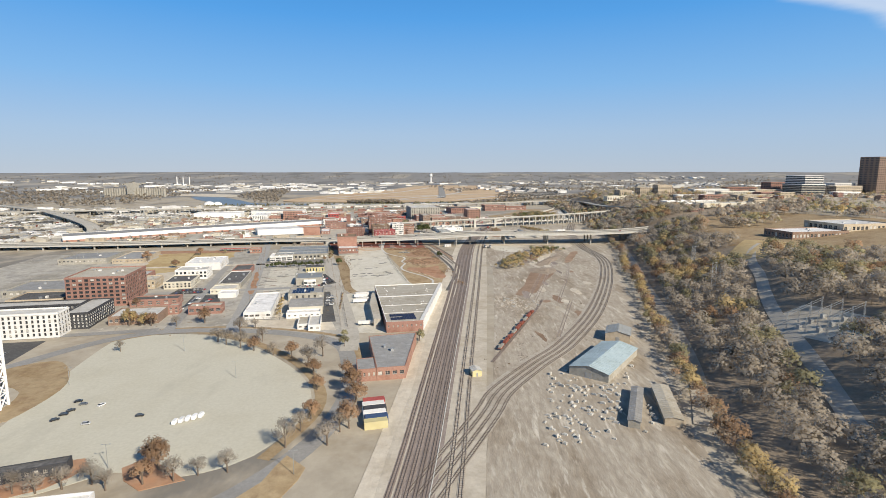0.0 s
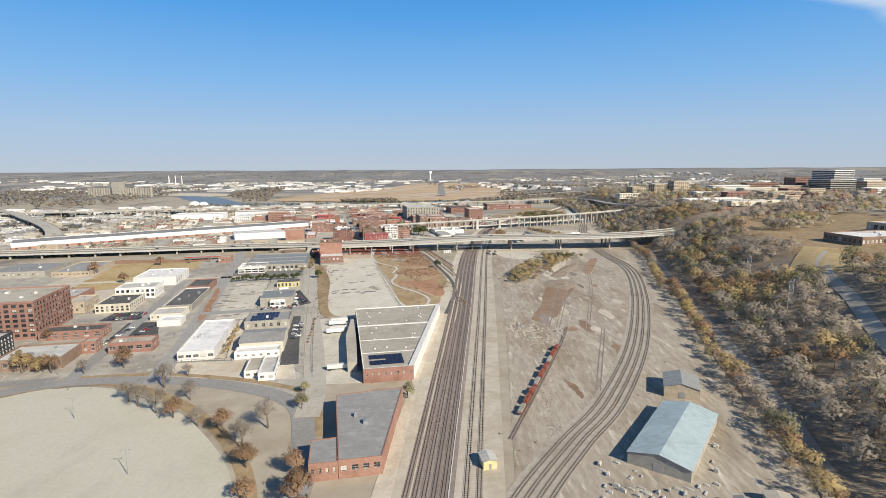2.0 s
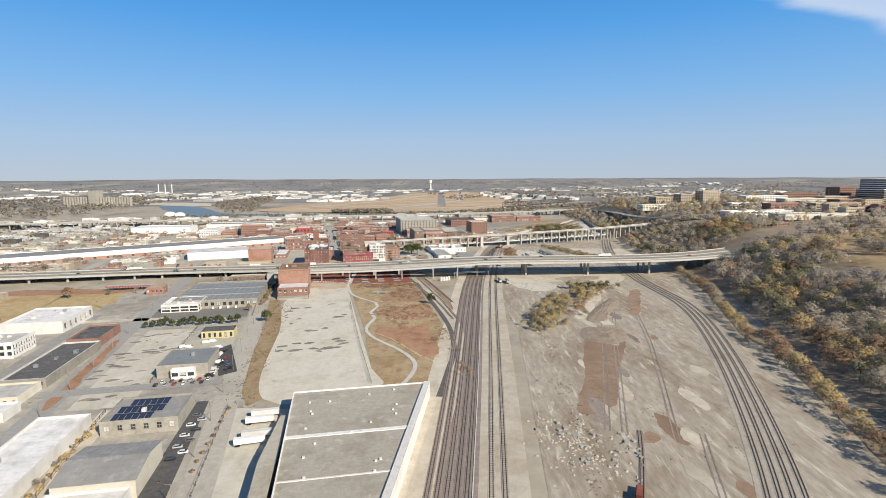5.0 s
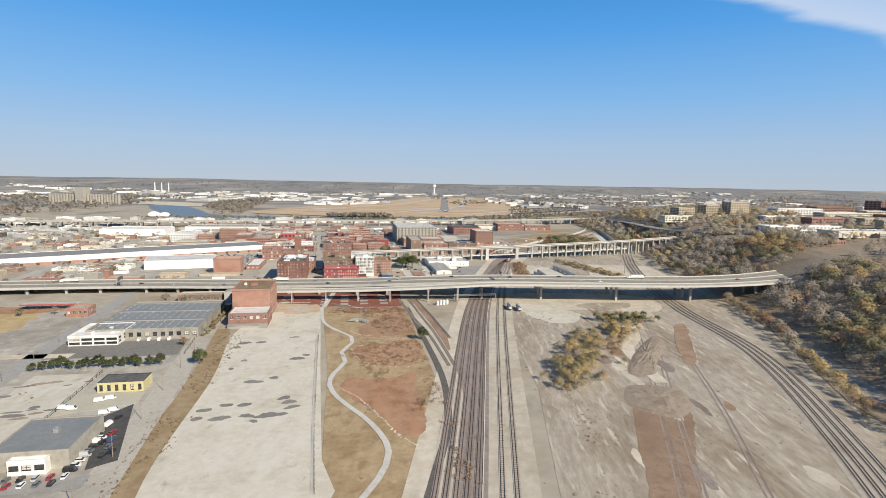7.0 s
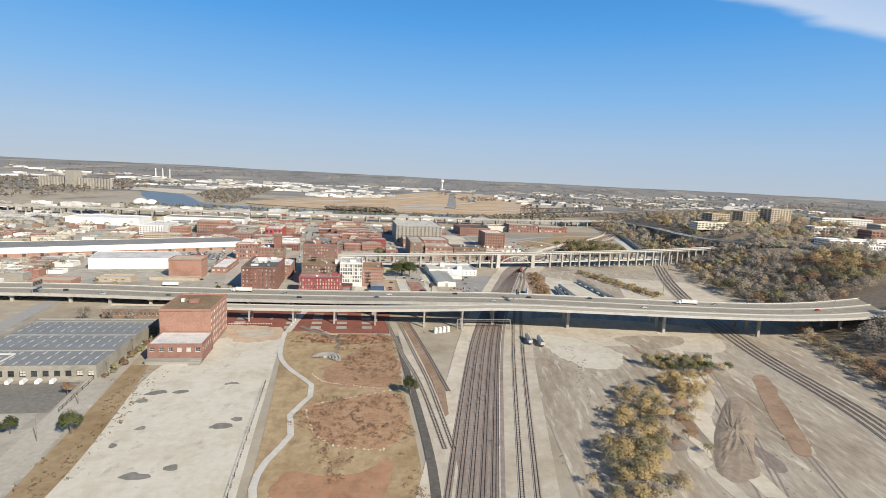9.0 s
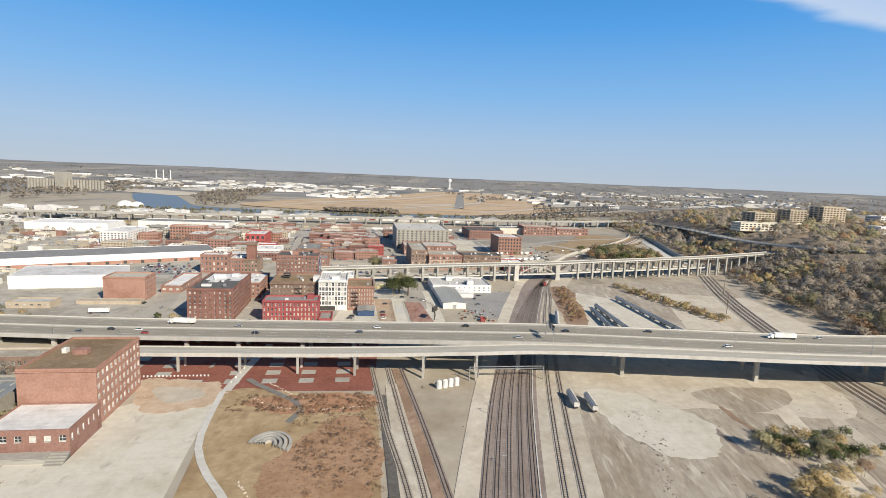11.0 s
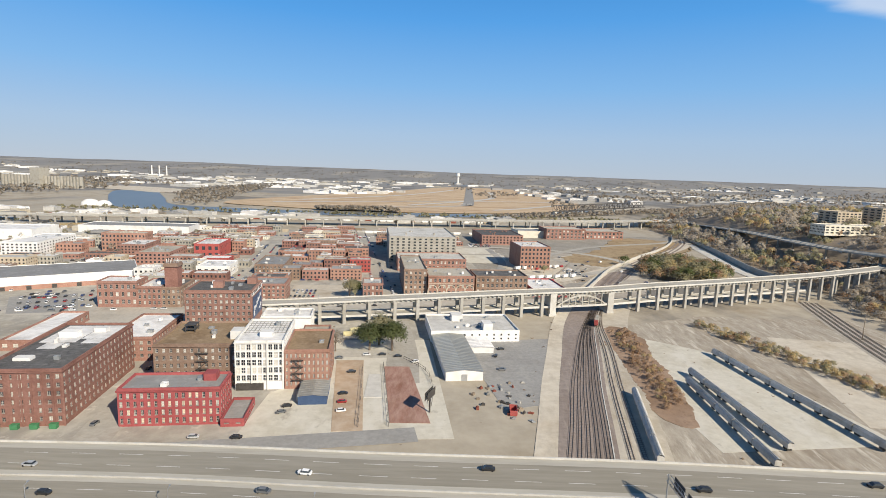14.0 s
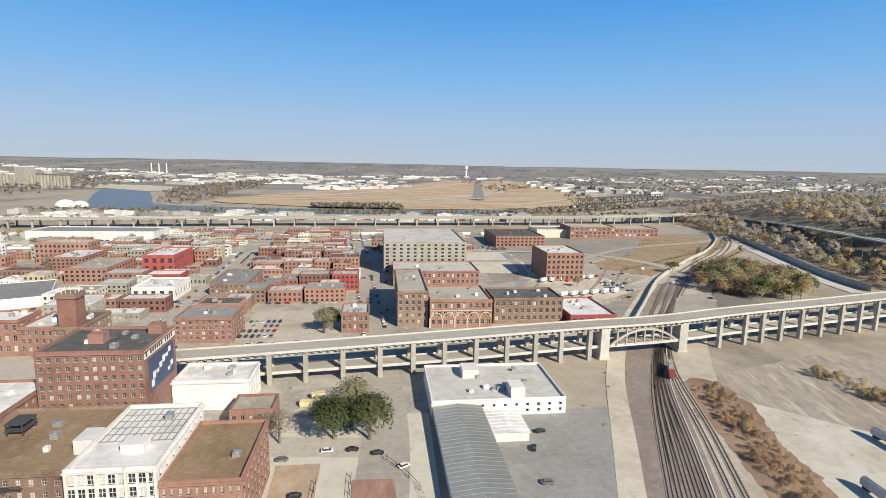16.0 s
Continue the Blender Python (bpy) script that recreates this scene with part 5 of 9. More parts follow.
def track(pts, z=0.3, label="railway track with worn steel rails", bed=None):
    """A bed, the sleepers and two rails."""
    root = thing("railway_track", G, label, "railway", "tracks", "structure")
    line = smooth(pts, False, 5.0)
    s = Shape()
    strip(s, line, 0.95, -0.95, z - 0.08)
    part("bed", s, bed or track_bed, root)
    for k in (0.45, -0.45):
        s = Shape()
        strip(s, line, k + 0.05, k - 0.05, z + 0.08)
        nn = sides(line)
        for e in (0.05, -0.05):
            for i in range(len(line) - 1):
                q = [line[i] + nn[i] * (k + e), line[i + 1] + nn[i + 1] * (k + e)]
                f = [(q[0].x, q[0].y, z - 0.08), (q[1].x, q[1].y, z - 0.08), (q[1].x, q[1].y, z + 0.08), (q[0].x, q[0].y, z + 0.08)]
                s.face(f if e < 0 else f[::-1])
        part("rail", s, rail_steel, root)
    s = Shape()
    nn = sides(line)
    for i in range(len(line) - 1):
        a, b = line[i], line[i + 1]
        n = max(1, int((b - a).length / 0.9))
        if not -20 < a.y < 830:
            continue
        for j in range(n):
            p, q = a.lerp(b, j / n), nn[i]
            d = Vector((q.y, -q.x, 0)) * 0.14
            w = q * 0.72
            s.face([(c.x, c.y, z - 0.04) for c in (p - w - d, p - w + d, p + w + d, p + w - d)][::-1])
    o = part("sleepers", s, sleeper_wood, root)
    tagged(o, "", "", "", "stuff")
    return root


s = Shape()
mid = between(MAIN_L, MAIN_R, 0.5)
ml = smooth(mid, False, 6.0)
strip(s, ml, 12.5, -3.0, 0.15)
piece("ballast_bed", s, ballast, "brown-grey ballast under the main tracks", "railway", "structure", G)
s = Shape()
strip(s, ml, -1.45, -1.75, 0.32)
piece("cable_trough", s, pale_concrete, "pale concrete cable trough between the tracks", "railway", "structure", G)
for k, a, b in ((0, 18.5, 12.4), (1, -2.9, -16.5)):
    s = Shape()
    strip(s, ml, a, b, 0.13 + k * 0.004)
    piece("gravel_shoulder", s, pale_dirt, "pale gravel shoulder beside the main tracks", "railway", "structure", G)
for k in (0.05, 0.165, 0.28, 0.395, 0.51, 0.79, 0.95):
    track(between(MAIN_L, MAIN_R, k), bed=yard_ballast if k > 0.6 else None)
YARD = [(20, 130), (49, 172), (61, 191), (85, 216), (112, 242), (157, 300), (212, 390), (250, 470), (268, 552), (297, 640), (330, 720), (370, 800)]
s = Shape()
strip(s, smooth(YARD, False, 6.0), 7, -5.5, 0.12)
piece("ballast_bed", s, yard_ballast, "grey-brown ballast of the curving yard tracks", "railway", "structure", G)
for k in (-4.5, -1.5, 1.5, 4.5):
    track([(p[0] - k * 0.85, p[1] + k * 0.5) for p in YARD], 0.25, bed=yard_ballast)
track([(101, 470), (99.5, 517), (95.5, 555), (92, 604)], 0.26, "disused spur track", yard_ballast)
track([(103.5, 470), (103, 517), (101, 550), (98, 604)], 0.27, "disused spur track", yard_ballast)
track([(109, 510), (106.5, 555), (103, 600)], 0.28, "disused spur track", track_bed)
patch("weedy_strip", [(99.5, 600), (103, 600), (109, 520), (106, 492), (104.5, 490), (104.5, 520), (102.5, 552)], 0.17, brown_dirt, "brown weedy strip between disused spurs", "ground", False)
track([(66, 222), (114, 297), (132, 328)], 0.2, "siding with old wagons")

# ---- water and the airfield ----
patch("field", [(-235, 1096), (-195, 1100), (-150, 1098), (-140, 1138), (-215, 1142)], 0.2, gold_grass, "dry golden grass lot by the river road", "field", ragged=2)
patch("field", [(30, 1120), (90, 1122), (96, 1150), (36, 1150)], 0.2, dry_grass, "dry brown grass lot by the river road", "field", ragged=2)
patch("river", [(-470, 1830), (-428, 1690), (-357, 1530), (-300, 1408), (-240, 1345), (-172, 1336), (-60, 1320), (60, 1312), (145, 1322), (304, 1345), (470, 1440), (560, 1530), (548, 1562), (410, 1450), (330, 1400), (145, 1382), (-19, 1384), (-115, 1404), (-190, 1422), (-235, 1470), (-275, 1570), (-318, 1670), (-360, 1768), (-400, 1860)], 0.5, water, "broad grey-blue river bending before the airfield", "river", True, 20)
patch("river", [(1260, 2170), (1500, 2300), (1560, 2420), (1400, 2420), (1230, 2260)], 0.5, water, "far reach of the grey-blue river", "river", True, 20)
patch("airfield", [(-160, 1540), (-60, 1450), (141, 1392), (375, 1440), (540, 1600), (650, 1900), (740, 2500), (720, 2900), (560, 2950), (380, 2700), (190, 2250), (-26, 1850)], 1.4, air_grass, "flat tan grass airfield beyond the river", "airfield", True, 30)
road("runway", [(304, 1612), (330, 1720), (518, 2745)], 24, 1.9, grey_asphalt, "grey runway with white threshold marks", "runway")
s = Shape()
for k in range(8):
    o = -9.5 + k * 2.6 + (1.2 if k > 3 else -1.2)
    strip(s, smooth([(308, 1630), (313, 1655)]), o + 0.8, o - 0.8, 2.1)
strip(s, smooth([(304, 1614), (305, 1618)]), 12, -12, 2.1)
piece("runway_marks", s, trim_white, "white threshold bars painted on the runway", "marking", "structure", G)
for pts in ([(180, 1560), (420, 1900), (520, 2350)], [(-80, 1560), (300, 1740), (600, 1820)], [(-40, 1650), (200, 1980), (420, 2500)], [(330, 1480), (420, 1560), (560, 1720)], [(60, 1480), (200, 1520), (310, 1600)]):
    road("taxiway", pts, 16, 1.7 + 0.02 * pts[0][0] / 100, pale_concrete, "pale taxiway across dry grass", "taxiway")
patch("sandbank", [(-440, 1830), (-380, 1780), (-330, 1800), (-380, 1960), (-560, 2050), (-640, 1960)], 0.9, pale_dirt, "pale river bank", "bank", True, 30)

# ---- roads on piers ----
HWY = [(-700, 690, 5.5), (-450, 660, 5), (-250, 647, 5), (-100, 648, 4.8), (-20, 639.5, 5.2), (25, 633.5, 6.1), (67, 626.5, 7.4), (110, 615.5, 10), (160, 605.2, 12.1), (205, 597.3, 12.4), (260, 588, 12.6), (310, 583, 13), (360, 587, 14), (420, 601, 17), (520, 642, 25), (600, 682, 28)]
elevated("elevated_highway", "wide pale concrete highway on piers across the valley", HWY, 26, 1.2, list(range(-680, 100, 24)) + [112, 150, 189, 238, 290, 335], cols=3, lanes=6, pier_w=1.4, material=highway_road, verge_w=2.6)
RAMP = [(-14, 605.5, 6.4), (10, 604.5, 6.7), (60, 600.5, 7.2), (100, 595.2, 8.8), (130, 590.6, 10.6), (157, 587.2, 11.9), (205, 579.8, 12.2), (260, 570.7, 12.5), (310, 566.2, 13), (360, 570.4, 14), (424, 584.5, 17), (526, 626, 25), (606, 666, 28)]
elevated("highway_ramp", "pale concrete ramp on piers climbing to the highway", RAMP, 8, 0.9, list(range(-2, 150, 22)), lanes=2, cols=2, pier_w=0.8)
s = Shape()
s.box(-18, 601.2, -0.3, -13.9, 609.8, 6.8)
s.box(-18.4, 600.9, -0.3, -13.6, 610.1, 0.5)
piece("ramp_abutment", s, concrete, "solid concrete abutment where the ramp begins", "abutment", "structure", G)
VIADUCT = [(40, 758, 9.5), (70, 760, 10), (124, 766, 11), (186, 774, 12), (225, 779, 12.3), (262, 787, 13), (330, 800, 14), (400, 815, 15.5), (480, 840, 18), (560, 880, 24)]
elevated("viaduct", "old concrete arched road viaduct on tall columns", VIADUCT, 9, 0.3, [51.5, 62, 72.5, 83, 94, 104.5, 115, 125.5, 136, 147, 157.5, 169, 180, 190.5] + [247.5 + 10.5 * k for k in range(30)], lanes=2, cols=2, pier_w=1.5, rail=0.5, brackets=2.4)
LOWER = [(186, 774.5, 4.6), (225, 779.5, 4.8), (262, 787.5, 5.2), (330, 800.5, 6), (372, 809, 6.5)]
elevated("viaduct_lower_deck", "lower deck slung between the viaduct's columns", LOWER, 7.4, 0.6, 500, lanes=1, cols=2)
elevated("viaduct_lower_deck", "lower deck slung between the viaduct's columns", [(60, 760, 3.0), (100, 764, 3.4), (140, 768, 3.8), (186, 774.5, 4.5)], 7.4, 0.5, 500, lanes=1)
elevated("far_highway", "distant elevated highway before the river", [(-900, 1050, 8), (-600, 1110, 9), (-239, 1145, 9), (-42, 1171, 9), (200, 1190, 9), (360, 1205, 9), (499, 1235, 10), (700, 1300, 12), (900, 1350, 16)], 20, 0.7, 22, lanes=4, cols=2, pier_w=1.4)
elevated("far_highway", "distant highway along the foot of the bluff", [(560, 1280, 10), (540, 1174, 13), (510, 1050, 18), (490, 980, 20), (474, 915, 21), (466, 860, 22.5), (472, 800, 25.5), (490, 740, 30)], 15, 0.6, 24, lanes=4, cols=1, pier_w=1.2)
elevated("far_highway", "distant elevated highway over the works", [(-900, 1480, 9), (-600, 1180, 9.5), (-470, 1010, 9), (-380, 880, 8), (-335, 800, 5), (-320, 740, 1.2)], 17, 0.7, 24, lanes=4, cols=2, pier_w=1.2)

def on_highway(u, lane):
    """Place, height and turn on the highway's deck, lane metres north of its middle."""
    line = HIGHWAY_LINE
    i = min(range(len(line) - 1), key=lambda k: abs(line[k].x - u))
    d = line[i + 1] - line[i]
    n = Vector((-d.y, d.x, 0)).normalized()
    q = line[i] + n * lane
    return q.x, q.y, q.z + 0.03, math.degrees(math.atan2(d.y, d.x))


HIGHWAY_LINE = smooth(HWY, False, 5.0)
for k, (u, lane) in enumerate(((-95, -8), (-78, -4), (-60, -8.5), (-22, -7.5), (-15, -3.5), (-4, -3.8), (2, -8), (34, 3.5), (48, -6), (88, -2.8), (96, 4), (128, 8), (150, -7), (171, 3.5), (205, 8), (230, -8), (-140, 8), (-170, -4), (-210, 4), (330, -4), (275, 8))):
    x, y, z, t = on_highway(u, lane)
    car(x, y, z, t + (180 if lane > 0 else 0), (1, 1, 0, 5, 1, 0, 3, 2, 1, 5, 0, 1, 2)[k % 13], "car", "cars on the highway", "car on the elevated highway")
for u, lane in ((12, 6.5), (258, 6.5), (-128, 6.5)):
    x, y, z, t = on_highway(u, lane)
    trailer(x, y, z, t + 180, True)
for u in range(-240, 380, 26):
    z0 = float(np.interp(u, [p[0] for p in HWY], [p[2] for p in HWY]))
    v0 = float(np.interp(u, [p[0] for p in HWY], [p[1] for p in HWY]))
    post("street_lamp", u, v0 - 12.2, z0, 6.0, "thin grey lamp post on the highway edge", "street lamp", "highway lamps", 1, None, 90, 0.09)
for u in range(60, 480, 24):
    z0 = float(np.interp(u, [p[0] for p in VIADUCT], [p[2] for p in VIADUCT]))
    v0 = float(np.interp(u, [p[0] for p in VIADUCT], [p[1] for p in VIADUCT]))
    post("street_lamp", u, v0 - 4.2, z0, 3.2, "thin lamp post on the viaduct", "street lamp", "viaduct lamps", 1, None, 90, 0.07)

rnd = random.Random(12)
for u, v, w in ((11, 439, 2.4), (17, 442, 2.2), (22.5, 441.5, 2.6), (17, 431, 3.6), (26, 432, 3), (33, 432, 4.5), (39, 437, 2.6), (38, 442, 2.4), (35, 446, 2), (36, 487, 3.4), (10, 514, 3), (17, 514, 2.4), (8.5, 508, 2), (32, 520, 2.4), (40, 492, 2), (23, 463, 3.2), (11, 477, 1.4), (14, 488, 1.3), (28, 428, 2), (10, 432, 2), (30, 466, 1.6)):
    patch("stain", [(u - w, v - 1), (u, v - 1.6), (u + w, v - 0.6), (u + w * 0.8, v + 1), (u - w * 0.4, v + 1.3)], 0.135, patch_asphalt, "dark patched asphalt on the slab", "patch", ragged=1.3)
patch("verge", [(-66, 386), (-62.5, 386), (-66, 430), (-70, 462), (-73, 462), (-70, 430)], 0.125, red_dirt, "strip of red earth beside the street", "verge", ragged=0.8)
for k in range(34):
    u, v = rnd.uniform(-62, -39), rnd.uniform(386, 476)
    w, l = rnd.uniform(1.6, 4.2), rnd.uniform(0.5, 1.3)
    patch("stain", [(u - w, v - l * 0.6), (u, v - l), (u + w, v), (u + w * 0.4, v + l), (u - w * 0.4, v + l * 0.8)], 0.12 + k * 0.0005, (patch_asphalt, patch_asphalt, spoil)[k % 3], "dark streak on a bare lot", "patch", ragged=0.4)
for k in range(40):
    v = rnd.uniform(250, 560)
    e = 64 + (v - 168) * 0.28
    u = rnd.uniform(e + 4, max(e + 12, float(np.interp(v, (200, 400, 560), (130, 205, 240)))))
    w, l = rnd.uniform(1.0, 3.5), rnd.uniform(3, 12)
    patch("stain", [(u - w, v - l), (u + w * 0.4, v - l * 0.8), (u + w, v + l * 0.4), (u + w * 0.3, v + l), (u - w * 0.8, v + l * 0.3)], 0.09 + k * 0.0006, (brown_dirt, pale_dirt, ballast, pale_dirt)[k % 4], "streak of different earth in the yard", "patch", ragged=0.9)
for pts in ([(122, 330), (168, 420), (198, 480), (226, 540)], [(126, 326), (172, 416), (203, 476), (232, 540)], [(140, 320), (184, 404), (214, 470)], [(110, 250), (150, 322)]):
    for k in (-0.7, 0.7):
        road("old_track", [(p[0] + k, p[1] - k * 0.5) for p in pts], 0.5, 0.125, track_bed, "half-buried disused track in the yard", "railway")
patch("island", [(-112, 158), (-96, 164), (-78, 168), (-75, 163), (-82, 153), (-98, 149), (-114, 150)], 0.16, red_dirt, "reddish planted island", "island")
patch("island", [(-65, 160), (-60, 164), (-52, 158), (-45, 150), (-56, 147), (-62, 153)], 0.17, red_dirt, "reddish planted island", "island")
patch("verge", [(-70, 128), (-30, 138), (-18, 158), (-12, 150), (-24, 130), (-60, 116)], 0.15, dry_grass, "dry grass verge", "verge")
patch("verge", [(-152, 246), (-130, 262), (-112, 232), (-116, 200), (-124, 196), (-126, 226)], 0.13, dry_grass, "brown grass bank beside the car park", "verge")
patch("grass_mound", [(270, 950), (297, 910), (350, 925), (440, 1030), (450, 1070), (396, 1100), (330, 1010)], 0.3, dry_grass, "dry tan grass mound beyond the viaduct", "grass", ragged=3)
road("road", [(240, 870), (300, 902), (318, 935), (300, 975), (265, 998), (200, 1010), (120, 1012)], 8, 0.4, asphalt, "pale road curving beside the grass mound")
road("road", [(214, 845), (264, 880), (341, 947), (426, 1024), (470, 1080)], 10, 0.36, pale_dirt, "pale dirt haul road beside the tracks")
road("road", [(248, 952), (330, 1022), (426, 1062), (470, 1100)], 7, 0.42, asphalt, "pale ramp road behind the mound")
patch("yard", [(190, 786), (236, 790), (300, 872), (360, 940), (430, 1030), (480, 1118), (186, 1120), (186, 900)], 0.05, yard_grey, "grey worn yard with wheel tracks beyond the viaduct", "yard", False)
patch("yard", [(205, 840), (232, 845), (300, 900), (262, 935), (215, 900)], 0.12, yard_dirt, "dusty yard with parked lorries", "yard", ragged=2)
NE = [(236, 800), (262, 838), (300, 893), (352, 950), (402, 1000), (450, 1060), (486, 1120)]
for k in (-6, -2, 2):
    track([(p[0] + k * 0.8, p[1] - k * 0.6) for p in NE], 0.45)
for k in range(12):
    trailer(216 + (k % 6) * 6.5, 862 + (k // 6) * 26 + k * 1.5, 0.13, 38, False, 0, "stored trailers", 6.0)

s = Shape()
wall_line = smooth([(p[0] - 9, p[1] + 6) for p in NE], False, 6.0)
nn = sides(wall_line)
for i in range(len(wall_line) - 1):
    a, b, na, nb = wall_line[i], wall_line[i + 1], nn[i], nn[i + 1]
    for o, flip in ((0.0, False), (0.6, True)):
        p, q = a + na * o, b + nb * o
        f = [(p.x, p.y, -0.2), (q.x, q.y, -0.2), (q.x, q.y, 2.6), (p.x, p.y, 2.6)]
        s.face(f[::-1] if flip else f)
    s.face([(a.x, a.y, 2.6), (b.x, b.y, 2.6), (b.x + nb.x * 0.6, b.y + nb.y * 0.6, 2.6), (a.x + na.x * 0.6, a.y + na.y * 0.6, 2.6)])
piece("retaining_wall", s, pale_concrete, "long pale concrete wall beside sunken tracks", "wall", "structure", G)
s = Shape()
wall_line = smooth([(486, 1110), (469, 1064), (440, 980), (412, 905), (404, 866)], False, 6.0)
nn = sides(wall_line)
for i in range(len(wall_line) - 1):
    a, b, na, nb = wall_line[i], wall_line[i + 1], nn[i], nn[i + 1]
    for o, flip in ((0.0, True), (-0.7, False)):
        q, w = a + na * o, b + nb * o
        f = [(q.x, q.y, -0.2), (w.x, w.y, -0.2), (w.x, w.y, 4.2), (q.x, q.y, 4.2)]
        s.face(f[::-1] if flip else f)
    s.face([(a.x, a.y, 4.2), (b.x, b.y, 4.2), (b.x - nb.x * 0.7, b.y - nb.y * 0.7, 4.2), (a.x - na.x * 0.7, a.y - na.y * 0.7, 4.2)])
piece("retaining_wall", s, concrete, "long dark-shaded concrete wall below the wooded bank", "wall", "structure", G)
road("road", [(476, 1108), (458, 1062), (430, 985), (401, 905), (392, 862)], 9, 0.3, pale_concrete, "pale concrete road beside a retaining wall")
for k, (pts, mm) in enumerate((([(206, 846), (222, 842), (250, 876), (262, 905), (246, 940), (214, 930)], pale_dirt), ([(180, 840), (206, 846), (212, 896), (180, 886)], asphalt), ([(262, 905), (300, 962), (268, 990), (240, 960)], yard_ballast), ([(180, 930), (216, 934), (216, 1010), (180, 1004)], worn_lot), ([(226, 800), (262, 806), (300, 862), (268, 850)], yard_ballast))):
    patch("gravel_yard", pts, 0.14 + k * 0.01, mm, "patchy gravel yard beyond the viaduct", "yard", ragged=2.0)
for k in range(22):
    car(rnd.uniform(222, 300), rnd.uniform(850, 960), 0.2, rnd.choice((35, 42, 130)), k % 6, "van" if k % 3 == 0 else "car", "cars in the far yard")

for k, pts in enumerate(([(212, 846), (240, 880), (276, 940)], [(218, 842), (250, 880), (288, 940)], [(186, 842), (206, 880), (226, 930)])):
    track(pts, 0.3, "siding in the gravel yard beyond the viaduct", yard_ballast)
for k, (pts, w) in enumerate((([(176, 846), (196, 880), (212, 930), (216, 1000)], 6), ([(206, 905), (246, 930), (300, 985)], 5), ([(300, 962), (340, 1000), (400, 1030)], 5), ([(228, 850), (262, 896), (262, 940), (236, 962), (180, 966)], 5))):
    road("road", pts, w, 0.22 + k * 0.006, (grey_asphalt, pale_dirt, grey_asphalt, asphalt)[k], "grey service road beyond the viaduct")

# ---- the arch of the viaduct ----
root = thing("viaduct_arch", at(0, 0), "open concrete arch carrying the viaduct over the tracks", "arch", "", "structure")
for k in (-3.6, 3.6):
    s = Shape()
    n = 16
    for i in range(n):
        a, b = i / n, (i + 1) / n
        ua, ub = 200.5 + 30.5 * a, 200.5 + 30.5 * b
        za, zb = 4.6 + 6.0 * (1 - (2 * a - 1) ** 2), 4.6 + 6.0 * (1 - (2 * b - 1) ** 2)
        va, vb = 775.6 + 5.2 * a + k, 775.6 + 5.2 * b + k
        for w in (-0.35, 0.35):
            q = [(ua, va + w, za - 0.9), (ub, vb + w, zb - 0.9), (ub, vb + w, zb), (ua, va + w, za)]
            s.face(q if w < 0 else q[::-1])
        s.face([(ua, va - 0.35, za), (ub, vb - 0.35, zb), (ub, vb + 0.35, zb), (ua, va + 0.35, za)])
        s.face([(ua, va + 0.35, za - 0.9), (ub, vb + 0.35, zb - 0.9), (ub, vb - 0.35, zb - 0.9), (ua, va - 0.35, za - 0.9)])
        if 1 < i < n - 1 and i % 2 == 0:
            s.box(ua - 0.25, va - 0.25, 4.8, ua + 0.25, va + 0.25, 12, 0)
    part("arch_rib", s, concrete, root)
for u in (199.0, 232.4):
    s = Shape()
    vv = 775.6 + (u - 200) / 28 * 4.6
    s.box(u - 1.6, vv - 4.6, -1, u + 1.6, vv + 4.6, 11.6)
    s.box(u - 1.9, vv - 4.8, -1, u + 1.9, vv + 4.8, 1.2)
    part("arch_pier", s, pale_concrete, root)

# ---- south of the highway ----
B = building
W = lambda e, c, r, ws=0.5, hs=0.6, lift=0.9: (e, c, r, ws, hs, lift)
B("apartment_block", "white five-storey apartment block with small windows", rect(-215, -146, 300, 312), 13.5, brick["white"], roof["pale"], (W(0, 26, 5, 0.4), W(1, 4, 5, 0.4)), group="apartments", frame=trim_dark)
B("apartment_block", "charcoal clad apartment block with pale windows", rect(-150, -138, 314, 348), 9.4, brick["charcoal"], roof["pale"], (W(0, 6, 4, 0.45), W(1, 14, 4, 0.45)), group="apartments", frame=trim_white)
B("apartment_block", "charcoal clad apartment block with pale windows", rect(-215, -151, 336, 348), 9.4, brick["charcoal"], roof["pale"], (W(0, 22, 4, 0.45),), group="apartments", frame=trim_white)
B("warehouse", "seven-storey red brick warehouse with rows of windows", rect(-172, -137, 365, 402), 19.6, brick["red"], roof["gravel"], (W(0, 10, 7, 0.62, 0.55), W(1, 13, 7, 0.55, 0.55)), units=5, frame=trim_dark)
B("workshop", "low brick workshop with a flat pale roof", rect(-130, -104, 318, 338), 5.2, brick["brown"], roof["pale"], (W(0, 9, 1, 0.6, 0.5),), units=2)
B("workshop", "low red brick workshop with shop windows", rect(-92, -73, 333, 342.5), 5.2, brick["red"], roof["gravel"], (W(0, 5, 1, 0.7, 0.5), W(1, 5, 1, 0.5)), units=2)
B("workshop", "two-storey red brick workshop with a patchy roof", rect(-134, -105, 360, 371), 4.6, brick["red"], roof["tar"], (W(0, 6, 2, 0.5), W(1, 4, 2)), units=2)
B("workshop", "long low building with a white patched membrane roof", rect(-57.5, -42, 316, 366), 4.4, brick["white"], roof["white"], (W(0, 5, 1, 0.75, 0.45),), cap=trim_white, units=1)
B("workshop", "white low annexe with a flat roof", rect(-33, -13.5, 313, 320), 3.6, brick["white"], roof["white"], (W(0, 6, 1, 0.4, 0.4),))
gable("metal_shed", "cream metal shed with a grey ribbed roof", -32, -12.5, 320, 340, 5.4, 1.6, brick["cream"], roof["grey"], False, doors=0)
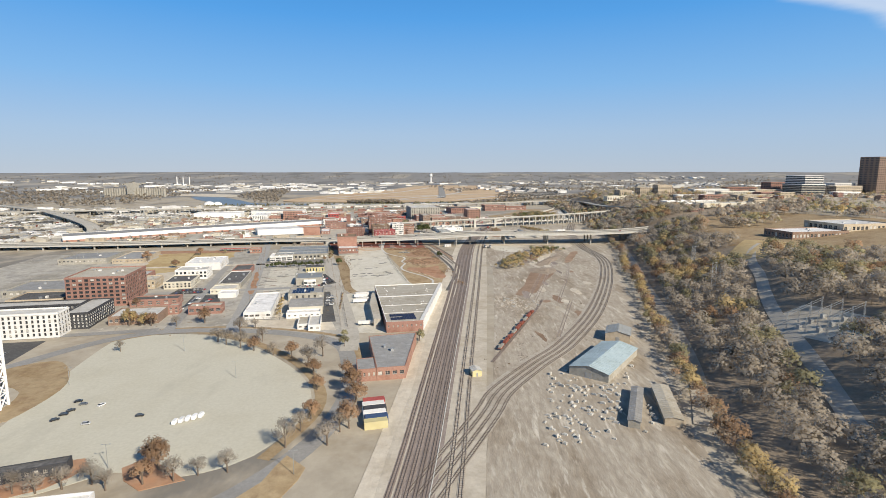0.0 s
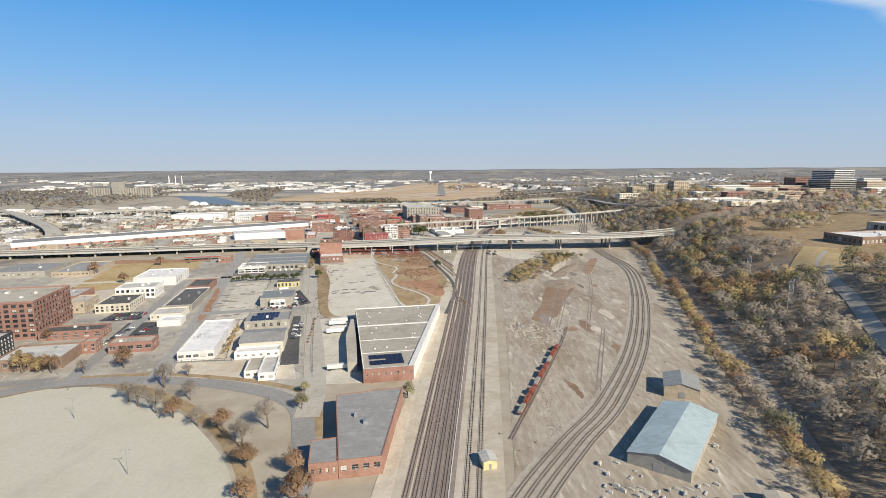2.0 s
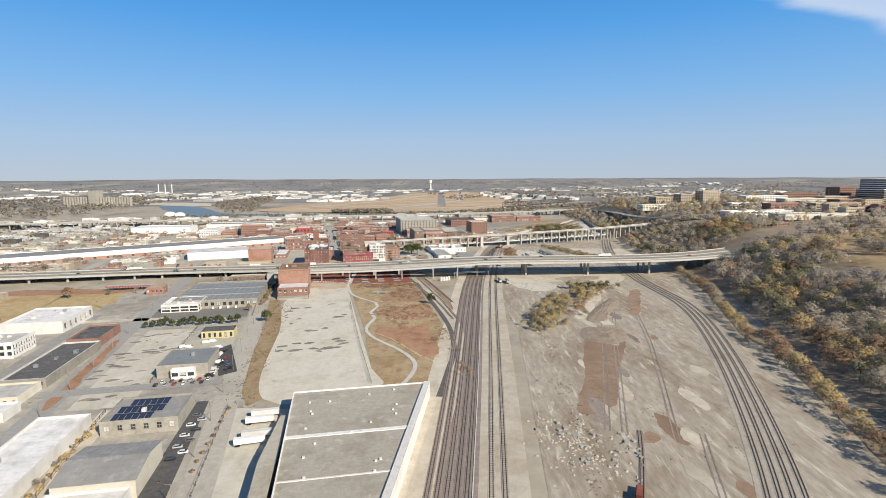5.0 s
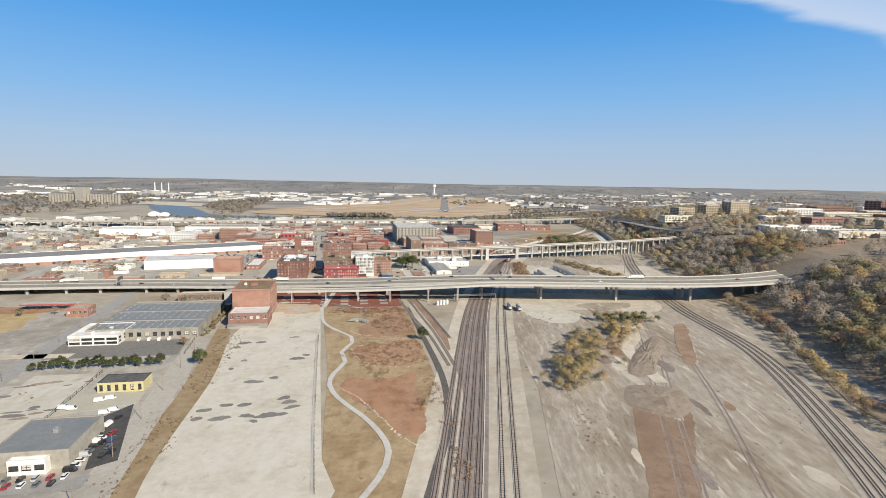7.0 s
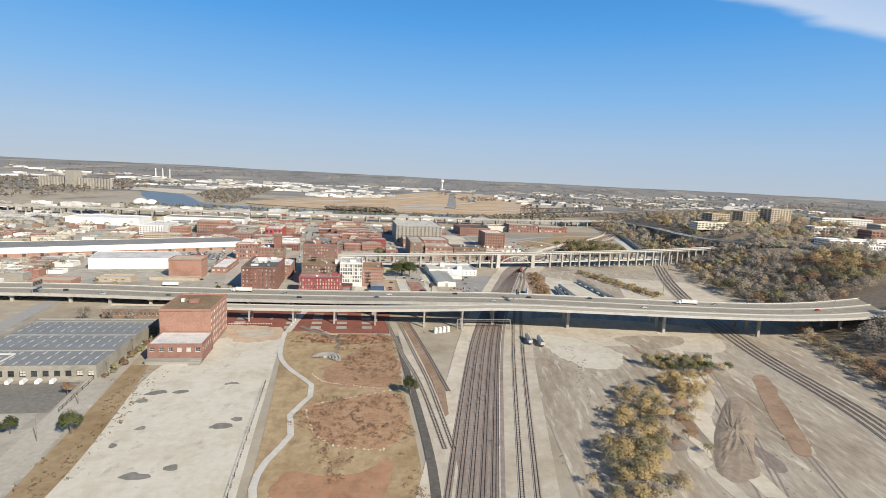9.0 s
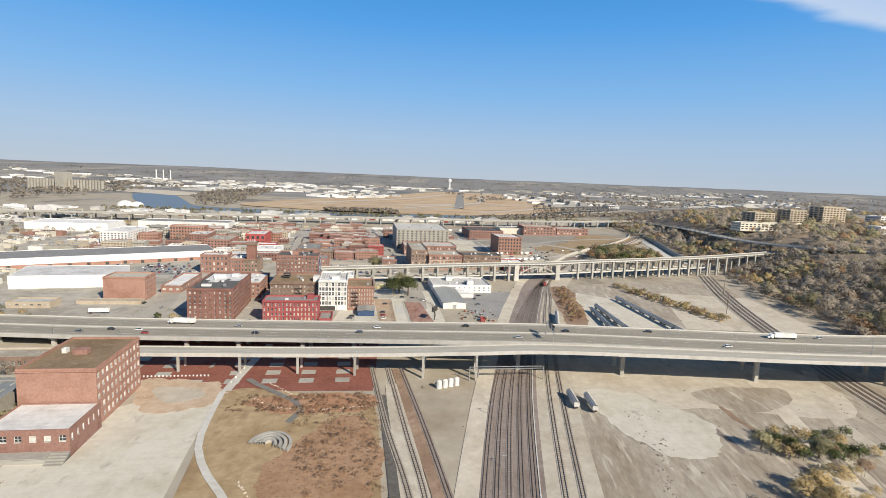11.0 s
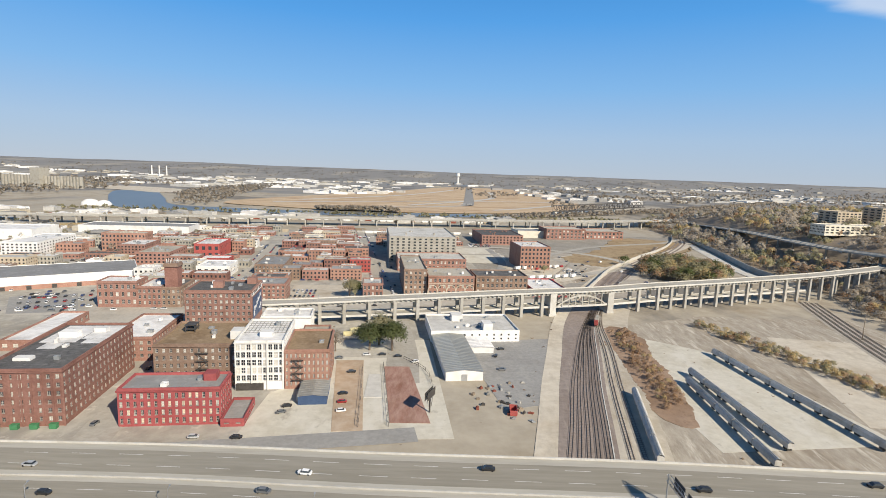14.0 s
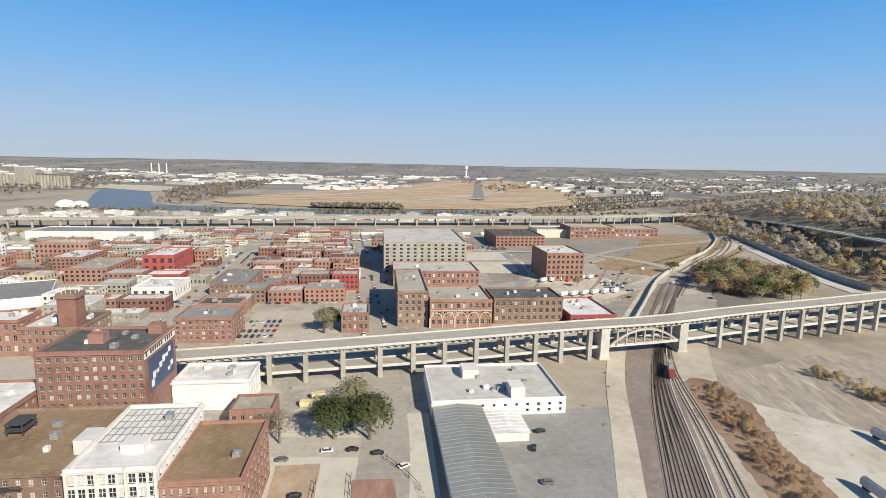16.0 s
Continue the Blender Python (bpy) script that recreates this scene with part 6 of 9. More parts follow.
solar_shop = B("workshop", "grey block workshop with solar panels on its roof", rect(-36, -13, 357, 376), 5.0, brick["grey"], roof["grey"], (W(0, 6, 1, 0.4),), units=1)
for i in range(3):
    for j in range(7):
        if (i, j) not in ((0, 6), (2, 0)):
            s = Shape()
            x, y = -9.0 + j * 2.0, -8.2 + i * 5.6
            s.face([(x, y, 4.45), (x + 1.8, y, 4.45), (x + 1.8, y + 4.2, 4.85), (x, y + 4.2, 4.85)])
            s.face([(x + 1.8, y + 4.2, 4.85), (x, y + 4.2, 4.85), (x, y + 4.2, 4.3), (x + 1.8, y + 4.2, 4.3)][::-1])
            part("solar_panel", s, solar_cell, solar_shop)
B("workshop", "small white L-shaped workshop", rect(-25, -19, 290, 307), 3.2, brick["white"], roof["gravel"], (W(0, 2, 1),))
B("workshop", "small white workshop with bare roof", rect(-19, -12.5, 286, 306), 3.5, brick["white"], roof["pale"], (W(0, 2, 1), W(1, 4, 1)))
B("office", "white four-bay office with dark windows", rect(-131, -107, 445, 463), 7.6, brick["white"], roof["pale"], (W(0, 8, 2, 0.6, 0.55), W(1, 9, 2, 0.4)), units=3, frame=trim_dark)
B("office", "cream two-storey office with solar panels", rect(-129, -110, 410, 436), 5.5, brick["cream"], roof["tar"], (W(0, 7, 2, 0.5), W(1, 8, 2, 0.4)), units=2, frame=trim_dark)
B("workshop", "low white works with a broad white roof", rect(-134, -105, 484, 518), 6.6, brick["white"], roof["white"], (W(1, 6, 1, 0.4),), units=4)
B("workshop", "dark-roofed long works with a white canopy", rect(-90, -74, 404, 452), 4.2, brick["grey"], roof["tar"], (W(0, 4, 1),), cap=trim_white, units=3)
B("workshop", "low cream works with a pale flat roof", rect(-92, -75, 388, 403), 3.5, brick["cream"], roof["pale"], (W(0, 6, 1, 0.4),))
B("workshop", "narrow two-storey red brick shop", rect(-104, -98, 336, 343), 5.7, brick["red"], roof["gravel"], (W(0, 2, 2), W(1, 3, 2)))
B("works_hall", "long low works with a grey metal roof", rect(-258, -217, 538, 581), 5.0, brick["grey"], roof["grey"], (W(0, 12, 1, 0.5, 0.4),), units=4)
B("works_hall", "low works with a pale grey flat roof", rect(-211, -184, 534, 583), 4.2, brick["tan"], roof["grey"], (W(0, 9, 1, 0.5, 0.4),), units=4)
B("office", "tan brick office with a flat roof", rect(-147, -136, 414, 434), 6.6, brick["tan"], roof["gravel"], (W(0, 4, 2, 0.5), W(1, 7, 2, 0.4)), units=2)
B("workshop", "low dark-roofed tan works behind apartments", rect(-210, -178, 372, 396), 5.0, brick["tan"], roof["tar"], (W(0, 9, 1),), units=2)
B("workshop", "low grey-roofed works behind apartments", rect(-230, -182, 404, 440), 4.6, brick["grey"], roof["grey"], (W(0, 12, 1),), units=3)
B("workshop", "low pale-roofed brick works", rect(-182, -152, 440, 466), 4.8, brick["red"], roof["pale"], (W(0, 8, 1),), units=2)
B("workshop", "small white shed with a flat white roof", rect(-84, -72, 374, 384), 3.4, brick["white"], roof["white"], ())
B("workshop", "low dark-roofed red brick works", rect(-90, -76, 455, 480), 4.6, brick["red"], roof["tar"], (W(0, 4, 1),))
B("depot", "grey block depot with a flat pale grey roof", rect(-35, -15.5, 406, 427), 5.4, brick["grey"], roof["metal"], (), parapet=0.25, units=1)
B("depot_bay", "white glazed entrance bay", rect(-29, -20, 403.6, 406), 4.2, brick["white"], roof["white"], (W(0, 3, 1, 0.8, 0.6),), frame=trim_dark)
B("workshop", "small yellow brick house with dark doors and a grey roof", rect(-31, -15.5, 459, 468), 3.7, brick["yellow"], roof["tar"], (W(0, 6, 1, 0.45, 0.7, 0.2),), frame=trim_dark, parapet=0.15, cap=trim_dark)
works = B("works_hall", "long low works hall with a grey-green roof and skylight strips", rect(-64, -14, 526, 586), 5.3, brick["grey"], roof["metal"], (W(0, 14, 1, 0.55, 0.5, 0.5),), frame=trim_dark)
for r in range(3):
    s = Shape()
    for k in range(12):
        for j in range(3):
            x, y = -23 + k * 4.0, -27 + r * 19.5 + j * 5.4
            s.box(x, y, 4.6, x + 0.28, y + 2.6, 4.8)
    tagged(part("skylights", s, roof["pale"], works, "pale skylight strips"), "", "", "", "stuff")
    s = Shape()
    s.box(-24.6, -29.2 + r * 19.5 + 16.5, 4.6, 24.6, -29.2 + r * 19.5 + 17.1, 4.95)
    part("roof_kerb", s, roof["grey"], works)
B("office", "white modern office front with dark ribbon windows", rect(-68, -47, 518, 540), 5.0, brick["white"], roof["white"], (W(0, 4, 2, 0.86, 0.55, 0.3), W(1, 4, 2, 0.5)), frame=trim_dark, units=3)
B("warehouse", "low red brick wing with a pale blue-grey roof", rect(-3.5, 16.5, 543, 559), 7.4, brick["red"], roof["white"], (W(0, 6, 1, 0.5, 0.45, 3.2), W(1, 6, 1, 0.35, 0.45, 3.0)), frame=trim_white, panes=(blind, blind, glass), parapet=0.35)
tall = B("warehouse", "tall blank red brick warehouse with a brown flat roof", rect(-4.5, 15.5, 559.3, 588), 17.0, brick["orange"], roof["brown"], (W(1, 11, 5, 0.5, 0.5),), frame=trim_white, units=1)
s = Shape()
s.box(-2.5, -1, 16.2, 1.5, 1.5, 17.8)
part("lift_house", s, brick["red"], tall)
s = Shape()
s.box(-3.5, 540.0, 0, 12.4, 542.98, 1.5)
s.box(-3.7, 539.6, 1.5, 12.4, 542.98, 1.7)
for k in range(5):
    s.box(12.4, 538.6 + k * 0.88, 0, 16.5, 542.98, 0.32 * (k + 1))
piece("loading_dock", s, concrete, "concrete loading steps before the brick wing", "dock", "structure", G)
B("station", "low brick depot with a pale banded cornice", rect(-46, -20, 604, 614), 5.0, brick["brown"], roof["gravel"], (W(0, 14, 1, 0.5, 0.5),), cap=stone_trim)

# the large hall beside the tracks
hall = B("warehouse_hall", "large flat-roofed hall with broad white kerbs and solar panels", [(22.5, 275), (42.5, 275), (70.5, 367), (22, 367)], 6.0, brick["red"], roof["gravel"], (W(0, 8, 1, 0.3, 0.3, 1.6),), cap=brick["white"], parapet=0.5)
hu, hv = (22.5 + 42.5 + 70.5 + 22) / 4, (275 * 2 + 367 * 2) / 4
for (a, b), w in ((((22, 334), (60.5, 334)), 1.6), (((22.3, 311), (53.5, 311)), 0.5), (((22.4, 294), (48.3, 294)), 0.5)):
    s = Shape()
    s.box(a[0] - hu, a[1] - hv - w / 2, 5.4, b[0] - hu, b[1] - hv + w / 2, 5.72)
    part("roof_kerb", s, trim_white, hall, "white kerb across the roof")
s = Shape()
for p, q in (((42.5, 275), (70.5, 367)),):
    d = Vector((q[0] - p[0], q[1] - p[1])).normalized()
    n = Vector((-d.y, d.x))
    c = [Vector(p), Vector(q), Vector(q) + n * 2.0, Vector(p) + n * 2.0]
    s.face([(x.x - hu, x.y - hv, 6.03) for x in c])
    s.face([(c[3].x - hu, c[3].y - hv, 6.03), (c[2].x - hu, c[2].y - hv, 6.03), (c[2].x - hu, c[2].y - hv, 5.4), (c[3].x - hu, c[3].y - hv, 5.4)][::-1])
part("roof_walk", s, trim_white, hall, "broad white kerb along the tracks")
s = Shape()
s.face([(42.56 - hu, 275.0 - hv, 0), (70.56 - hu, 367 - hv, 0), (70.56 - hu, 367 - hv, 6.0), (42.56 - hu, 275.0 - hv, 6.0)])
part("side_wall", s, brick["white"], hall, "whitewashed side wall")
for i in range(5):
    for j in range(8):
        if not (i == 2 and j < 4):
            s = Shape()
            x, y = 25.5 - hu + j * 1.75, 279.5 - hv + i * 2.2
            s.face([(x, y, 5.65), (x + 1.6, y, 5.65), (x + 1.6, y + 1.9, 5.95), (x, y + 1.9, 5.95)])
            s.face([(x + 1.6, y + 1.9, 5.95), (x, y + 1.9, 5.95), (x, y + 1.9, 5.5), (x + 1.6, y + 1.9, 5.5)][::-1])
            part("solar_panel", s, solar_cell, hall)
rnd = random.Random(5)
for k in range(22):
    s = Shape()
    y = rnd.uniform(298, 364)
    x = rnd.uniform(24, 22 + (y - 275) * 0.26 + 17)
    s.box(x - hu - 0.35, y - hv - 0.35, 5.45, x - hu + 0.35, y - hv + 0.35, 5.95)
    part("roof_vent", s, trim_white, hall)
s = Shape()
s.prism([(16.5, 288), (20.5, 288), (21.2, 326), (21.6, 352), (19.2, 352), (16.2, 324)], 0, 4.4)
piece("loading_canopy", s, roof["gravel"], "long covered loading bay beside the hall", "canopy", "thing", G)
for u, v, t in ((13, 362, 3), (12, 357, 2), (11, 343, 5), (12.5, 292, 2), (12.5, 347, 3)):
    trailer(u, v, 0.1, t, False, 0, "trailers at the hall")
B("workshop", "brick workshop with a broad grey roof", [(13, 211), (25, 211), (36, 256), (12, 254)], 5.6, brick["orange"], roof["grey"], (W(0, 4, 1, 0.6, 0.35),), units=2, parapet=0.2)
B("workshop", "low brick wing with a grey roof", [(5, 211), (12.9, 211), (12.9, 224.5), (5, 224)], 5.4, brick["orange"], roof["grey"], (W(0, 4, 1, 0.4, 0.35),), parapet=0.2)
gable("trackside_hut", "small pale trackside hut with a yellow end", 53, 57, 207, 212, 2.6, 0.6, brick["yellow"], roof["pale"], True, doors=1)
for k, (mname, lab) in enumerate((("yellow", "yellow"), ("blue", "dark blue"), ("white", "white"), ("charcoal", "black"), ("white", "white"), ("scarlet", "red"))):
    root = thing("shipping_container", at(10 + (k % 2) * 0.4, 171 + k * 3.4, 0, 3), lab + " steel shipping container in a row", "container", "containers")
    s = Shape()
    s.box(-4, -1.5, 0, 4, 1.5, 2.7)
    part("shell", s, brick[mname], root)
    s = Shape()
    s.box(4.0, -1.3, 0.15, 4.06, -0.05, 2.5)
    s.box(4.0, 0.05, 0.15, 4.06, 1.3, 2.5)
    part("doors", s, steel, root)
gable("stone_yard_shed", "open shed with a weathered pale blue roof", 106.5, 123.5, 190, 230, 3.6, 1.9, brick["grey"], roof["aqua"], True, turn=-47, doors=1)
gable("stone_yard_shed", "long narrow grey open shed in the stone yard", 102, 106, 151, 181, 2.6, 0.5, brick["grey"], roof["grey"], True, turn=-33, doors=0)
gable("stone_yard_shed", "long low brown-grey shed in the stone yard", 113, 119, 151, 180, 2.6, 0.5, brick["tan"], roof["gravel"], True, turn=-24, doors=0)
B("pavilion", "long dark-roofed low pavilion on a planted island", [(-96, 157), (-79, 160), (-79.5, 164), (-96.5, 161)], 3.6, brick["charcoal"], roof["tar"], (W(0, 8, 1, 0.5, 0.5),), parapet=0.2)
B("arena_wing", "low arena wing with a white flat roof", rect(-94, -64, 118, 141), 5.0, brick["white"], roof["white"], (), units=2)
gable("metal_shed", "small grey gabled shed", 134, 146, 236, 250, 4.2, 1.6, brick["tan"], roof["metal"], True, turn=-32, doors=1)
rnd = random.Random(8)
sm = []
for k in range(4):
    s = Shape()
    s.prism([(-0.9, -0.6), (0.8, -0.7 + 0.1 * k), (1.0, 0.5), (-0.8, 0.7)], 0, 0.7 + 0.25 * k)
    s.prism([(-0.5, -0.4), (0.5, -0.5), (0.6, 0.3), (-0.6, 0.4)], 0.7 + 0.25 * k, 1.1 + 0.25 * k)
    sm.append(s.mesh("stone_block", pale_concrete))
for k in range(320):
    u, v = 62 + int(rnd.uniform(0, 22)) * 3.0 + rnd.uniform(-0.5, 0.5), 148 + int(rnd.uniform(0, 24)) * 2.5 + rnd.uniform(-0.4, 0.4)
    if u - 62 < (v - 150) * 0.45 or abs((u - 115) * 0.68 - (v - 210) * 0.73) < 10 and abs((u - 115) * 0.73 + (v - 210) * 0.68) < 23 or abs(u - 104 - (v - 166) * 0.65) < 4 or abs(u - 116 - (v - 166) * 0.44) < 5 or u > bluff_edge(v) - 8:
        continue
    ob = new("stone_block", sm[k % 4])
    ob.matrix_world = at(u, v, 0.05, rnd.choice((43, 133)) + rnd.uniform(-7, 7)) @ Matrix.Diagonal((rnd.uniform(0.5, 1.3), rnd.uniform(0.35, 0.9), rnd.uniform(0.2, 0.7), 1))
    tagged(ob, "pale stone block stacked in a dusty yard", "stone", "stone yard")
for k in range(9):
    t = k / 8
    root = thing("freight_wagon", at(75.5 + t * 37, 239 + t * 57, 0.35, 57), "rusty red flat wagon with dark load on a siding", "wagon", "old wagons")
    s = Shape()
    s.box(-3.4, -0.85, 0.55, 3.4, 0.85, 0.85, 0, True)
    part("frame", s, rust, root)
    s = Shape()
    s.box(-3.1, -0.7, 0.85, -0.2, 0.7, 1.5 + (k % 3) * 0.25)
    s.box(0.2, -0.7, 0.85, 3.1, 0.7, 1.3 + ((k + 1) % 3) * 0.3)
    part("load", s, rust if k % 3 else brick["grey"], root)
    for x in (-2.4, 2.4):
        s = Shape()
        s.tube((x, -0.6, 0.3), (x, 0.6, 0.3), 0.3, 0.3, 8)
        part("wheelset", s, black_rubber, root)


def hopper(u, v, turn, z=0.35):
    root = thing("hopper_wagon", at(u, v, z, turn), "long pale grey covered hopper wagon", "wagon", "hopper wagons")
    s = Shape()
    s.prism([(-5.2, -0.9), (5.2, -0.9), (5.2, 0.9), (-5.2, 0.9)], 0.9, 2.3)
    for sg in (-1, 1):
        s.face([(-5.2, sg * 0.9, 2.3), (5.2, sg * 0.9, 2.3), (5.2, sg * 0.4, 2.75), (-5.2, sg * 0.4, 2.75)][::sg * -1])
    s.face([(-5.2, -0.4, 2.75), (5.2, -0.4, 2.75), (5.2, 0.4, 2.75), (-5.2, 0.4, 2.75)])
    part("body", s, roof["pale"], root)
    s = Shape()
    s.box(-5.0, -0.15, 2.76, 5.0, 0.15, 2.9)
    part("roof_walk", s, steel, root)
    for x in (-3.9, 3.9):
        s = Shape()
        s.box(x - 0.9, -0.6, 0.15, x + 0.9, 0.6, 0.9)
        part("bogie", s, trim_dark, root)
    return root


first = hopper(245, 713, 0)
first.matrix_world = at(247, 707, 0.35, 89)
for k in range(1, 7):
    copy_thing(first, at(247 - k * 0.15, 707 - k * 10.9, 0.35, 89))
for k in range(5):
    copy_thing(first, at(223.5 - k * 1.1, 687 - k * 10.8, 0.35, 84))
    copy_thing(first, at(217 - k * 1.9, 679 - k * 10.7, 0.35, 80))
for k in range(4):
    copy_thing(first, at(192 - k * 3.6, 671 - k * 10.3, 0.35, 71))
for k in range(2):
    copy_thing(first, at(158 + k * 5, 566 - k * 3, 0.35, -98))
loco = thing("locomotive", at(217, 758, 0.35, 62), "red and grey locomotive coming from under the viaduct", "locomotive")
s = Shape()
s.box(-5.5, -0.8, 0.8, 5.0, 0.8, 2.6)
part("hood", s, brick["grey"], loco)
s = Shape()
s.box(-7.2, -0.95, 0.8, -5.5, 0.95, 3.0)
s.box(-7.6, -0.7, 0.8, -7.2, 0.7, 2.1)
part("cab", s, brick["scarlet"], loco, "bright red cab end")
s = Shape()
s.box(-6.9, -0.98, 2.2, -5.9, 0.98, 2.7)
part("cab_windows", s, glass, loco)
for x in (-4.6, 3.6):
    s = Shape()
    s.box(x - 1.4, -0.6, 0.1, x + 1.4, 0.6, 0.8)
    part("bogie", s, trim_dark, loco)

# ---- north of the highway ----
B("warehouse", "blank orange brick warehouse with a flat roof", rect(-49, -28, 707, 722), 12.9, brick["orange"], roof["gravel"], (W(1, 5, 4, 0.3, 0.4),), units=1)
B("works_hall", "large white works hall with a white roof", [(-110, 732), (-49, 741), (-62, 772), (-118, 765)], 7.6, brick["white"], roof["white"], (), parapet=0.3)
B("loading_platform", "long low tan loading platform", rect(-58, -27, 698, 703.5), 1.9, brick["tan"], roof["gravel"], (), parapet=0.15)
trailer(-39, 680, 0.15, 3, False, 0, "trailers at the hall")
B("workshop", "low tan shed beside the street", rect(-86, -66, 690, 700), 3.2, brick["tan"], roof["pale"], (W(0, 6, 1),))
B("workshop", "low orange brick shed by the highway", rect(-118, -94, 676, 688), 3.4, brick["orange"], roof["gravel"], (W(0, 7, 1),))
B("workshop", "low building with a white roof and brick front", rect(-27, -16, 726, 766), 4.2, brick["red"], roof["white"], (W(0, 3, 1), W(1, 10, 1, 0.5)))
tallw = B("warehouse", "six-storey dark red brick warehouse with stone-silled windows", rect(6.2, 26.7, 666, 708), 16.0, brick["dark"], roof["tar"], (W(0, 9, 6, 0.42, 0.5), W(1, 18, 6, 0.42, 0.5)), units=4, panes=(glass, glass, blind))
redb = B("warehouse", "four-storey painted red brick building with white windows", rect(40.7, 67, 664.3, 675.5), 10.8, brick["crimson"], roof["grey"], (W(0, 15, 4, 0.46, 0.62, 0.4), W(1, 6, 4, 0.46, 0.62, 0.4)), units=2, panes=(glass, glass, blind, board), seed=3)
B("annexe", "low red annexe with a grey roof", rect(67.2, 73.4, 662.6, 676.5), 2.3, brick["crimson"], roof["grey"], (W(0, 2, 1, 0.4), W(1, 3, 1, 0.4)), panes=(board,))
brownb = B("warehouse", "brown brick warehouse with a brown gravel roof", rect(39.8, 65, 690.5, 716), 14.2, brick["brown"], roof["brown"], (W(0, 12, 5, 0.42, 0.5), W(3, 10, 5, 0.42)), units=3, panes=(glass, blind, glass))
wb = B("warehouse", "tall white painted warehouse with tripled windows", rect(65.2, 80.1, 687, 711.5), 16.3, brick["white"], roof["white"], (W(0, 9, 5, 0.8, 0.74, 2.6), W(1, 8, 5, 0.3, 0.4, 2.6)), frame=trim_white, units=1, panes=(glass, glass, blind))
orangeb = B("warehouse", "orange brick warehouse with fire escape and brown roof", rect(80.3, 94.3, 687, 709), 13.2, brick["orange"], roof["brown"], (W(0, 10, 5, 0.42, 0.55, 0.8), W(1, 8, 5, 0.4)), units=1, panes=(blind, blind, board))
B("warehouse", "long three-storey red brick warehouse with a white roof", rect(15, 30.5, 714, 745), 9.0, brick["red"], roof["white"], (W(0, 6, 3, 0.45, 0.5), W(1, 12, 3, 0.45, 0.5)), units=3)
B("annexe", "low brick annexe with red coping", rect(80.4, 91.2, 728.8, 738), 6.0, brick["red"], roof["gravel"], (W(0, 5, 1),))
# roof patches, roof houses, fire escapes and the white front's piers
s = Shape()
for x0, y0, x1, y1 in ((-8.6, 2.5, 1.5, 19.8), (1.7, 6.0, 9.4, 19.9), (-6, -3.2, -1, 2.3), (3.5, 1.5, 8.8, 5.8)):
    s.box(x0, y0, 15.3, x1, y1, 15.325)
part("roof_patch", s, roof["white"], tallw, "worn white roof coating")
for x, y, a, b, c in ((-3, 9, 2.6, 1.6, 1.7), (4, 14, 1.8, 1.4, 1.3), (-4, -12, 2.2, 1.2, 0.9)):
    s = Shape()
    s.box(x - a, y - b, 15.3, x + a, y + b, 15.3 + c)
    part("roof_house", s, brick["white"], tallw, "white roof house")
for k in range(9):
    s = Shape()
    s.box(-10.2 + k * 2.56 - 0.25, -21.14, 0, -10.2 + k * 2.56 + 0.25, -20.99, 14.4)
    part("pilaster", s, brick["dark"], tallw)
for k in range(4):
    s = Shape()
    s.prism([(-0.9, -0.6), (0.9, -0.6), (0.9, 0.5), (-0.9, 0.5)], 0, 1.2)
    s.box(-0.98, -0.68, 1.2, 0.98, 0.58, 1.35)
    piece("green_bin", s, green_paint, "bright green steel bin by a warehouse wall", "bin", "thing", at(10.6 + k * 4.7, 664.6, 0.1), "green bins")
s = Shape()
s.box(7.0, 0.5, 10.1, 10.4, 4.0, 12.2)
part("roof_house", s, brick["crimson"], redb)
s = Shape()
s.box(9.1, -6.5, 13.5, 12.5, -1.5, 16.3)
part("roof_house", s, brick["white"], brownb, "white roof house")
s = Shape()
for x in (-7.5, -4.5):
    for y in (1.5, 5.5):
        s.box(x - 0.12, y - 0.12, 13.5, x + 0.12, y + 0.12, 16.0)
for z0 in (14.5, 15.9):
    s.box(-7.8, 1.2, z0, -4.2, 5.8, z0 + 0.14, 0, True)
part("tank_stand", s, trim_dark, brownb, "dark steel tank stand")


def fire_escape(root, x, y, first_z, floors, rise):
    """Landings on a wall, joined by slanting ladders."""
    for k in range(floors):
        s, zz = Shape(), first_z + k * rise
        s.box(x - 1.9, y - 0.75, zz, x + 1.9, y - 0.02, zz + 0.1, 0, True)
        for a in (-1.9, 0, 1.85):
            s.box(x + a, y - 0.75, zz + 0.1, x + a + 0.06, y - 0.69, zz + 0.8)
        s.box(x - 1.9, y - 0.75, zz + 0.74, x + 1.9, y - 0.69, zz + 0.8, 0, True)
        if k < floors - 1:
            sg = 1 if k % 2 else -1
            for o in (-0.7, -0.35):
                s.face([(x - sg * 1.6, y + o, zz), (x - sg * 1.3, y + o, zz), (x + sg * 1.6, y + o, zz + rise), (x + sg * 1.3, y + o, zz + rise)])
        part("fire_escape", s, trim_dark, root, "black iron fire escape")


fire_escape(brownb, 2.0, -12.75, 3.2, 4, 2.6)
fire_escape(orangeb, -3.0, -11.0, 3.0, 4, 2.2)
for k in range(4):
    s = Shape()
    s.box(-7.45 + k * 4.82, -12.6, 0, -7.0 + k * 4.82, -12.24, 16.4)
    part("pilaster", s, brick["white"], wb)
s = Shape()
s.box(-7.2, -12.9, 0.1, 1.2, -12.24, 2.3)
part("shopfront", s, trim_dark, wb, "dark glazed shopfront")
for k in range(11):
    s = Shape()
    s.box(-6.6 + k * 1.3, -2.5, 15.6, -6.45 + k * 1.3, 11.2, 15.75)
    part("skylight_bar", s, roof["grey"], wb)
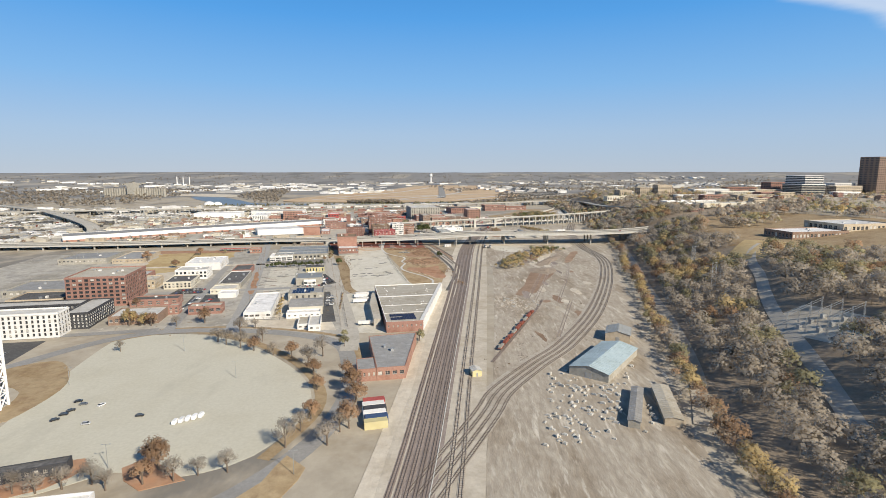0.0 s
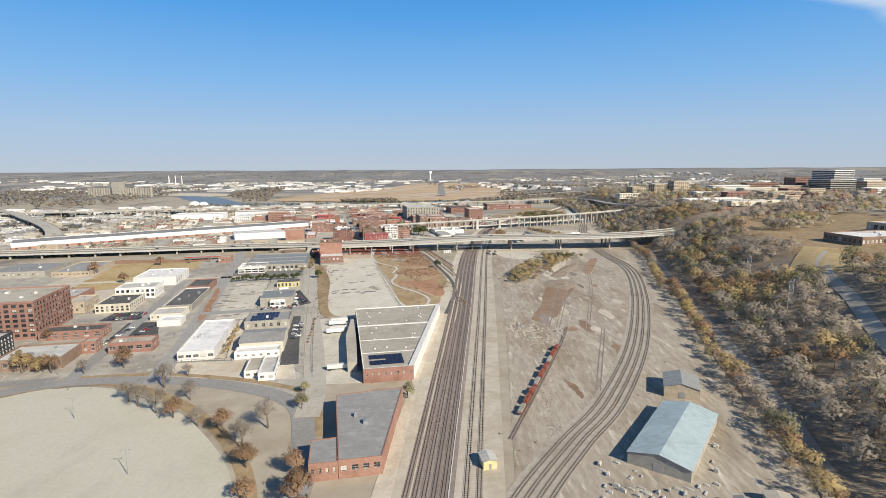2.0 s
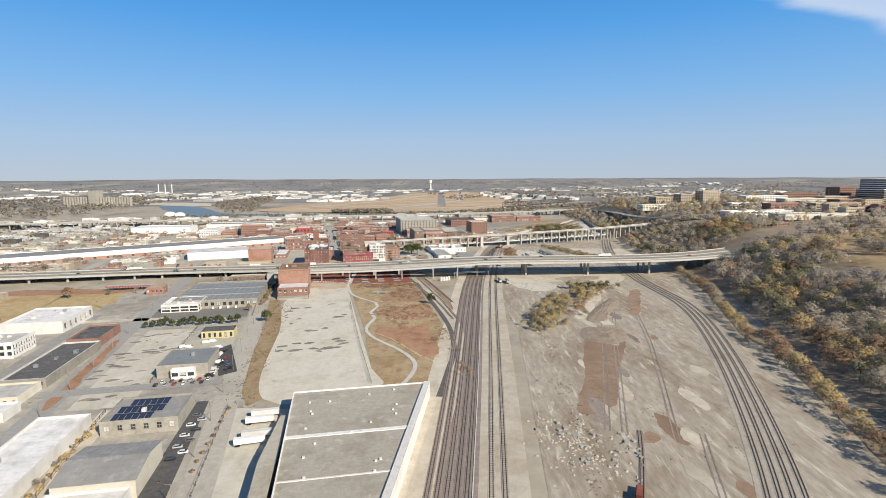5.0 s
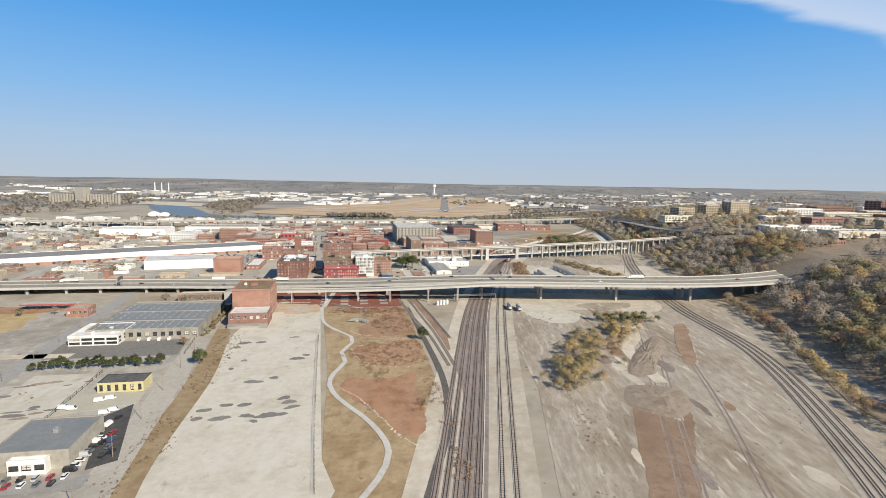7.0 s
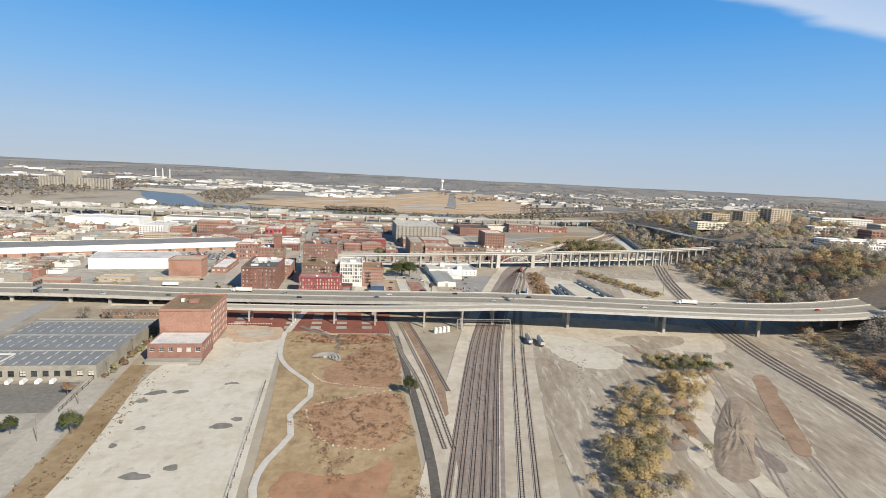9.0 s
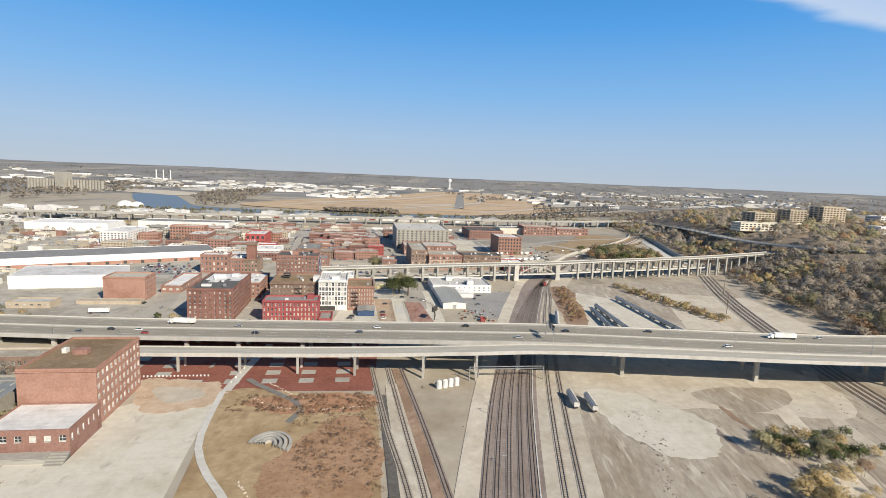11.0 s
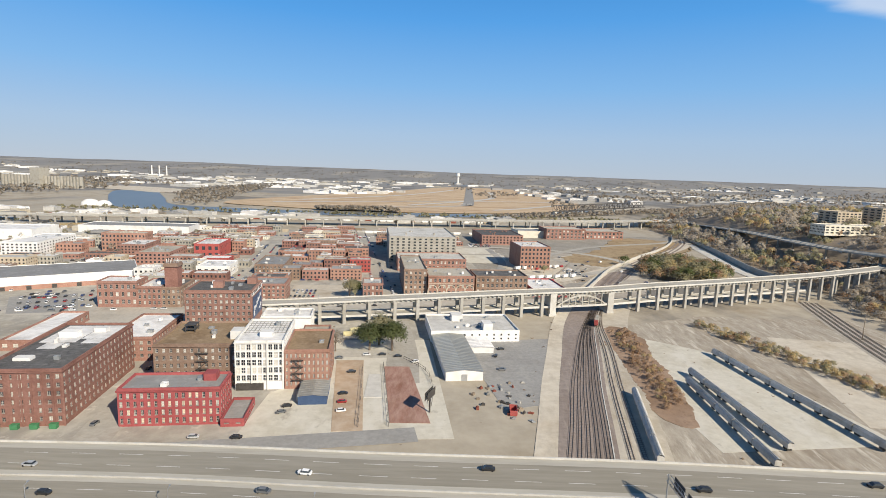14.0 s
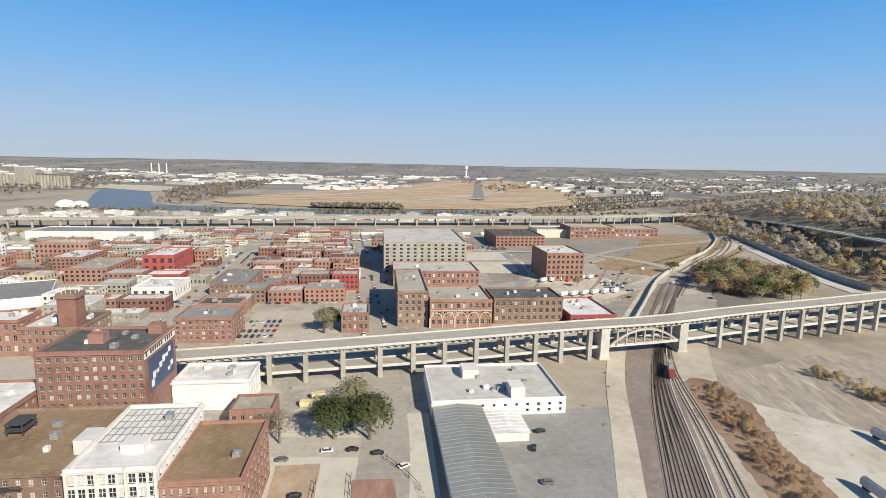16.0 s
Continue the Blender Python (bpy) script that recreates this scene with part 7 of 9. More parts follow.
for k in range(6):
    s = Shape()
    s.box(-6.8, -2.4 + k * 2.65, 15.6, 6.8, -2.25 + k * 2.65, 15.78)
    part("skylight_bar", s, roof["grey"], wb)
s = Shape()
s.box(-1.0, -6.4, 15.6, 3.0, -3.2, 17.2)
part("roof_house", s, brick["white"], wb)
for k, (u, v) in enumerate(((98, 742), (102, 744), (100.5, 747))):
    s = Shape()
    s.prism([(-2.0, -0.9), (2.0, -0.9), (2.0, 0.9), (-2.0, 0.9)], 0.35, 1.7)
    s.box(-1.9, -0.7, 0, 1.9, 0.7, 0.35)
    piece("site_cabin", s, brick["yellow"], "yellow site cabin near the viaduct", "cabin", "thing", at(u, v, 0.08, k * 9), "site cabins")
s = Shape()
ms = B("warehouse", "tall red brick warehouse with a dark roof and painted end wall", rect(37.3, 61.8, 727, 746.5), 23.0, brick["red"], roof["tar"], (W(0, 12, 9, 0.5, 0.5), W(3, 8, 9, 0.5, 0.5)), units=5)
s.box(12.27, -9.5, 20.4, 12.36, 9.5, 22.4)
part("sign_band", s, brick["white"], ms, "white painted sign band")
s = Shape()
for k in range(14):
    if k not in (1, 8, 13):
        s.box(12.36, -8.9 + k * 1.3, 20.8, 12.4, -8.1 + k * 1.3, 22.0)
part("sign_bars", s, trim_dark, ms, "dark bars of faded lettering")
s = Shape()
s.box(12.27, -7.5, 11.0, 12.34, 8.0, 19.6)
part("wall_painting", s, brick["blue"], ms, "blue painted panel with pale shapes")
s = Shape()
for k in range(9):
    y, zz = -6.5 + (k * 37 % 13), 12.0 + (k * 53 % 60) / 10
    s.prism([(12.34, y), (12.38, y), (12.38, y + 1.6), (12.34, y + 1.6)], zz, zz + 1.8 - (k % 3) * 0.4)
part("painted_shapes", s, brick["white"], ms)
for x, y in ((-2, -1), (9.2, 6.5)):
    s = Shape()
    s.box(x - 1.8, y - 1.6, 22.3, x + 1.8, y + 1.6, 24.8)
    part("roof_house", s, brick["red"], ms)
B("workshop", "low white-roofed works under the viaduct", rect(62.1, 82.5, 741.5, 754.8), 8.8, brick["white"], roof["white"], (W(1, 5, 1, 0.3),), units=4)
whall = B("works_hall", "white flat-roofed works with small windows and a roof house", rect(132.5, 170.5, 732, 758), 5.0, brick["white"], roof["pale"], (W(0, 12, 2, 0.25, 0.35, 0.6), W(1, 6, 1, 0.3)), units=9, frame=trim_dark)
gable("works_shed", "long white shed with a low grey-white roof", 133, 146, 691, 731.5, 3.3, 0.7, brick["white"], roof["metal"], True, doors=1)
s = Shape()
s.box(3.5, -11.5, 4.3, 7.5, -6, 7.4)
part("roof_house", s, brick["white"], whall)
s = Shape()
s.box(-8, 3, 4.3, -3, 9, 7.0)
part("roof_house", s, brick["white"], whall)
gable("works_shed", "low white lean-to shed", 146.3, 156, 718, 731.6, 2.4, 0.3, brick["white"], roof["white"], True, doors=0)
gable("metal_shed", "dark blue metal shed with a grey roof", 86, 94.5, 675, 688, 2.8, 0.4, brick["blue"], roof["metal"], True, doors=0)
mid_row = [(-23, -5, 788, 801, 13.0, "red", "white", 7, 3), (-5, 6, 788, 808, 10.5, "red", "white", 5, 3), (6, 15, 788, 809, 10.3, "brown", "tar", 4, 3), (42, 63, 798, 816, 10.0, "red", "grey", 9, 4), (103, 114, 807, 822, 8.7, "red", "pale", 5, 2),
           (126, 139, 814, 862, 15.6, "brown", "gravel", 5, 5), (139.5, 166, 811, 838, 12.4, "orange", "gravel", 10, 3), (168, 199, 816, 836, 11.6, "brown", "tar", 11, 3), (126, 175, 888, 918, 9.0, "red", "pale", 18, 2), (121, 173, 922, 990, 20.4, "grey", "pale", 12, 8),
           (218, 241, 898, 930, 17.6, "orange", "white", 8, 5), (216, 258, 1028, 1080, 10.0, "red", "tar", 12, 3), (201, 222, 811, 842, 5.0, "crimson", "white", 6, 1), (32, 51, 872, 908, 6.6, "brown", "grey", 8, 2), (-1, 19, 862, 884, 7.0, "white", "white", 5, 1),
           (-22, -4, 925, 957, 11.7, "scarlet", "white", 4, 2), (-76, -57, 928, 958, 10.0, "red", "white", 8, 4), (-100, -68, 957, 972, 14.4, "orange", "gravel", 12, 4), (-145, -122, 916, 965, 12.2, "white", "white", 8, 5), (-52, -30, 900, 935, 9.0, "red", "gravel", 8, 3)]
for u0, u1, v0, v1, h, wl, rf, c, r in mid_row:
    made = B("warehouse", {"white": "white painted", "scarlet": "bright red painted", "crimson": "dark red", "grey": "grey concrete"}.get(wl, wl + " brick") + " warehouse with a " + {"tar": "black tar", "pale": "pale", "white": "white", "grey": "grey", "gravel": "gravel"}[rf] + " flat roof", rect(u0, u1, v0, v1), h, brick[wl], roof[rf],
      (W(0, c, r, 0.5, 0.55), W(1, max(3, int((v1 - v0) / 3.4)), r, 0.45, 0.5)) if c * r < 80 else (W(0, c, r, 0.4, 0.5),), units=4, group="old warehouses", far=v0 > 895)
    if u0 == 139.5:
        y = -(v1 - v0) / 2
        for k in range(5):
            s, cx = Shape(), -13.25 + (k + 0.5) * 5.3
            ring = [(cx + math.cos(math.pi * i / 12), math.sin(math.pi * i / 12)) for i in range(13)]
            for (x0, z0), (x1, z1) in zip(ring, ring[1:]):
                q = [(cx + (x - cx) * r, y - 0.16, 4.4 + zz * r) for x, zz, r in ((x0, z0, 2.15), (x0, z0, 2.6), (x1, z1, 2.6), (x1, z1, 2.15))]
                s.face(q[::-1])
                s.face([q[1], (q[1][0], y, q[1][2]), (q[2][0], y, q[2][2]), q[2]])
            part("arch_trim", s.mesh("arch_trim", stone_trim, weld=True), None, made, "pale stone arch over the windows")
            s = Shape()
            s.box(cx - 2.95, y - 0.2, 0.2, cx - 2.35, y - 0.01, 4.4)
            part("pilaster", s, stone_trim, made)
        s = Shape()
        s.box(-13.2, y - 0.22, 7.5, 13.2, y - 0.01, 7.9, 0, True)
        part("string_course", s, stone_trim, made)
tw = thing("brick_tower", at(10.5, 792), "square brick tower with a dark bracketed cap and aerials", "tower")
s = Shape()
s.box(-3.0, -3.0, 0, 3.0, 3.0, 20)
for zz in (12.5, 15.5):
    for x in (-1.6, 0, 1.6):
        s.box(x - 0.45, -3.08, zz, x + 0.45, -2.98, zz + 2.0)
part("shaft", s, brick["dark"], tw)
s = Shape()
s.box(-3.5, -3.5, 20, 3.5, 3.5, 21.2)
s.box(-3.2, -3.2, 21.2, 3.2, 3.2, 21.8)
part("cap", s, brick["brown"], tw)
for k in range(12):
    s = Shape()
    a = k * math.pi / 6
    s.tube((2.8 * math.cos(a), 2.8 * math.sin(a), 21.8), (2.8 * math.cos(a), 2.8 * math.sin(a), 23.4), 0.12, 0.1, 5)
    part("aerial", s, trim_white, tw)
B("freight_hall", "very long white freight hall with a grey roof", [(-330, 704), (-28, 846), (-44, 880), (-346, 738)], 7.3, brick["white"], roof["grey"], (), parapet=0.3)
s = Shape()
d = Vector((302, 142)).normalized()
n = Vector((d.y, -d.x))
c = [Vector((-330, 704)) + n * 0.05, Vector((-28, 846)) + n * 0.05]
s.face([(c[0].x, c[0].y, 0), (c[1].x, c[1].y, 0), (c[1].x, c[1].y, 2.6), (c[0].x, c[0].y, 2.6)])
for k in range(30):
    p = c[0].lerp(c[1], (k + 0.3) / 30) + n * 0.05
    q = p + d * 2.2
    s.face([(p.x, p.y, 0), (q.x, q.y, 0), (q.x, q.y, 2.2), (p.x, p.y, 2.2)], 1)
piece("hall_base", s, (brick["orange"], trim_dark), "orange brick base with dark dock doors", "wall", "structure", G)

# ---- the low town, farther works and the far bank ----
def clear(u, v):
    if -125 < u < 110 and v < 826 or u > 110 and v < 990 or u > 190:
        return False
    return not (-345 < u < -25 and 690 + (u + 330) * 0.47 < v < 770 + (u + 330) * 0.47)


rnd = random.Random(21)
taken = [(p[0], p[1], p[2], p[3]) for p in mid_row] + [(-260, -180, 1010, 1050), (-170, -70, 1062, 1095), (62, 104, 796, 842)]


def free(u, w, v, d, gap, roads):
    if any(a - gap < u + w and u < b + gap and c - gap < v + d and v < e + gap for a, b, c, e in taken):
        return False
    return not any(u - 4 < rd - (v - 640) * 0.05 < u + w + 4 for rd in roads)


v = 828.0
while v < 1118:
    u = -132 + rnd.uniform(0, 4)
    while u < 196:
        w, d = rnd.uniform(8, 20), rnd.uniform(9, 13)
        h = rnd.choice((3.4, 4, 4.5, 5.5, 6.5, 7.5, 9)) * (1.0 if v < 1000 else 0.8)
        if clear(u + w / 2, v + d / 2) and rnd.random() < 0.96 and free(u, w, v, d, 0.8, (41, 125, -78)):
            wl = rnd.choice(("red", "red", "brown", "tan", "orange", "grey", "white", "cream", "orange", "dark", "scarlet" if rnd.random() < 0.4 else "red"))
            rf = rnd.choice(("white", "white", "pale", "white", "pale", "grey", "tar"))
            rows = max(1, int(h / 2.5))
            B("warehouse", wl + (" brick" if wl in ("red", "brown", "dark", "orange") else " painted" if wl == "scarlet" else " walled") + " town building with a " + rf + " flat roof", rect(u, u + w, v, v + d), h, brick[wl], roof[rf], (W(0, max(3, int(w / 2.2)), rows, 0.45, 0.5, 0.5), W(1, max(3, int(d / 2.4)), rows, 0.4, 0.5, 0.5)), units=0, group="old town", parapet=0.4, far=v > 835)
        u += w + rnd.uniform(0.4, 2.2)
    v += 13.2
count, low = 0, {k: Shape() for k in ("white", "pale", "grey", "gravel", "tar")}
v = 640.0
while v < 1125:
    u = -700 + rnd.uniform(0, 8)
    while u < -128:
        w, d, h = rnd.uniform(8, 24), rnd.uniform(6, 11), rnd.choice((2.6, 3, 3.3, 3.8, 4.6))
        if clear(u + w / 2, v + d / 2) and rnd.random() < 0.8 and free(u, w, v, d, 2, (-180, -260, -340, -430)) and v > 676 and not (u < -250 and v < 700):
            rf = rnd.choice(("white", "pale", "pale", "gravel", "grey", "tar", "gravel"))
            wl = rnd.choice(("white", "tan", "grey", "cream", "red", "brown"))
            if count < 130 and u > -330:
                B("works", wl + " low works with a " + rf + " flat roof", rect(u, u + w, v, v + d), h, brick[wl], roof[rf], (), units=rnd.randrange(3), group="low works", parapet=0.4)
                count += 1
            else:
                s = low[rf]
                s.prism(rect(u, u + w, v, v + d), -0.5, h)
                s.prism(rect(u + 0.3, u + w - 0.3, v + 0.3, v + d - 0.3), h, h + 0.15)
                s.prism(rect(u + w * 0.4, u + w * 0.55, v + d * 0.4, v + d * 0.6), h, h + 1.0)
        u += w + rnd.uniform(0.6, 4)
    v += 12.2
for rf, s in low.items():
    piece("low_works", s, roof[rf], "low works and sheds with " + rf + " roofs in rows", "far works", "stuff", G)


def boxes(name, label, count, place, seed, mats=("white", "pale", "grey"), size=(14, 60), height=(4, 9), mat_walls="white"):
    """Far works that nobody could count."""
    rnd = random.Random(seed)
    for rf in mats:
        s = Shape()
        for _ in range(count // len(mats)):
            p = place(rnd)
            if p is None:
                continue
            u, v = p
            w, d, h = rnd.uniform(*size), rnd.uniform(size[0] * 0.6, size[1] * 0.55), rnd.uniform(*height)
            zz = land(u, v)
            a = radians(rnd.choice((0, 0, 12, -20, 35)))
            c, sn = math.cos(a), math.sin(a)
            pts = [(u + x * c - y * sn, v + x * sn + y * c) for x, y in ((-w / 2, -d / 2), (w / 2, -d / 2), (w / 2, d / 2), (-w / 2, d / 2))]
            s.prism(pts, zz - 3, zz + h)
            s.prism([(u + (q[0] - u) * 0.3, v + (q[1] - v) * 0.3) for q in pts], zz + h, zz + h + 1)
        piece(name, s, roof[rf], label, "far works", "stuff", G)


def far_left(r):
    u, v = r.uniform(-1500, -300), r.uniform(800, 1330)
    return (u, v) if v < 1280 + (u + 300) * 0.02 and (u < -640 or v > 1125) else None


def strip_before_river(r):
    return r.uniform(-330, 640), r.uniform(1225, 1300)


def far_bank(r):
    u, v = r.uniform(-1900, 2300), r.uniform(1700, 3250)
    if -230 + (v - 1540) * 0.5 < u < 780 and v < 2950 or u > -480 and v < 2050 or u > 640 and v < 1500 + (u - 640) * 0.55 or u < -420 and v < 2150:
        return None
    return (u, v) if noise.noise((u * 0.0035, v * 0.0035, 12.5)) > -0.12 else None


boxes("far_works", "low works and sheds beyond the rails", 700, far_left, 3, ("white", "pale", "grey", "gravel"), (10, 42), (3, 7))
boxes("far_works", "sheds along the river bank", 60, strip_before_river, 4, ("white", "pale", "grey"), (10, 36), (3, 6))
boxes("far_works", "pale warehouses across the river", 1500, far_bank, 5, ("pale", "gravel", "grey", "white", "gravel"), (10, 40), (2.5, 5))
boxes("far_works", "long white sheds round the airfield", 330, lambda r: (lambda p: p if p is None or p[1] < 3100 else None)(far_bank(r)), 15, ("white", "pale"), (26, 90), (4, 7))
boxes("airport_building", "white terminal sheds beside the airfield", 26, lambda r: (r.uniform(-60, 200), r.uniform(1900, 2150)), 6, ("white", "pale"), (14, 40), (5, 9))
boxes("airport_building", "hangars beside the runway", 40, lambda r: (r.uniform(600, 820), r.uniform(1800, 2700)), 7, ("white", "grey"), (20, 55), (5, 10))
B("works_hall", "long white riverside shed", rect(-260, -180, 1010, 1050), 9, brick["white"], roof["white"], (), group="riverside sheds")
B("works_hall", "long white riverside shed", rect(-170, -70, 1062, 1095), 8, brick["white"], roof["grey"], (), group="riverside sheds")
B("works_hall", "long pale riverside shed", rect(270, 340, 1090, 1120), 8, brick["cream"], roof["grey"], (), group="riverside sheds")
B("warehouse", "red brick works with a white tank", rect(300, 345, 1080, 1110), 12, brick["red"], roof["gravel"], (W(0, 10, 3),), group="riverside sheds")
B("warehouse", "low red brick works", rect(350, 395, 1090, 1125), 9, brick["red"], roof["gravel"], (W(0, 10, 2),), group="riverside sheds")
for u, v, r in ((-322, 1398, 13), (-302, 1396, 11)):
    s = Shape()
    n = 20
    for i in range(6):
        a, b = i * math.pi / 12, (i + 1) * math.pi / 12
        for k in range(n):
            t0, t1 = k * 2 * math.pi / n, (k + 1) * 2 * math.pi / n
            s.face([(r * math.cos(x) * math.cos(y), r * math.cos(x) * math.sin(y), r * 0.7 * math.sin(x)) for x, y in ((a, t0), (a, t1), (b, t1), (b, t0))])
    piece("storage_dome", s, brick["white"], "white storage dome by the river", "dome", "thing", at(u, v), "domes")
el = thing("grain_elevator", at(-660, 1872, 0, -14), "pale grain elevator with a tall head house and rows of silos", "elevator")
s = Shape()
s.box(-12, -14, 0, 12, 14, 45)
part("head_house", s, brick["grey"], el)
for k in range(22):
    s = Shape()
    x = -95 + k * 8.4 if k < 10 else 16 + (k - 10) * 8.0
    s.tube((x, 0, -1), (x, 0, 27), 4.4, 4.4, 12)
    part("silo", s, brick["grey"], el)
wt = thing("water_tower", at(560, 3300, land(560, 3300)), "slender white water tower", "tower")
s = Shape()
s.tube((0, 0, -2), (0, 0, 34), 6, 5, 12)
part("stem", s, brick["white"], wt)
s = Shape()
s.tube((0, 0, 34), (0, 0, 50), 11, 9, 14)
part("tank", s, brick["white"], wt)
for k in range(3):
    s = Shape()
    s.tube((0, 0, -2), (0, 0, 44), 3, 2.2, 10)
    piece("chimney", s, brick["white"], "white power station chimney", "chimney", "thing", at(-830 + k * 30, 2950, land(-830, 2950)), "chimneys")

# rail bridge over the river
root = thing("truss_bridge", G, "dark steel truss railway bridge on pale piers", "bridge", "", "structure")
for i in range(8):
    u, v = 420 + i * 34, 1390 + i * 26
    s = Shape()
    q, w = Vector((34, 26, 0)), Vector((-3, 4, 0))
    for sg in (-1, 1):
        o = Vector((u, v, 0)) + w * sg
        s.tube(o + Vector((0, 0, 9)), o + q + Vector((0, 0, 9)), 0.8, 0.8, 4)
        s.tube(o + Vector((0, 0, 19)), o + q + Vector((0, 0, 19)), 0.6, 0.6, 4)
        for k in range(4):
            a, b = o + q * (k / 4), o + q * ((k + 1) / 4)
            s.tube(a + Vector((0, 0, 9)), a + Vector((0, 0, 19)), 0.4, 0.4, 4)
            s.tube(a + Vector((0, 0, 9 if k % 2 else 19)), b + Vector((0, 0, 19 if k % 2 else 9)), 0.4, 0.4, 4)
    part("truss_span", s, trim_dark, root)
    s = Shape()
    s.box(u - 2, v - 4, -1, u + 2, v + 4, 8.6)
    part("pier", s, pale_concrete, root)

# ---- the bluff and its town ----
for u, v, w, d, h, wl, rf, c, r in ((545, 965, 26, 22, 19, "tan", "gravel", 6, 7), (585, 958, 22, 20, 22, "tan", "gravel", 5, 8), (615, 944, 30, 20, 25, "tan", "gravel", 7, 9), (500, 930, 110, 16, 9, "cream", "pale", 22, 3), (500, 742, 95, 18, 8, "white", "white", 20, 3), (515, 676, 100, 24, 6, "cream", "pale", 0, 0),
                                    (610, 800, 60, 16, 8, "red", "gravel", 12, 2), (640, 760, 70, 18, 8, "tan", "pale", 14, 3), (720, 800, 60, 20, 10, "red", "gravel", 12, 3), (845, 915, 40, 26, 24, "red", "tar", 8, 7), (930, 850, 60, 24, 18, "tan", "pale", 14, 5), (980, 900, 50, 24, 22, "white", "white", 12, 6), (1043, 867, 44, 40, 74, "brown", "tar", 9, 16),
                                    (690, 860, 70, 18, 9, "cream", "white", 14, 3), (780, 880, 60, 18, 11, "tan", "white", 12, 3), (700, 950, 80, 20, 10, "white", "white", 16, 3), (800, 980, 70, 20, 12, "red", "gravel", 14, 3), (880, 800, 50, 18, 9, "white", "white", 10, 2), (600, 860, 60, 14, 8, "white", "pale", 12, 2), (650, 1010, 60, 20, 10, "tan", "white", 12, 3)):
    B("office_block" if h > 20 else "town_building", {"white": "white", "red": "red brick", "tan": "tan", "cream": "cream", "brown": "brown"}[wl] + " building on the bluff", rect(u, u + w, v, v + d), h, brick[wl], roof[rf], (W(0, c, r, 0.6, 0.5), W(3, max(3, c // 2), r, 0.6, 0.5)) if c else (), z=land(u + w / 2, v + d / 2) - 0.5, group="town on the bluff", units=2, far=True)
gt = thing("glass_tower", at(868, 862, land(868, 862) - 1), "stepped blue glass office tower with white bands", "tower")
for k in range(12):
    s = Shape()
    e = 26 if k < 7 else 20
    s.box(-e, -22, k * 3.2, e, 22, k * 3.2 + 2.0)
    part("glass_band", s, glass, gt)
    s = Shape()
    s.box(-e - 0.5, -22.5, k * 3.2 + 2.0, e + 0.5, 22.5, k * 3.2 + 3.2)
    part("spandrel", s, brick["white"] if k > 5 else brick["grey"], gt)
B("school", "low brick school with pale flat roofs", rect(368, 424, 372, 402), 7, brick["brown"], roof["white"], (W(0, 16, 1, 0.6, 0.5), W(3, 8, 1, 0.6)), z=land(368, 372) - 0.5, units=4)
B("school", "low tan school wing with pale flat roof", rect(427, 480, 380, 420), 8, brick["tan"], roof["white"], (W(0, 12, 1, 0.6, 0.5), W(3, 8, 1, 0.6)), z=land(427, 380) - 0.5, units=3)
s = Shape()
for k in range(30):
    for j in range(36):
        v0 = 292 + j * 8
        u0 = 290 + k * 8
        if not 88 < u0 - bluff_edge(v0) < 290:
            continue
        q = [(u0, v0), (u0 + 8, v0), (u0 + 8, v0 + 8), (u0, v0 + 8)]
        s.face([(a, b, land(a, b) + 0.3) for a, b in q])
piece("park_grass", s, dry_grass, "dry tan park grass on the bluff", "grass", "structure", G)

s = Shape()
for j in range(106):
    for k in range(34):
        v0 = 40 + j * 12
        u0 = bluff_edge(v0) + 2 + k * 10
        if 88 < k * 10 < 290 and 292 < v0 < 570:
            continue
        u1 = bluff_edge(v0 + 12) + 2 + k * 10
        q = [(u0, v0), (u0 + 10, v0), (u1 + 10, v0 + 12), (u1, v0 + 12)]
        s.face([(a, b, land(a, b) + 0.22) for a, b in q])
piece("leaf_litter", s, leaf_litter, "brown leaf litter under the woods of the bluff", "ground", "structure", G)

# a small substation by the road
root = thing("substation", at(208, 190, land(208, 190)), "open steel substation frames on a gravel yard", "substation")
for x in (-9, -3, 3, 9):
    for y in (-10, 0, 10):
        zb = land(208 + x, 190 + y) - land(208, 190)
        s = Shape()
        for a in (-0.25, 0.25):
            for b in (-0.25, 0.25):
                s.tube((x + a, y + b, zb - 0.5), (x + a * 0.6, y + b * 0.6, zb + 8), 0.07, 0.05, 4)
        for k in range(6):
            s.tube((x - 0.25, y, zb + k * 1.3), (x + 0.25, y, zb + k * 1.3 + 1.2), 0.04, 0.04, 4)
        part("mast", s, steel, root)
for y in (-10, 0, 10):
    s = Shape()
    for zz in (6.6, 7.6):
        s.tube((-9, y, land(199, 190 + y) - land(208, 190) + zz), (9, y, land(217, 190 + y) - land(208, 190) + zz), 0.09, 0.09, 4)
    part("beam", s, steel, root)
for k in range(6):
    s = Shape()
    x, y = -7 + (k % 3) * 6, -5 + (k // 3) * 10
    zb = land(208 + x, 190 + y) - land(208, 190)
    s.box(x - 1.1, y - 0.8, zb - 0.5, x + 1.1, y + 0.8, zb + 1.9)
    for a in (-0.6, 0, 0.6):
        s.tube((x + a, y, zb + 1.9), (x + a, y, zb + 2.9), 0.13, 0.08, 6)
    part("transformer", s, steel, root)


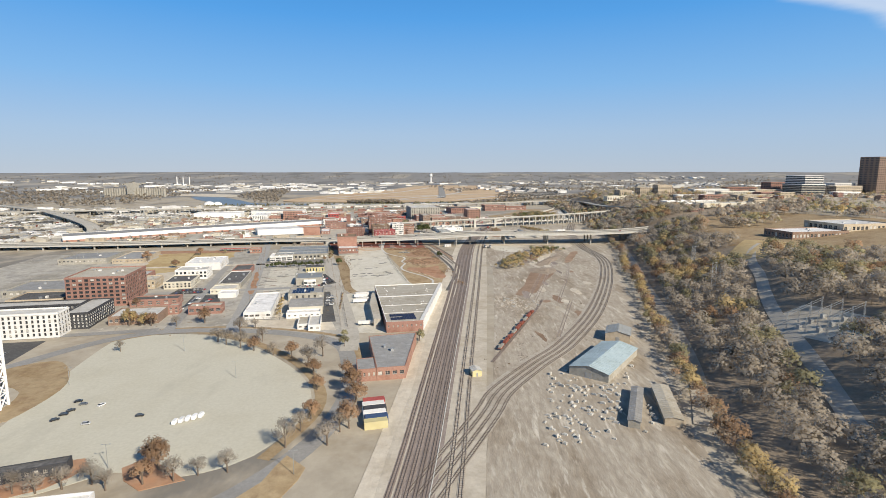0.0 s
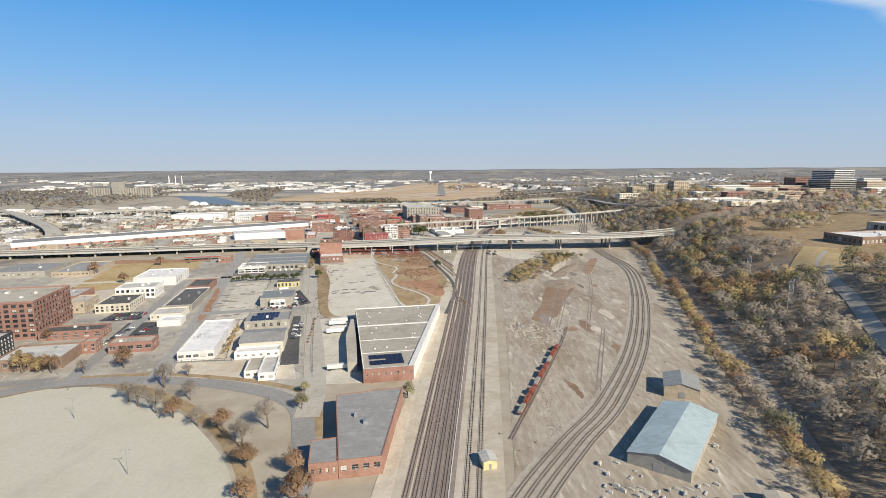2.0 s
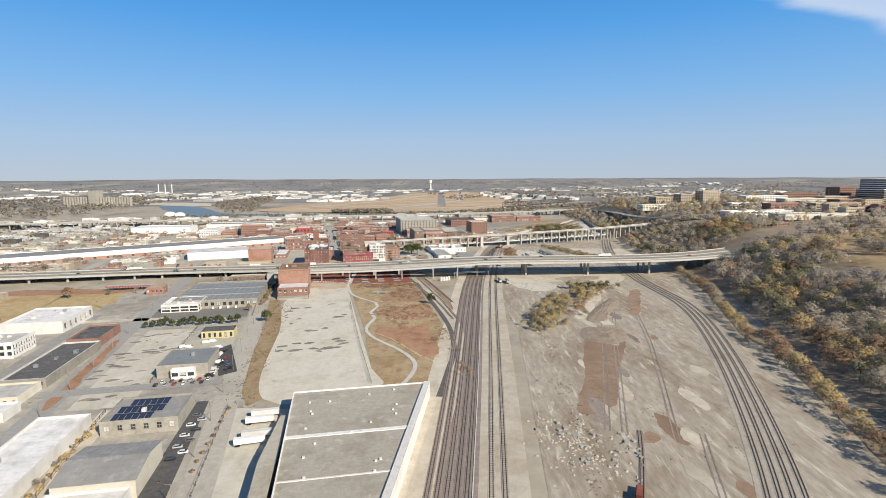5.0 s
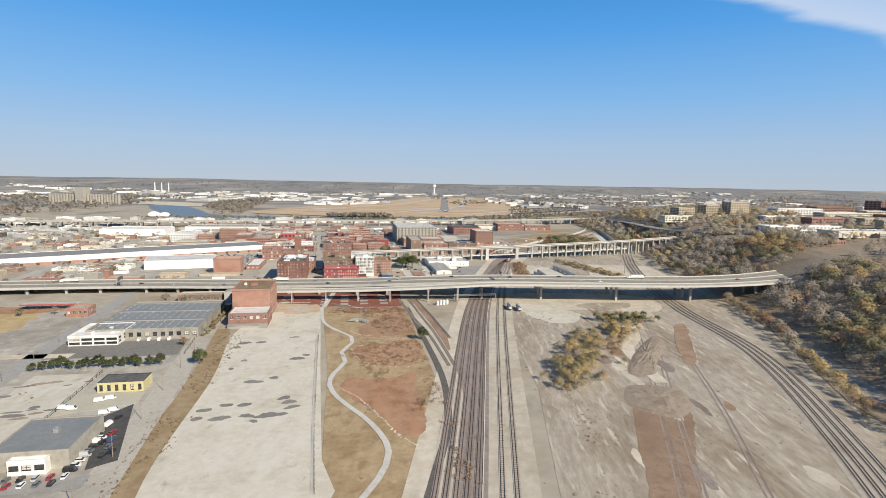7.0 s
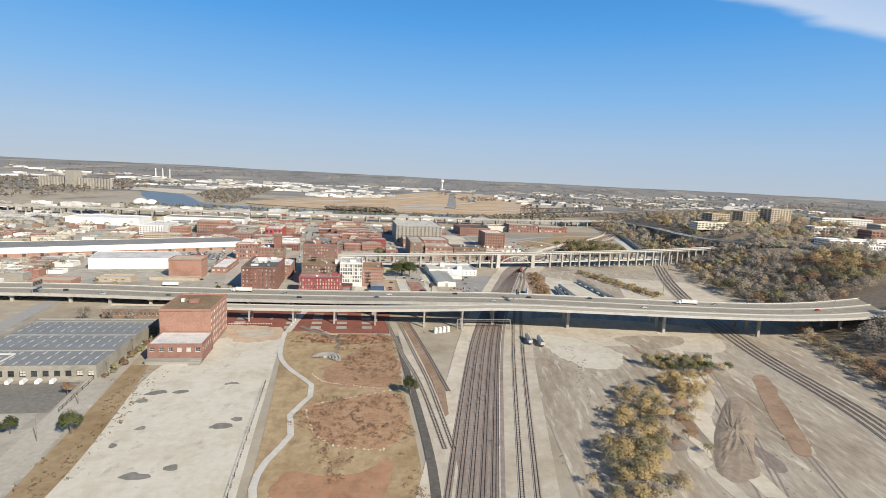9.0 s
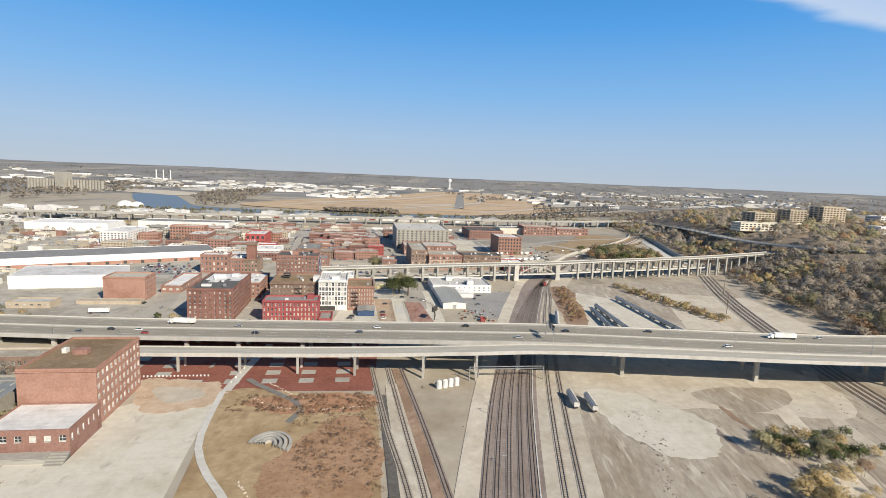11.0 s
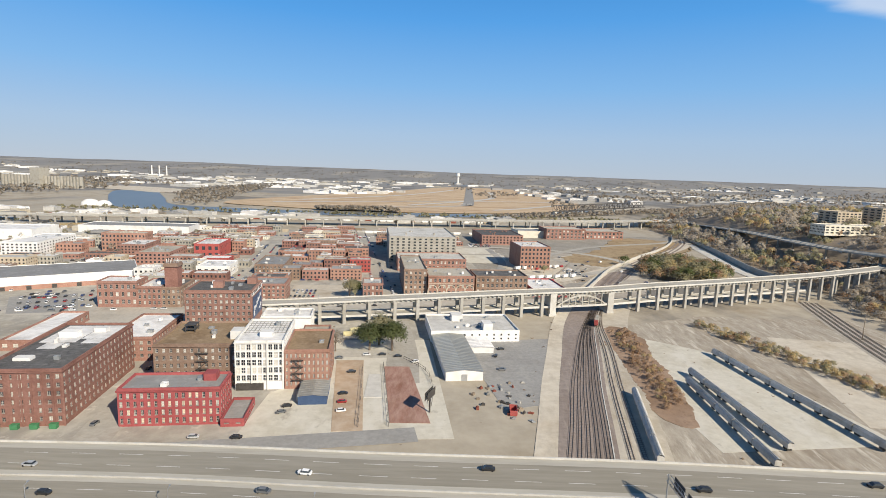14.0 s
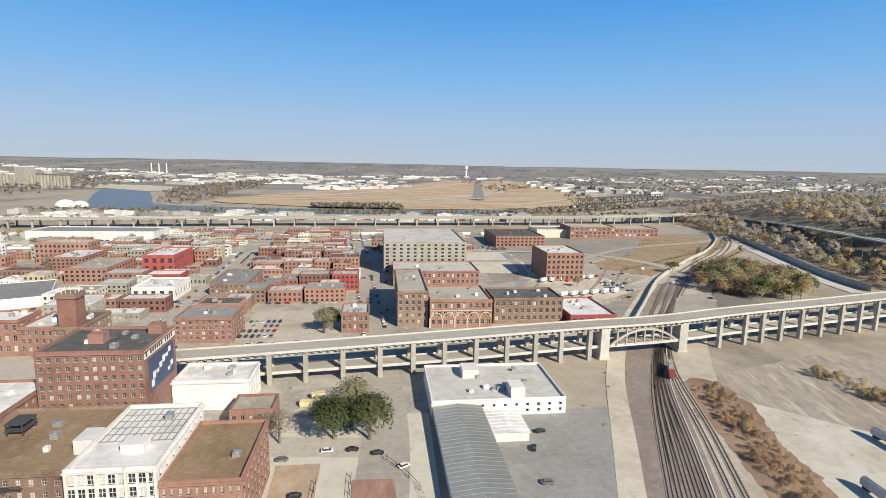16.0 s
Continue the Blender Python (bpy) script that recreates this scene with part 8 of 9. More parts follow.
def lattice_pylon(u, v, h, w):
    """Two legs with cross bracing and arms."""
    root = thing("lattice_pylon", at(u, v, land(u, v), 25), "grey steel lattice power frame rising from the trees", "pylon", "lattice pylons")
    s = Shape()
    for x in (-w / 2, w / 2):
        s.tube((x, 0, -1), (x, 0, h), 0.16, 0.12, 5)
    part("legs", s, steel, root)
    s = Shape()
    n = 4
    for k in range(n):
        z0, z1 = h * (0.35 + 0.6 * k / n), h * (0.35 + 0.6 * (k + 1) / n)
        s.tube((-w / 2, 0, z0), (w / 2, 0, z1), 0.08, 0.08, 4)
        s.tube((w / 2, 0, z0), (-w / 2, 0, z1), 0.08, 0.08, 4)
        s.tube((-w / 2 - 0.6, 0, z1), (w / 2 + 0.6, 0, z1), 0.1, 0.1, 4)
    part("bracing", s, steel, root)


lattice_pylon(229, 287, 19, 5.0)
lattice_pylon(262, 352, 19, 5.0)

rb = random.Random(31)
for k in range(46):
    u, v = rb.uniform(470, 1080), rb.uniform(600, 1060)
    if u < bluff_edge(v) + 130 or 840 < u < 900 and 830 < v < 900:
        continue
    w, d, h = rb.uniform(10, 34), rb.uniform(9, 16), rb.choice((4, 5, 6, 8, 10))
    wl, rf = rb.choice(("red", "brown", "tan", "white", "cream", "grey")), rb.choice(("white", "pale", "gravel", "grey"))
    B("town_building", {"white": "small white", "red": "small red brick", "tan": "small tan", "cream": "small cream", "brown": "small brown brick", "grey": "small grey"}[wl] + " building among trees on the bluff", rect(u, u + w, v, v + d), h, brick[wl], roof[rf], (W(0, max(3, int(w / 2.6)), max(1, int(h / 2.8)), 0.5, 0.5, 0.6),), group="bluff town", z=land(u, v) - 0.3, far=True, parapet=0.4)

# ---- woods ----
rnd = random.Random(77)
by_kind = {k: [] for k in FOLIAGE}


def add(kind, u, v, sc, drop=0.0):
    x, y = xy(u, v)
    by_kind[kind].append((x, y, land(u, v) - drop, sc))


def pick(u, v):
    q = noise.noise((u * 0.022, v * 0.022, 1.7)) + 0.6 * noise.noise((u * 0.06, v * 0.06, 4.2)) + rnd.uniform(-0.13, 0.13)
    return "gold" if q > 0.5 else "rust" if q > 0.38 else "olive" if q > 0.14 else "bare" if q > -0.6 else "shrub"


by_far = {k: [] for k in FOLIAGE}
town_trees = [(rb.uniform(440, 1150), rb.uniform(560, 1150)) for _ in range(1300)]


def add_far(kind, u, v, sc):
    x, y = xy(u, v)
    by_far[kind].append((x, y, land(u, v), sc))


for u, v in town_trees:
    if u > bluff_edge(v) + 150 and noise.noise((u * 0.012, v * 0.012, 2.9)) > -0.15:
        add_far(rnd.choice(("bare", "bare", "olive", "rust", "bare", "gold")), u, v, rnd.uniform(0.8, 1.3))
SUB_ROAD = [(150, 120), (186, 178), (206, 212), (228, 244), (254, 278), (276, 310), (302, 340), (330, 362)]


def on_line(u, v, line, d):
    return line[0][1] < v < line[-1][1] and abs(u - float(np.interp(v, [p[1] for p in line], [p[0] for p in line]))) < d


v = 40.0
while v < 1330:
    step = 8.4 if v < 700 else 9.6
    e = bluff_edge(v)
    u = e + (19 if v < 560 else 3) + rnd.uniform(0, 4)
    while u < e + (330 if v < 700 else 260):
        s_ = u - e
        hole = s_ > 92 and 290 < v < 570 and noise.noise((u * 0.022, v * 0.022, 6.6)) < 0.08 or v > 570 and s_ > 70 and noise.noise((u * 0.02, v * 0.02, 3.3)) < -0.12
        hole = hole or 275 < u < 350 and 318 < v < 372 or 318 < u < 444 and 398 < v < 456 or 350 < u < 490 and 300 < v < 424 or u > 495 and 660 < v < 700 or on_line(u, v, SUB_ROAD, 9) or 190 < u < 226 and 168 < v < 214
        hole = hole or (v > 745 and abs(u - float(np.interp(v, (740, 800, 860, 915, 980, 1050, 1174), (490, 472, 466, 474, 490, 510, 540)))) < 13)
        hole = hole or abs(v + 6 - float(np.interp(u, [p[0] for p in HWY], [p[1] for p in HWY]))) < 22 or (380 < u < 560 and abs(v - float(np.interp(u, [p[0] for p in VIADUCT], [p[1] for p in VIADUCT]))) < 9)
        if not hole and rnd.random() < (0.97 if s_ < 150 else 0.62):
            (add if s_ < 130 and v < 720 else add_far)(pick(u, v), u + rnd.uniform(-2.5, 2.5), v + rnd.uniform(-2.5, 2.5), rnd.uniform(1.15, 1.95) * (0.8 if rnd.random() < 0.25 else 1.0))
        u += step + rnd.uniform(-1.5, 2)
    v += step

v = 60.0
while v < 575:
    e = bluff_edge(v)
    q = noise.noise((v * 0.02, 3.3, 1.1))
    add("gold" if q > 0.18 and rnd.random() < 0.75 else "rust" if q > 0.05 else rnd.choice(("bare", "olive", "bare", "rust")), e + rnd.uniform(0, 5), v, rnd.uniform(0.85, 1.35))
    add(rnd.choice(("bare", "shrub", "olive")), e + rnd.uniform(-3, 8), v + rnd.uniform(-2, 2), rnd.uniform(0.4, 0.75))
    v += rnd.uniform(4.5, 7.0)
for _ in range(170):
    v = rnd.uniform(625, 850)
    u = bluff_edge(v) + rnd.uniform(-8, 60)
    if abs(v + 6 - float(np.interp(u, [p[0] for p in HWY], [p[1] for p in HWY]))) > 22 and abs(v - float(np.interp(u, [p[0] for p in VIADUCT], [p[1] for p in VIADUCT]))) > 8:
        add(rnd.choice(("bare", "bare", "bare", "olive", "rust")), u, v, rnd.uniform(0.8, 1.5))
for u, v in ((0, 664), (2, 668), (-1, 660), (-63, 668), (-68, 672), (-58, 664), (-75, 668), (-82, 680)):
    add(rnd.choice(("olive", "gold", "bare")), u, v, rnd.uniform(0.4, 0.7))
for _ in range(300):
    u, v = 336 + rnd.uniform(-42, 42), 890 + rnd.uniform(-44, 44)
    if (u - 336) ** 2 / 40 ** 2 + (v - 890) ** 2 / 42 ** 2 < 1 and abs(u - float(np.interp(v, [p[1] for p in NE], [p[0] for p in NE]))) > 12:
        add(rnd.choice(("olive", "green", "gold", "rust", "olive", "olive")), u, v, rnd.uniform(1.1, 1.8))
for _ in range(230):
    t = rnd.random()
    u, v = 268 + t * 18 + rnd.uniform(-5, 5), 755 - t * 90 + rnd.uniform(-4, 4)
    add(rnd.choice(("olive", "gold", "gold", "shrub")), u, v, rnd.uniform(0.25, 0.55))
for _ in range(190):
    t = rnd.random()
    add(rnd.choice(("rust", "rust", "shrub", "shrub", "gold")), 202 + t * 20 + rnd.uniform(-5, 5), 666 + t * 76 + rnd.uniform(-4, 4), rnd.uniform(0.15, 0.42))
for _ in range(120):
    t = rnd.random()
    u, v = 141 + t * 36 + rnd.gauss(0, 5), 441 + t * 58 + rnd.gauss(0, 6)
    add(rnd.choice(("gold", "olive", "gold", "gold", "bare")), u, v, rnd.uniform(0.45, 0.95))
for _ in range(40):
    u, v = rnd.gauss(214, 8), rnd.gauss(530, 5)
    add(rnd.choice(("gold", "olive", "green")), u, v, rnd.uniform(0.4, 0.8))
for _ in range(22):
    u, v = rnd.gauss(198, 6), rnd.gauss(505, 7)
    add("gold", u, v, rnd.uniform(0.5, 1.0))
scrub = []
for _ in range(1900):
    u, v = rnd.uniform(52, 93), rnd.uniform(380, 578)
    e = noise.noise((u * 0.07, v * 0.07, 5.5)) + (0.35 if 474 < v < 508 and u > 63 or v > 516 and u > 68 else 0.1 if u > 88 else -0.3)
    if e > 0.05:
        x, y = xy(u, v)
        scrub.append((x, y, 0.1, rnd.uniform(0.5, 1.2)))
woods("scrub", "shrub", scrub, "low dry brown scrub in the field", "scrub", 0.75, 1.5, 40, 0.17, False)


def tracks_at(u, v):
    return np.interp(v, [p[1] for p in MAIN_L], [p[0] for p in MAIN_L]) - 6 < u < np.interp(v, [p[1] for p in MAIN_R], [p[0] for p in MAIN_R]) + 3


weeds = []
for _ in range(1500):
    k = rnd.random()
    if k < 0.3:
        u, v = rnd.uniform(60, 320), rnd.uniform(200, 760)
    elif k < 0.5:
        v = rnd.uniform(300, 600)
        u = 46 + (v - 168) * 0.285 + rnd.gauss(22, 3)
    elif k < 0.7:
        u, v = rnd.uniform(-140, 0), rnd.uniform(290, 600)
    else:
        u, v = rnd.uniform(-4, 8), rnd.uniform(370, 535)
    if not tracks_at(u, v) and u < bluff_edge(v) - 3 and noise.noise((u * 0.03, v * 0.03, 8.1)) > -0.05:
        x, y = xy(u, v)
        weeds.append((x, y, 0.1, rnd.uniform(0.25, 0.8)))
woods("weeds", "shrub", weeds, "dry weeds on bare ground", "weeds", 0.5, 1.2, 24, 0.2, False)
rb = []
for _ in range(1500):
    k = rnd.random()
    v = rnd.uniform(220, 560)
    e = 62 + (v - 168) * 0.28
    u = e + rnd.gauss(4, 1.5) if k < 0.35 else rnd.uniform(e, max(e + 10, bluff_edge(v) - 24))
    if noise.noise((u * 0.04, v * 0.04, 2.2)) > (0.0 if k > 0.35 else -0.4):
        rb.append((u, v, rnd.uniform(0.12, 0.5)))
debris("loose_rubble", "broken stone and old sleepers strewn over the yard", sleeper_wood, rb)
rb = [(rnd.gauss(108, 7), rnd.gauss(322, 12), rnd.uniform(0.2, 0.9)) for _ in range(260)] + [(rnd.uniform(-16, 40), rnd.uniform(575, 590), rnd.uniform(0.1, 0.4)) for _ in range(120)]
debris("loose_rubble", "broken concrete in heaps", yard_ballast, rb)
for _ in range(900):
    u = rnd.uniform(-700, 60)
    v = rnd.uniform(640, 1250)
    if clear(u, v) and u < -60:
        add(rnd.choice(("bare", "bare", "olive", "rust")), u, v, rnd.uniform(0.5, 1.0))
# the thicket in the yard runs on towards the highway
for k in range(46):
    a = rnd.random()
    u = 146 + a * 80 + rnd.gauss(0, 4.5)
    add(("gold", "rust", "gold", "bare", "olive")[k % 5], u, 446 + a * 88 + rnd.gauss(0, 4.5) - (u - 146 - a * 80) * 0.5, rnd.uniform(0.4, 0.72))
for kind, places in by_kind.items():
    woods(kind + "_wood", kind, by_far[kind], "autumn trees farther up the bluff", height=8.0, radius=3.7, cards=84, size=0.62)
    woods(kind + "_wood", kind, places, {"bare": "leafless grey-brown trees", "rust": "rust-brown autumn trees", "gold": "golden autumn trees", "olive": "olive-green autumn trees", "green": "dark green trees", "shrub": "dry brown scrub"}[kind] + " crowded on the slope", height=8.0, radius=3.7, cards=280, size=0.36)
far = {"bare": [], "olive": []}
for _ in range(1500):
    u, v = rnd.uniform(-350, 40), rnd.uniform(1440, 2450)
    c = float(np.interp(v, (1440, 1570, 1780, 2300, 2450), (-190, -215, -260, -240, -215)))
    w = float(np.interp(v, (1440, 1570, 1870, 2450), (25, 48, 75, 24)))
    if abs(u - c) < w:
        x, y = xy(u, v)
        far["bare"].append((x, y, 0.5, rnd.uniform(1.3, 1.9)))
hills = []
for _ in range(5200):
    a, r = rnd.uniform(-0.35, 3.5), rnd.uniform(1900, 3800)
    u, v = 60 + r * math.cos(a), 300 + r * math.sin(a)
    if noise.noise((u * 0.003, v * 0.003, 5)) + (r - 2600) / 2200 > 0.0 and not (-480 < u < 800 and v < 2960):
        x, y = xy(u, v)
        hills.append((x, y, land(u, v) - 2, rnd.uniform(1.0, 1.7)))
woods("hill_woods", "bare", hills, "bare grey-brown woods on the far hills", cards=12, size=1.5, trunks=False)
for _ in range(420):
    t = rnd.random()
    x, y = xy(20 + t * 130 + rnd.uniform(-3, 3), 1402 - t * 12 + rnd.uniform(-7, 7))
    far["bare"].append((x, y, 1.0, rnd.uniform(1.0, 1.6)))
for _ in range(2600):
    u, v = rnd.uniform(-1900, -520), rnd.uniform(1350, 2500)
    if noise.noise((u * 0.004, v * 0.004, 9)) > -0.15:
        x, y = xy(u, v)
        far["bare"].append((x, y, land(u, v), rnd.uniform(1.5, 2.3)))
for _ in range(2600):
    u, v = rnd.uniform(420, 2400), rnd.uniform(1500, 2700)
    if noise.noise((u * 0.004, v * 0.004, 2)) > 0.0 and not (560 < u < 760 and v > 1600) and abs(v - (1590 + (u - 718) * 0.81)) > 90:
        x, y = xy(u, v)
        far["bare"].append((x, y, land(u, v), rnd.uniform(1.5, 2.2)))
for _ in range(1500):
    t = rnd.random()
    u = 300 + t * 1180
    v = float(np.interp(u, (300, 718, 1486), (1345, 1585, 2205))) - rnd.uniform(6, 46)
    x, y = xy(u, v)
    far["bare"].append((x, y, land(u, v), rnd.uniform(0.9, 1.5)))
for _ in range(300):
    u, v = rnd.uniform(-330, 500), rnd.uniform(1305, 1335)
    x, y = xy(u, v)
    far["olive"].append((x, y, 0.5, rnd.uniform(0.6, 1.2)))
for kind, places in far.items():
    woods("far_woods", kind, places, "bare grey-brown woods along the river", cards=24, size=1.3, trunks=False)

# ---- single trees and small things ----
for k, (u, v, kind, sz) in enumerate(((-63, 276, "bare", 1.1), (-58, 271, "bare", 1.1), (-54, 287, "bare", 1.2), (-50, 264, "bare", 1.1), (-41, 273, "bare", 0.9), (-43, 259, "rust", 1), (-33, 251, "bare", 0.9), (-24, 245, "rust", 1), (-10, 245, "bare", 1.2), (-16, 233, "bare", 1.1), (-13, 222, "rust", 1), (-11, 206, "rust", 0.8), (-12, 181, "rust", 0.9), (-15, 173, "bare", 0.9), (-19, 163, "bare", 1.1), (-6, 162, "bare", 1.2), (-2, 170, "bare", 1), (1, 172, "rust", 1.2), (3, 201, "rust", 1.2), (1, 215, "rust", 0.9), (4, 192, "rust", 1.1), (0, 271, "olive", 0.6), (0, 257, "olive", 0.7), (-56, 161, "rust", 1), (-54, 157, "rust", 1), (-42, 152, "bare", 0.8), (-34, 152, "bare", 0.9), (-56, 150, "rust", 0.9), (-48, 150, "bare", 0.9), (-89, 152, "bare", 0.8), (-83, 151, "bare", 0.9), (-77, 152, "bare", 0.9), (-70, 153, "bare", 0.9), (-65, 149, "bare", 0.8), (-118, 315, "gold", 1.1), (-110, 315, "gold", 1), (-106, 313, "rust", 1), (-92, 309, "bare", 0.8), (-78, 313, "rust", 1.1), (-106, 270, "bare", 0.7), (-130, 360, "rust", 0.8), (-146, 500, "rust", 1), (-48, 297, "bare", 0.7),
                                      (-17, 513, "rust", 0.5), (-3, 486, "green", 0.8), (-118, 317, "rust", 1.1), (-183, 541, "rust", 1.3), (-12, 575, "olive", 0.6), (95, 508, "green", 0.8), (38, 258, "olive", 0.7), (201, 533, "olive", 0.8), (208, 530, "green", 0.6), (214, 527, "olive", 0.8), (94, 722, "bare", 1.0), (90, 724, "bare", 0.9), (-8, 668, "green", 0.5), (232, 884, "olive", 0.8), (40, 300, "bare", 0.6))):
    tree(kind, u, v, 0, sz * 1.4, {"bare": "small leafless grey-brown tree on a verge", "rust": "small tree with rust-brown leaves", "gold": "small golden-leaved autumn tree", "green": "dense dark green leafy tree", "olive": "rounded olive-green leafy tree"}[kind], "street trees", k)
for k, (u, v, kind, sz) in enumerate(((107, 723, "green", 1.75), (116, 722, "green", 1.9), (111, 729, "olive", 1.95), (96, 807, "olive", 1.5), (99, 811, "green", 1.3))):
    tree(kind, u, v, 0, sz, "broad dense dark green leafy tree" if kind == "green" else "broad olive-green leafy tree", "large trees", k, "tree", "broad")
for k in range(15):
    tree("green", -66 + k * 3.3 + (k % 3) * 0.5, 485.5 + (k % 4) * 0.7, 0, 0.66 + (k % 4) * 0.08, "dense dark green evergreen in a row", "evergreen row", k, "evergreen")
for k in range(16):
    tree("olive" if k % 3 else "rust", -12 + (k % 2) * 1.2, 528 + k * 3.9, 0, 0.8 + (k % 4) * 0.12, "bushy roadside hedge clump", "hedge", k, "hedge_bush", "shrub")
for k in range(9):
    tree("gold" if k % 2 else "rust", -2 + k * 0.2, 330 + k * 5, 0, 0.5, "dry scrub along a fence", "fence scrub", k, "scrub_bush", "shrub")
for u, v, p, t in ((-99, 212, 1, 20), (-88, 192, 2, 0), (-99, 201, 1, 10), (-100, 197, 1, 30), (-72, 195, 1, 0), (-96, 209, 5, 5), (-98, 204, 1, 40), (-13, 192, 1, 90), (-89, 207, 0, 60)):
    car(u, v, 0.1, t, p, "car", "cars on the car park")
for k in range(5):
    car(-58 + k * 1.9, 187 + k * 0.9, 0.1, 80, 0, "van", "white vans")
for k in range(34):
    car(-158 - (k % 9) * 5.5, 236 + (k // 9) * 13 + (k % 2), 0.1, 90 + (k % 3), (1, 0, 2, 5, 3, 4)[k % 6], "car", "apartment car park")
for u, v, p, t in ((-21, 440, 0, 10), (-19, 442, 0, 15), (-27, 451, 0, 20), (-24, 452.5, 0, 15), (-36, 446, 0, 5), (-33, 445, 0, 0), (-16, 424, 1, 80), (-13, 419, 1, 80), (-16, 431, 0, 80), (-12.5, 425, 3, 75), (-15, 436, 1, 75), (-10, 416, 5, 75), (-9.5, 411, 1, 75), (-11, 420, 4, 75), (-8, 413, 1, 75)):
    car(u, v, 0.17, t, p, "van" if p == 0 else "car", "depot vehicles")
for k in range(4):
    car(-40 + k * 4.5, 523.5, 0.1, 95, 0, "van", "white vans")
for k in range(9):
    car(-10 + (k % 2) * 2.5, 338 + k * 3.6, 0.1, 5, (1, 0, 2, 5, 0)[k % 5], "car", "works cars")
for k in range(16):
    car(-99 - (k % 8) * 2.4, 394 + (k // 8) * 9, 0.17, 90 + k % 3, (1, 0, 2, 5, 3, 4)[(k * 5) % 6], "car", "office cars")
for k in range(14):
    car(-100 + (k % 2) * 9 + (k // 2) * 0.6, 348 + (k // 2) * 4.4, 0.12, 12 + k % 4, (0, 1, 5, 2, 1, 3)[(k * 7) % 6], "car", "yard cars")
for k in range(12):
    car(-33 + k * 1.7, 398.5 + (k % 2) * 3 - 0.5, 0.16, 90, (1, 0, 2, 5, 3)[k % 5], "car", "works cars")
for k in range(8):
    car(-14.4, 404 + k * 2.6, 0.1, 0, (1, 0, 0, 2, 5)[k % 5], "van" if k % 3 == 0 else "car", "works cars")
for u, v, p, t in ((36, 722, 1, 3), (46, 726, 1, 2), (57, 714, 0, 4), (65, 717, 1, 0), (83, 674, 1, 10), (82, 670, 5, 20), (99, 676, 3, 5), (99, 682, 1, 5), (99, 670, 0, 5), (101, 700, 1, 5), (106, 717, 0, 2), (112, 717, 1, 2), (118, 715, 1, 2), (96, 714, 5, 2), (124, 709, 0, 30), (34, 666, 5, 80), (40, 677, 0, 85), (35, 699, 1, 88), (32, 706, 1, 88),
                   (62, 657, 2, 2), (73, 656, 1, 2), (149, 719, 3, 15), (156, 714, 1, 70), (160, 722, 1, 10), (155, 700, 5, 0), (112, 760, 2, 88), (122, 840, 1, 88), (114, 870, 2, 90), (122, 900, 1, 90), (-26, 700, 1, 80), (-14, 690, 2, 85), (-24, 745, 5, 80)):
    car(u, v, 0.16, t, p, "car", "parked cars")
for k in range(26):
    car(-66 + (k % 9) * 3.6 + (k // 9) * 5, 804 - (k // 9) * 10 + (k % 9) * 0.9, 0.15, 96 + k % 3, (0, 1, 2, 5, 3, 4)[(k * 5) % 6], "car", "cars on the gravel")
for u, v in ((-76, 265), (-69, 161), (-15, 147), (-12, 225), (-110, 230), (-45, 225)):
    post("lamp_post", u, v, 0.05, 7.5, "tall grey car park lamp post", "lamp post", "car park lamps", 2)
for u, v in ((264, 249), (293, 375), (345, 523), (356, 594), (405, 688), (351, 541), (443, 802), (300, 680), (335, 730), (430, 900), (455, 1000)):
    post("pylon", u, v, land(u, v), 14 if u < 430 else 18, "tall pale pole with cross arms among trees", "pole", "power poles", 2, wood_pole, 20, 0.22)
for k in range(13):
    post("utility_pole", -1.5 - k * 1.0, 290 + k * 24, 0, 6.5, "wooden utility pole by the street", "pole", "utility poles", 2, wood_pole, 0, 0.13)
for k in range(12):
    post("utility_pole", -55 - k * 2.2, 300 + k * 25, 0, 6.5, "wooden utility pole by the street", "pole", "utility poles", 2, wood_pole, 0, 0.13)
for k in range(7):
    post("signal_mast", 124 + k * 0.5 - 14 + k * 3, 410 + k * 30, 0.2, 3.0, "small trackside signal mast", "signal", "signals", 1)
root = thing("signal_gantry", at(127, 587), "steel signal gantry over the tracks", "gantry")
for x in (0, 28):
    s = Shape()
    s.tube((x, 0, 0), (x, 0, 5.2), 0.2, 0.18, 8)
    part("leg", s, steel, root)
for zz in (4.4, 5.2):
    s = Shape()
    s.box(0, -0.2, zz, 28, 0.2, zz + 0.15, 0, True)
    part("beam", s, steel, root)
for k in range(4):
    s = Shape()
    s.tube((115 + k * 2.2, 581 + k * 0.8, 0), (115 + k * 2.2, 581 + k * 0.8, 2.6), 1.0, 1.0, 12)
    s.tube((115 + k * 2.2, 581 + k * 0.8, 2.6), (115 + k * 2.2, 581 + k * 0.8, 3.0), 1.0, 0.2, 12)
    piece("white_tank", s, brick["white"], "white upright tank under the highway", "tank", "thing", G, "white tanks")
root = thing("garden_terrace", at(64, 545), "grey curved stone terraces in the dry field", "terrace")
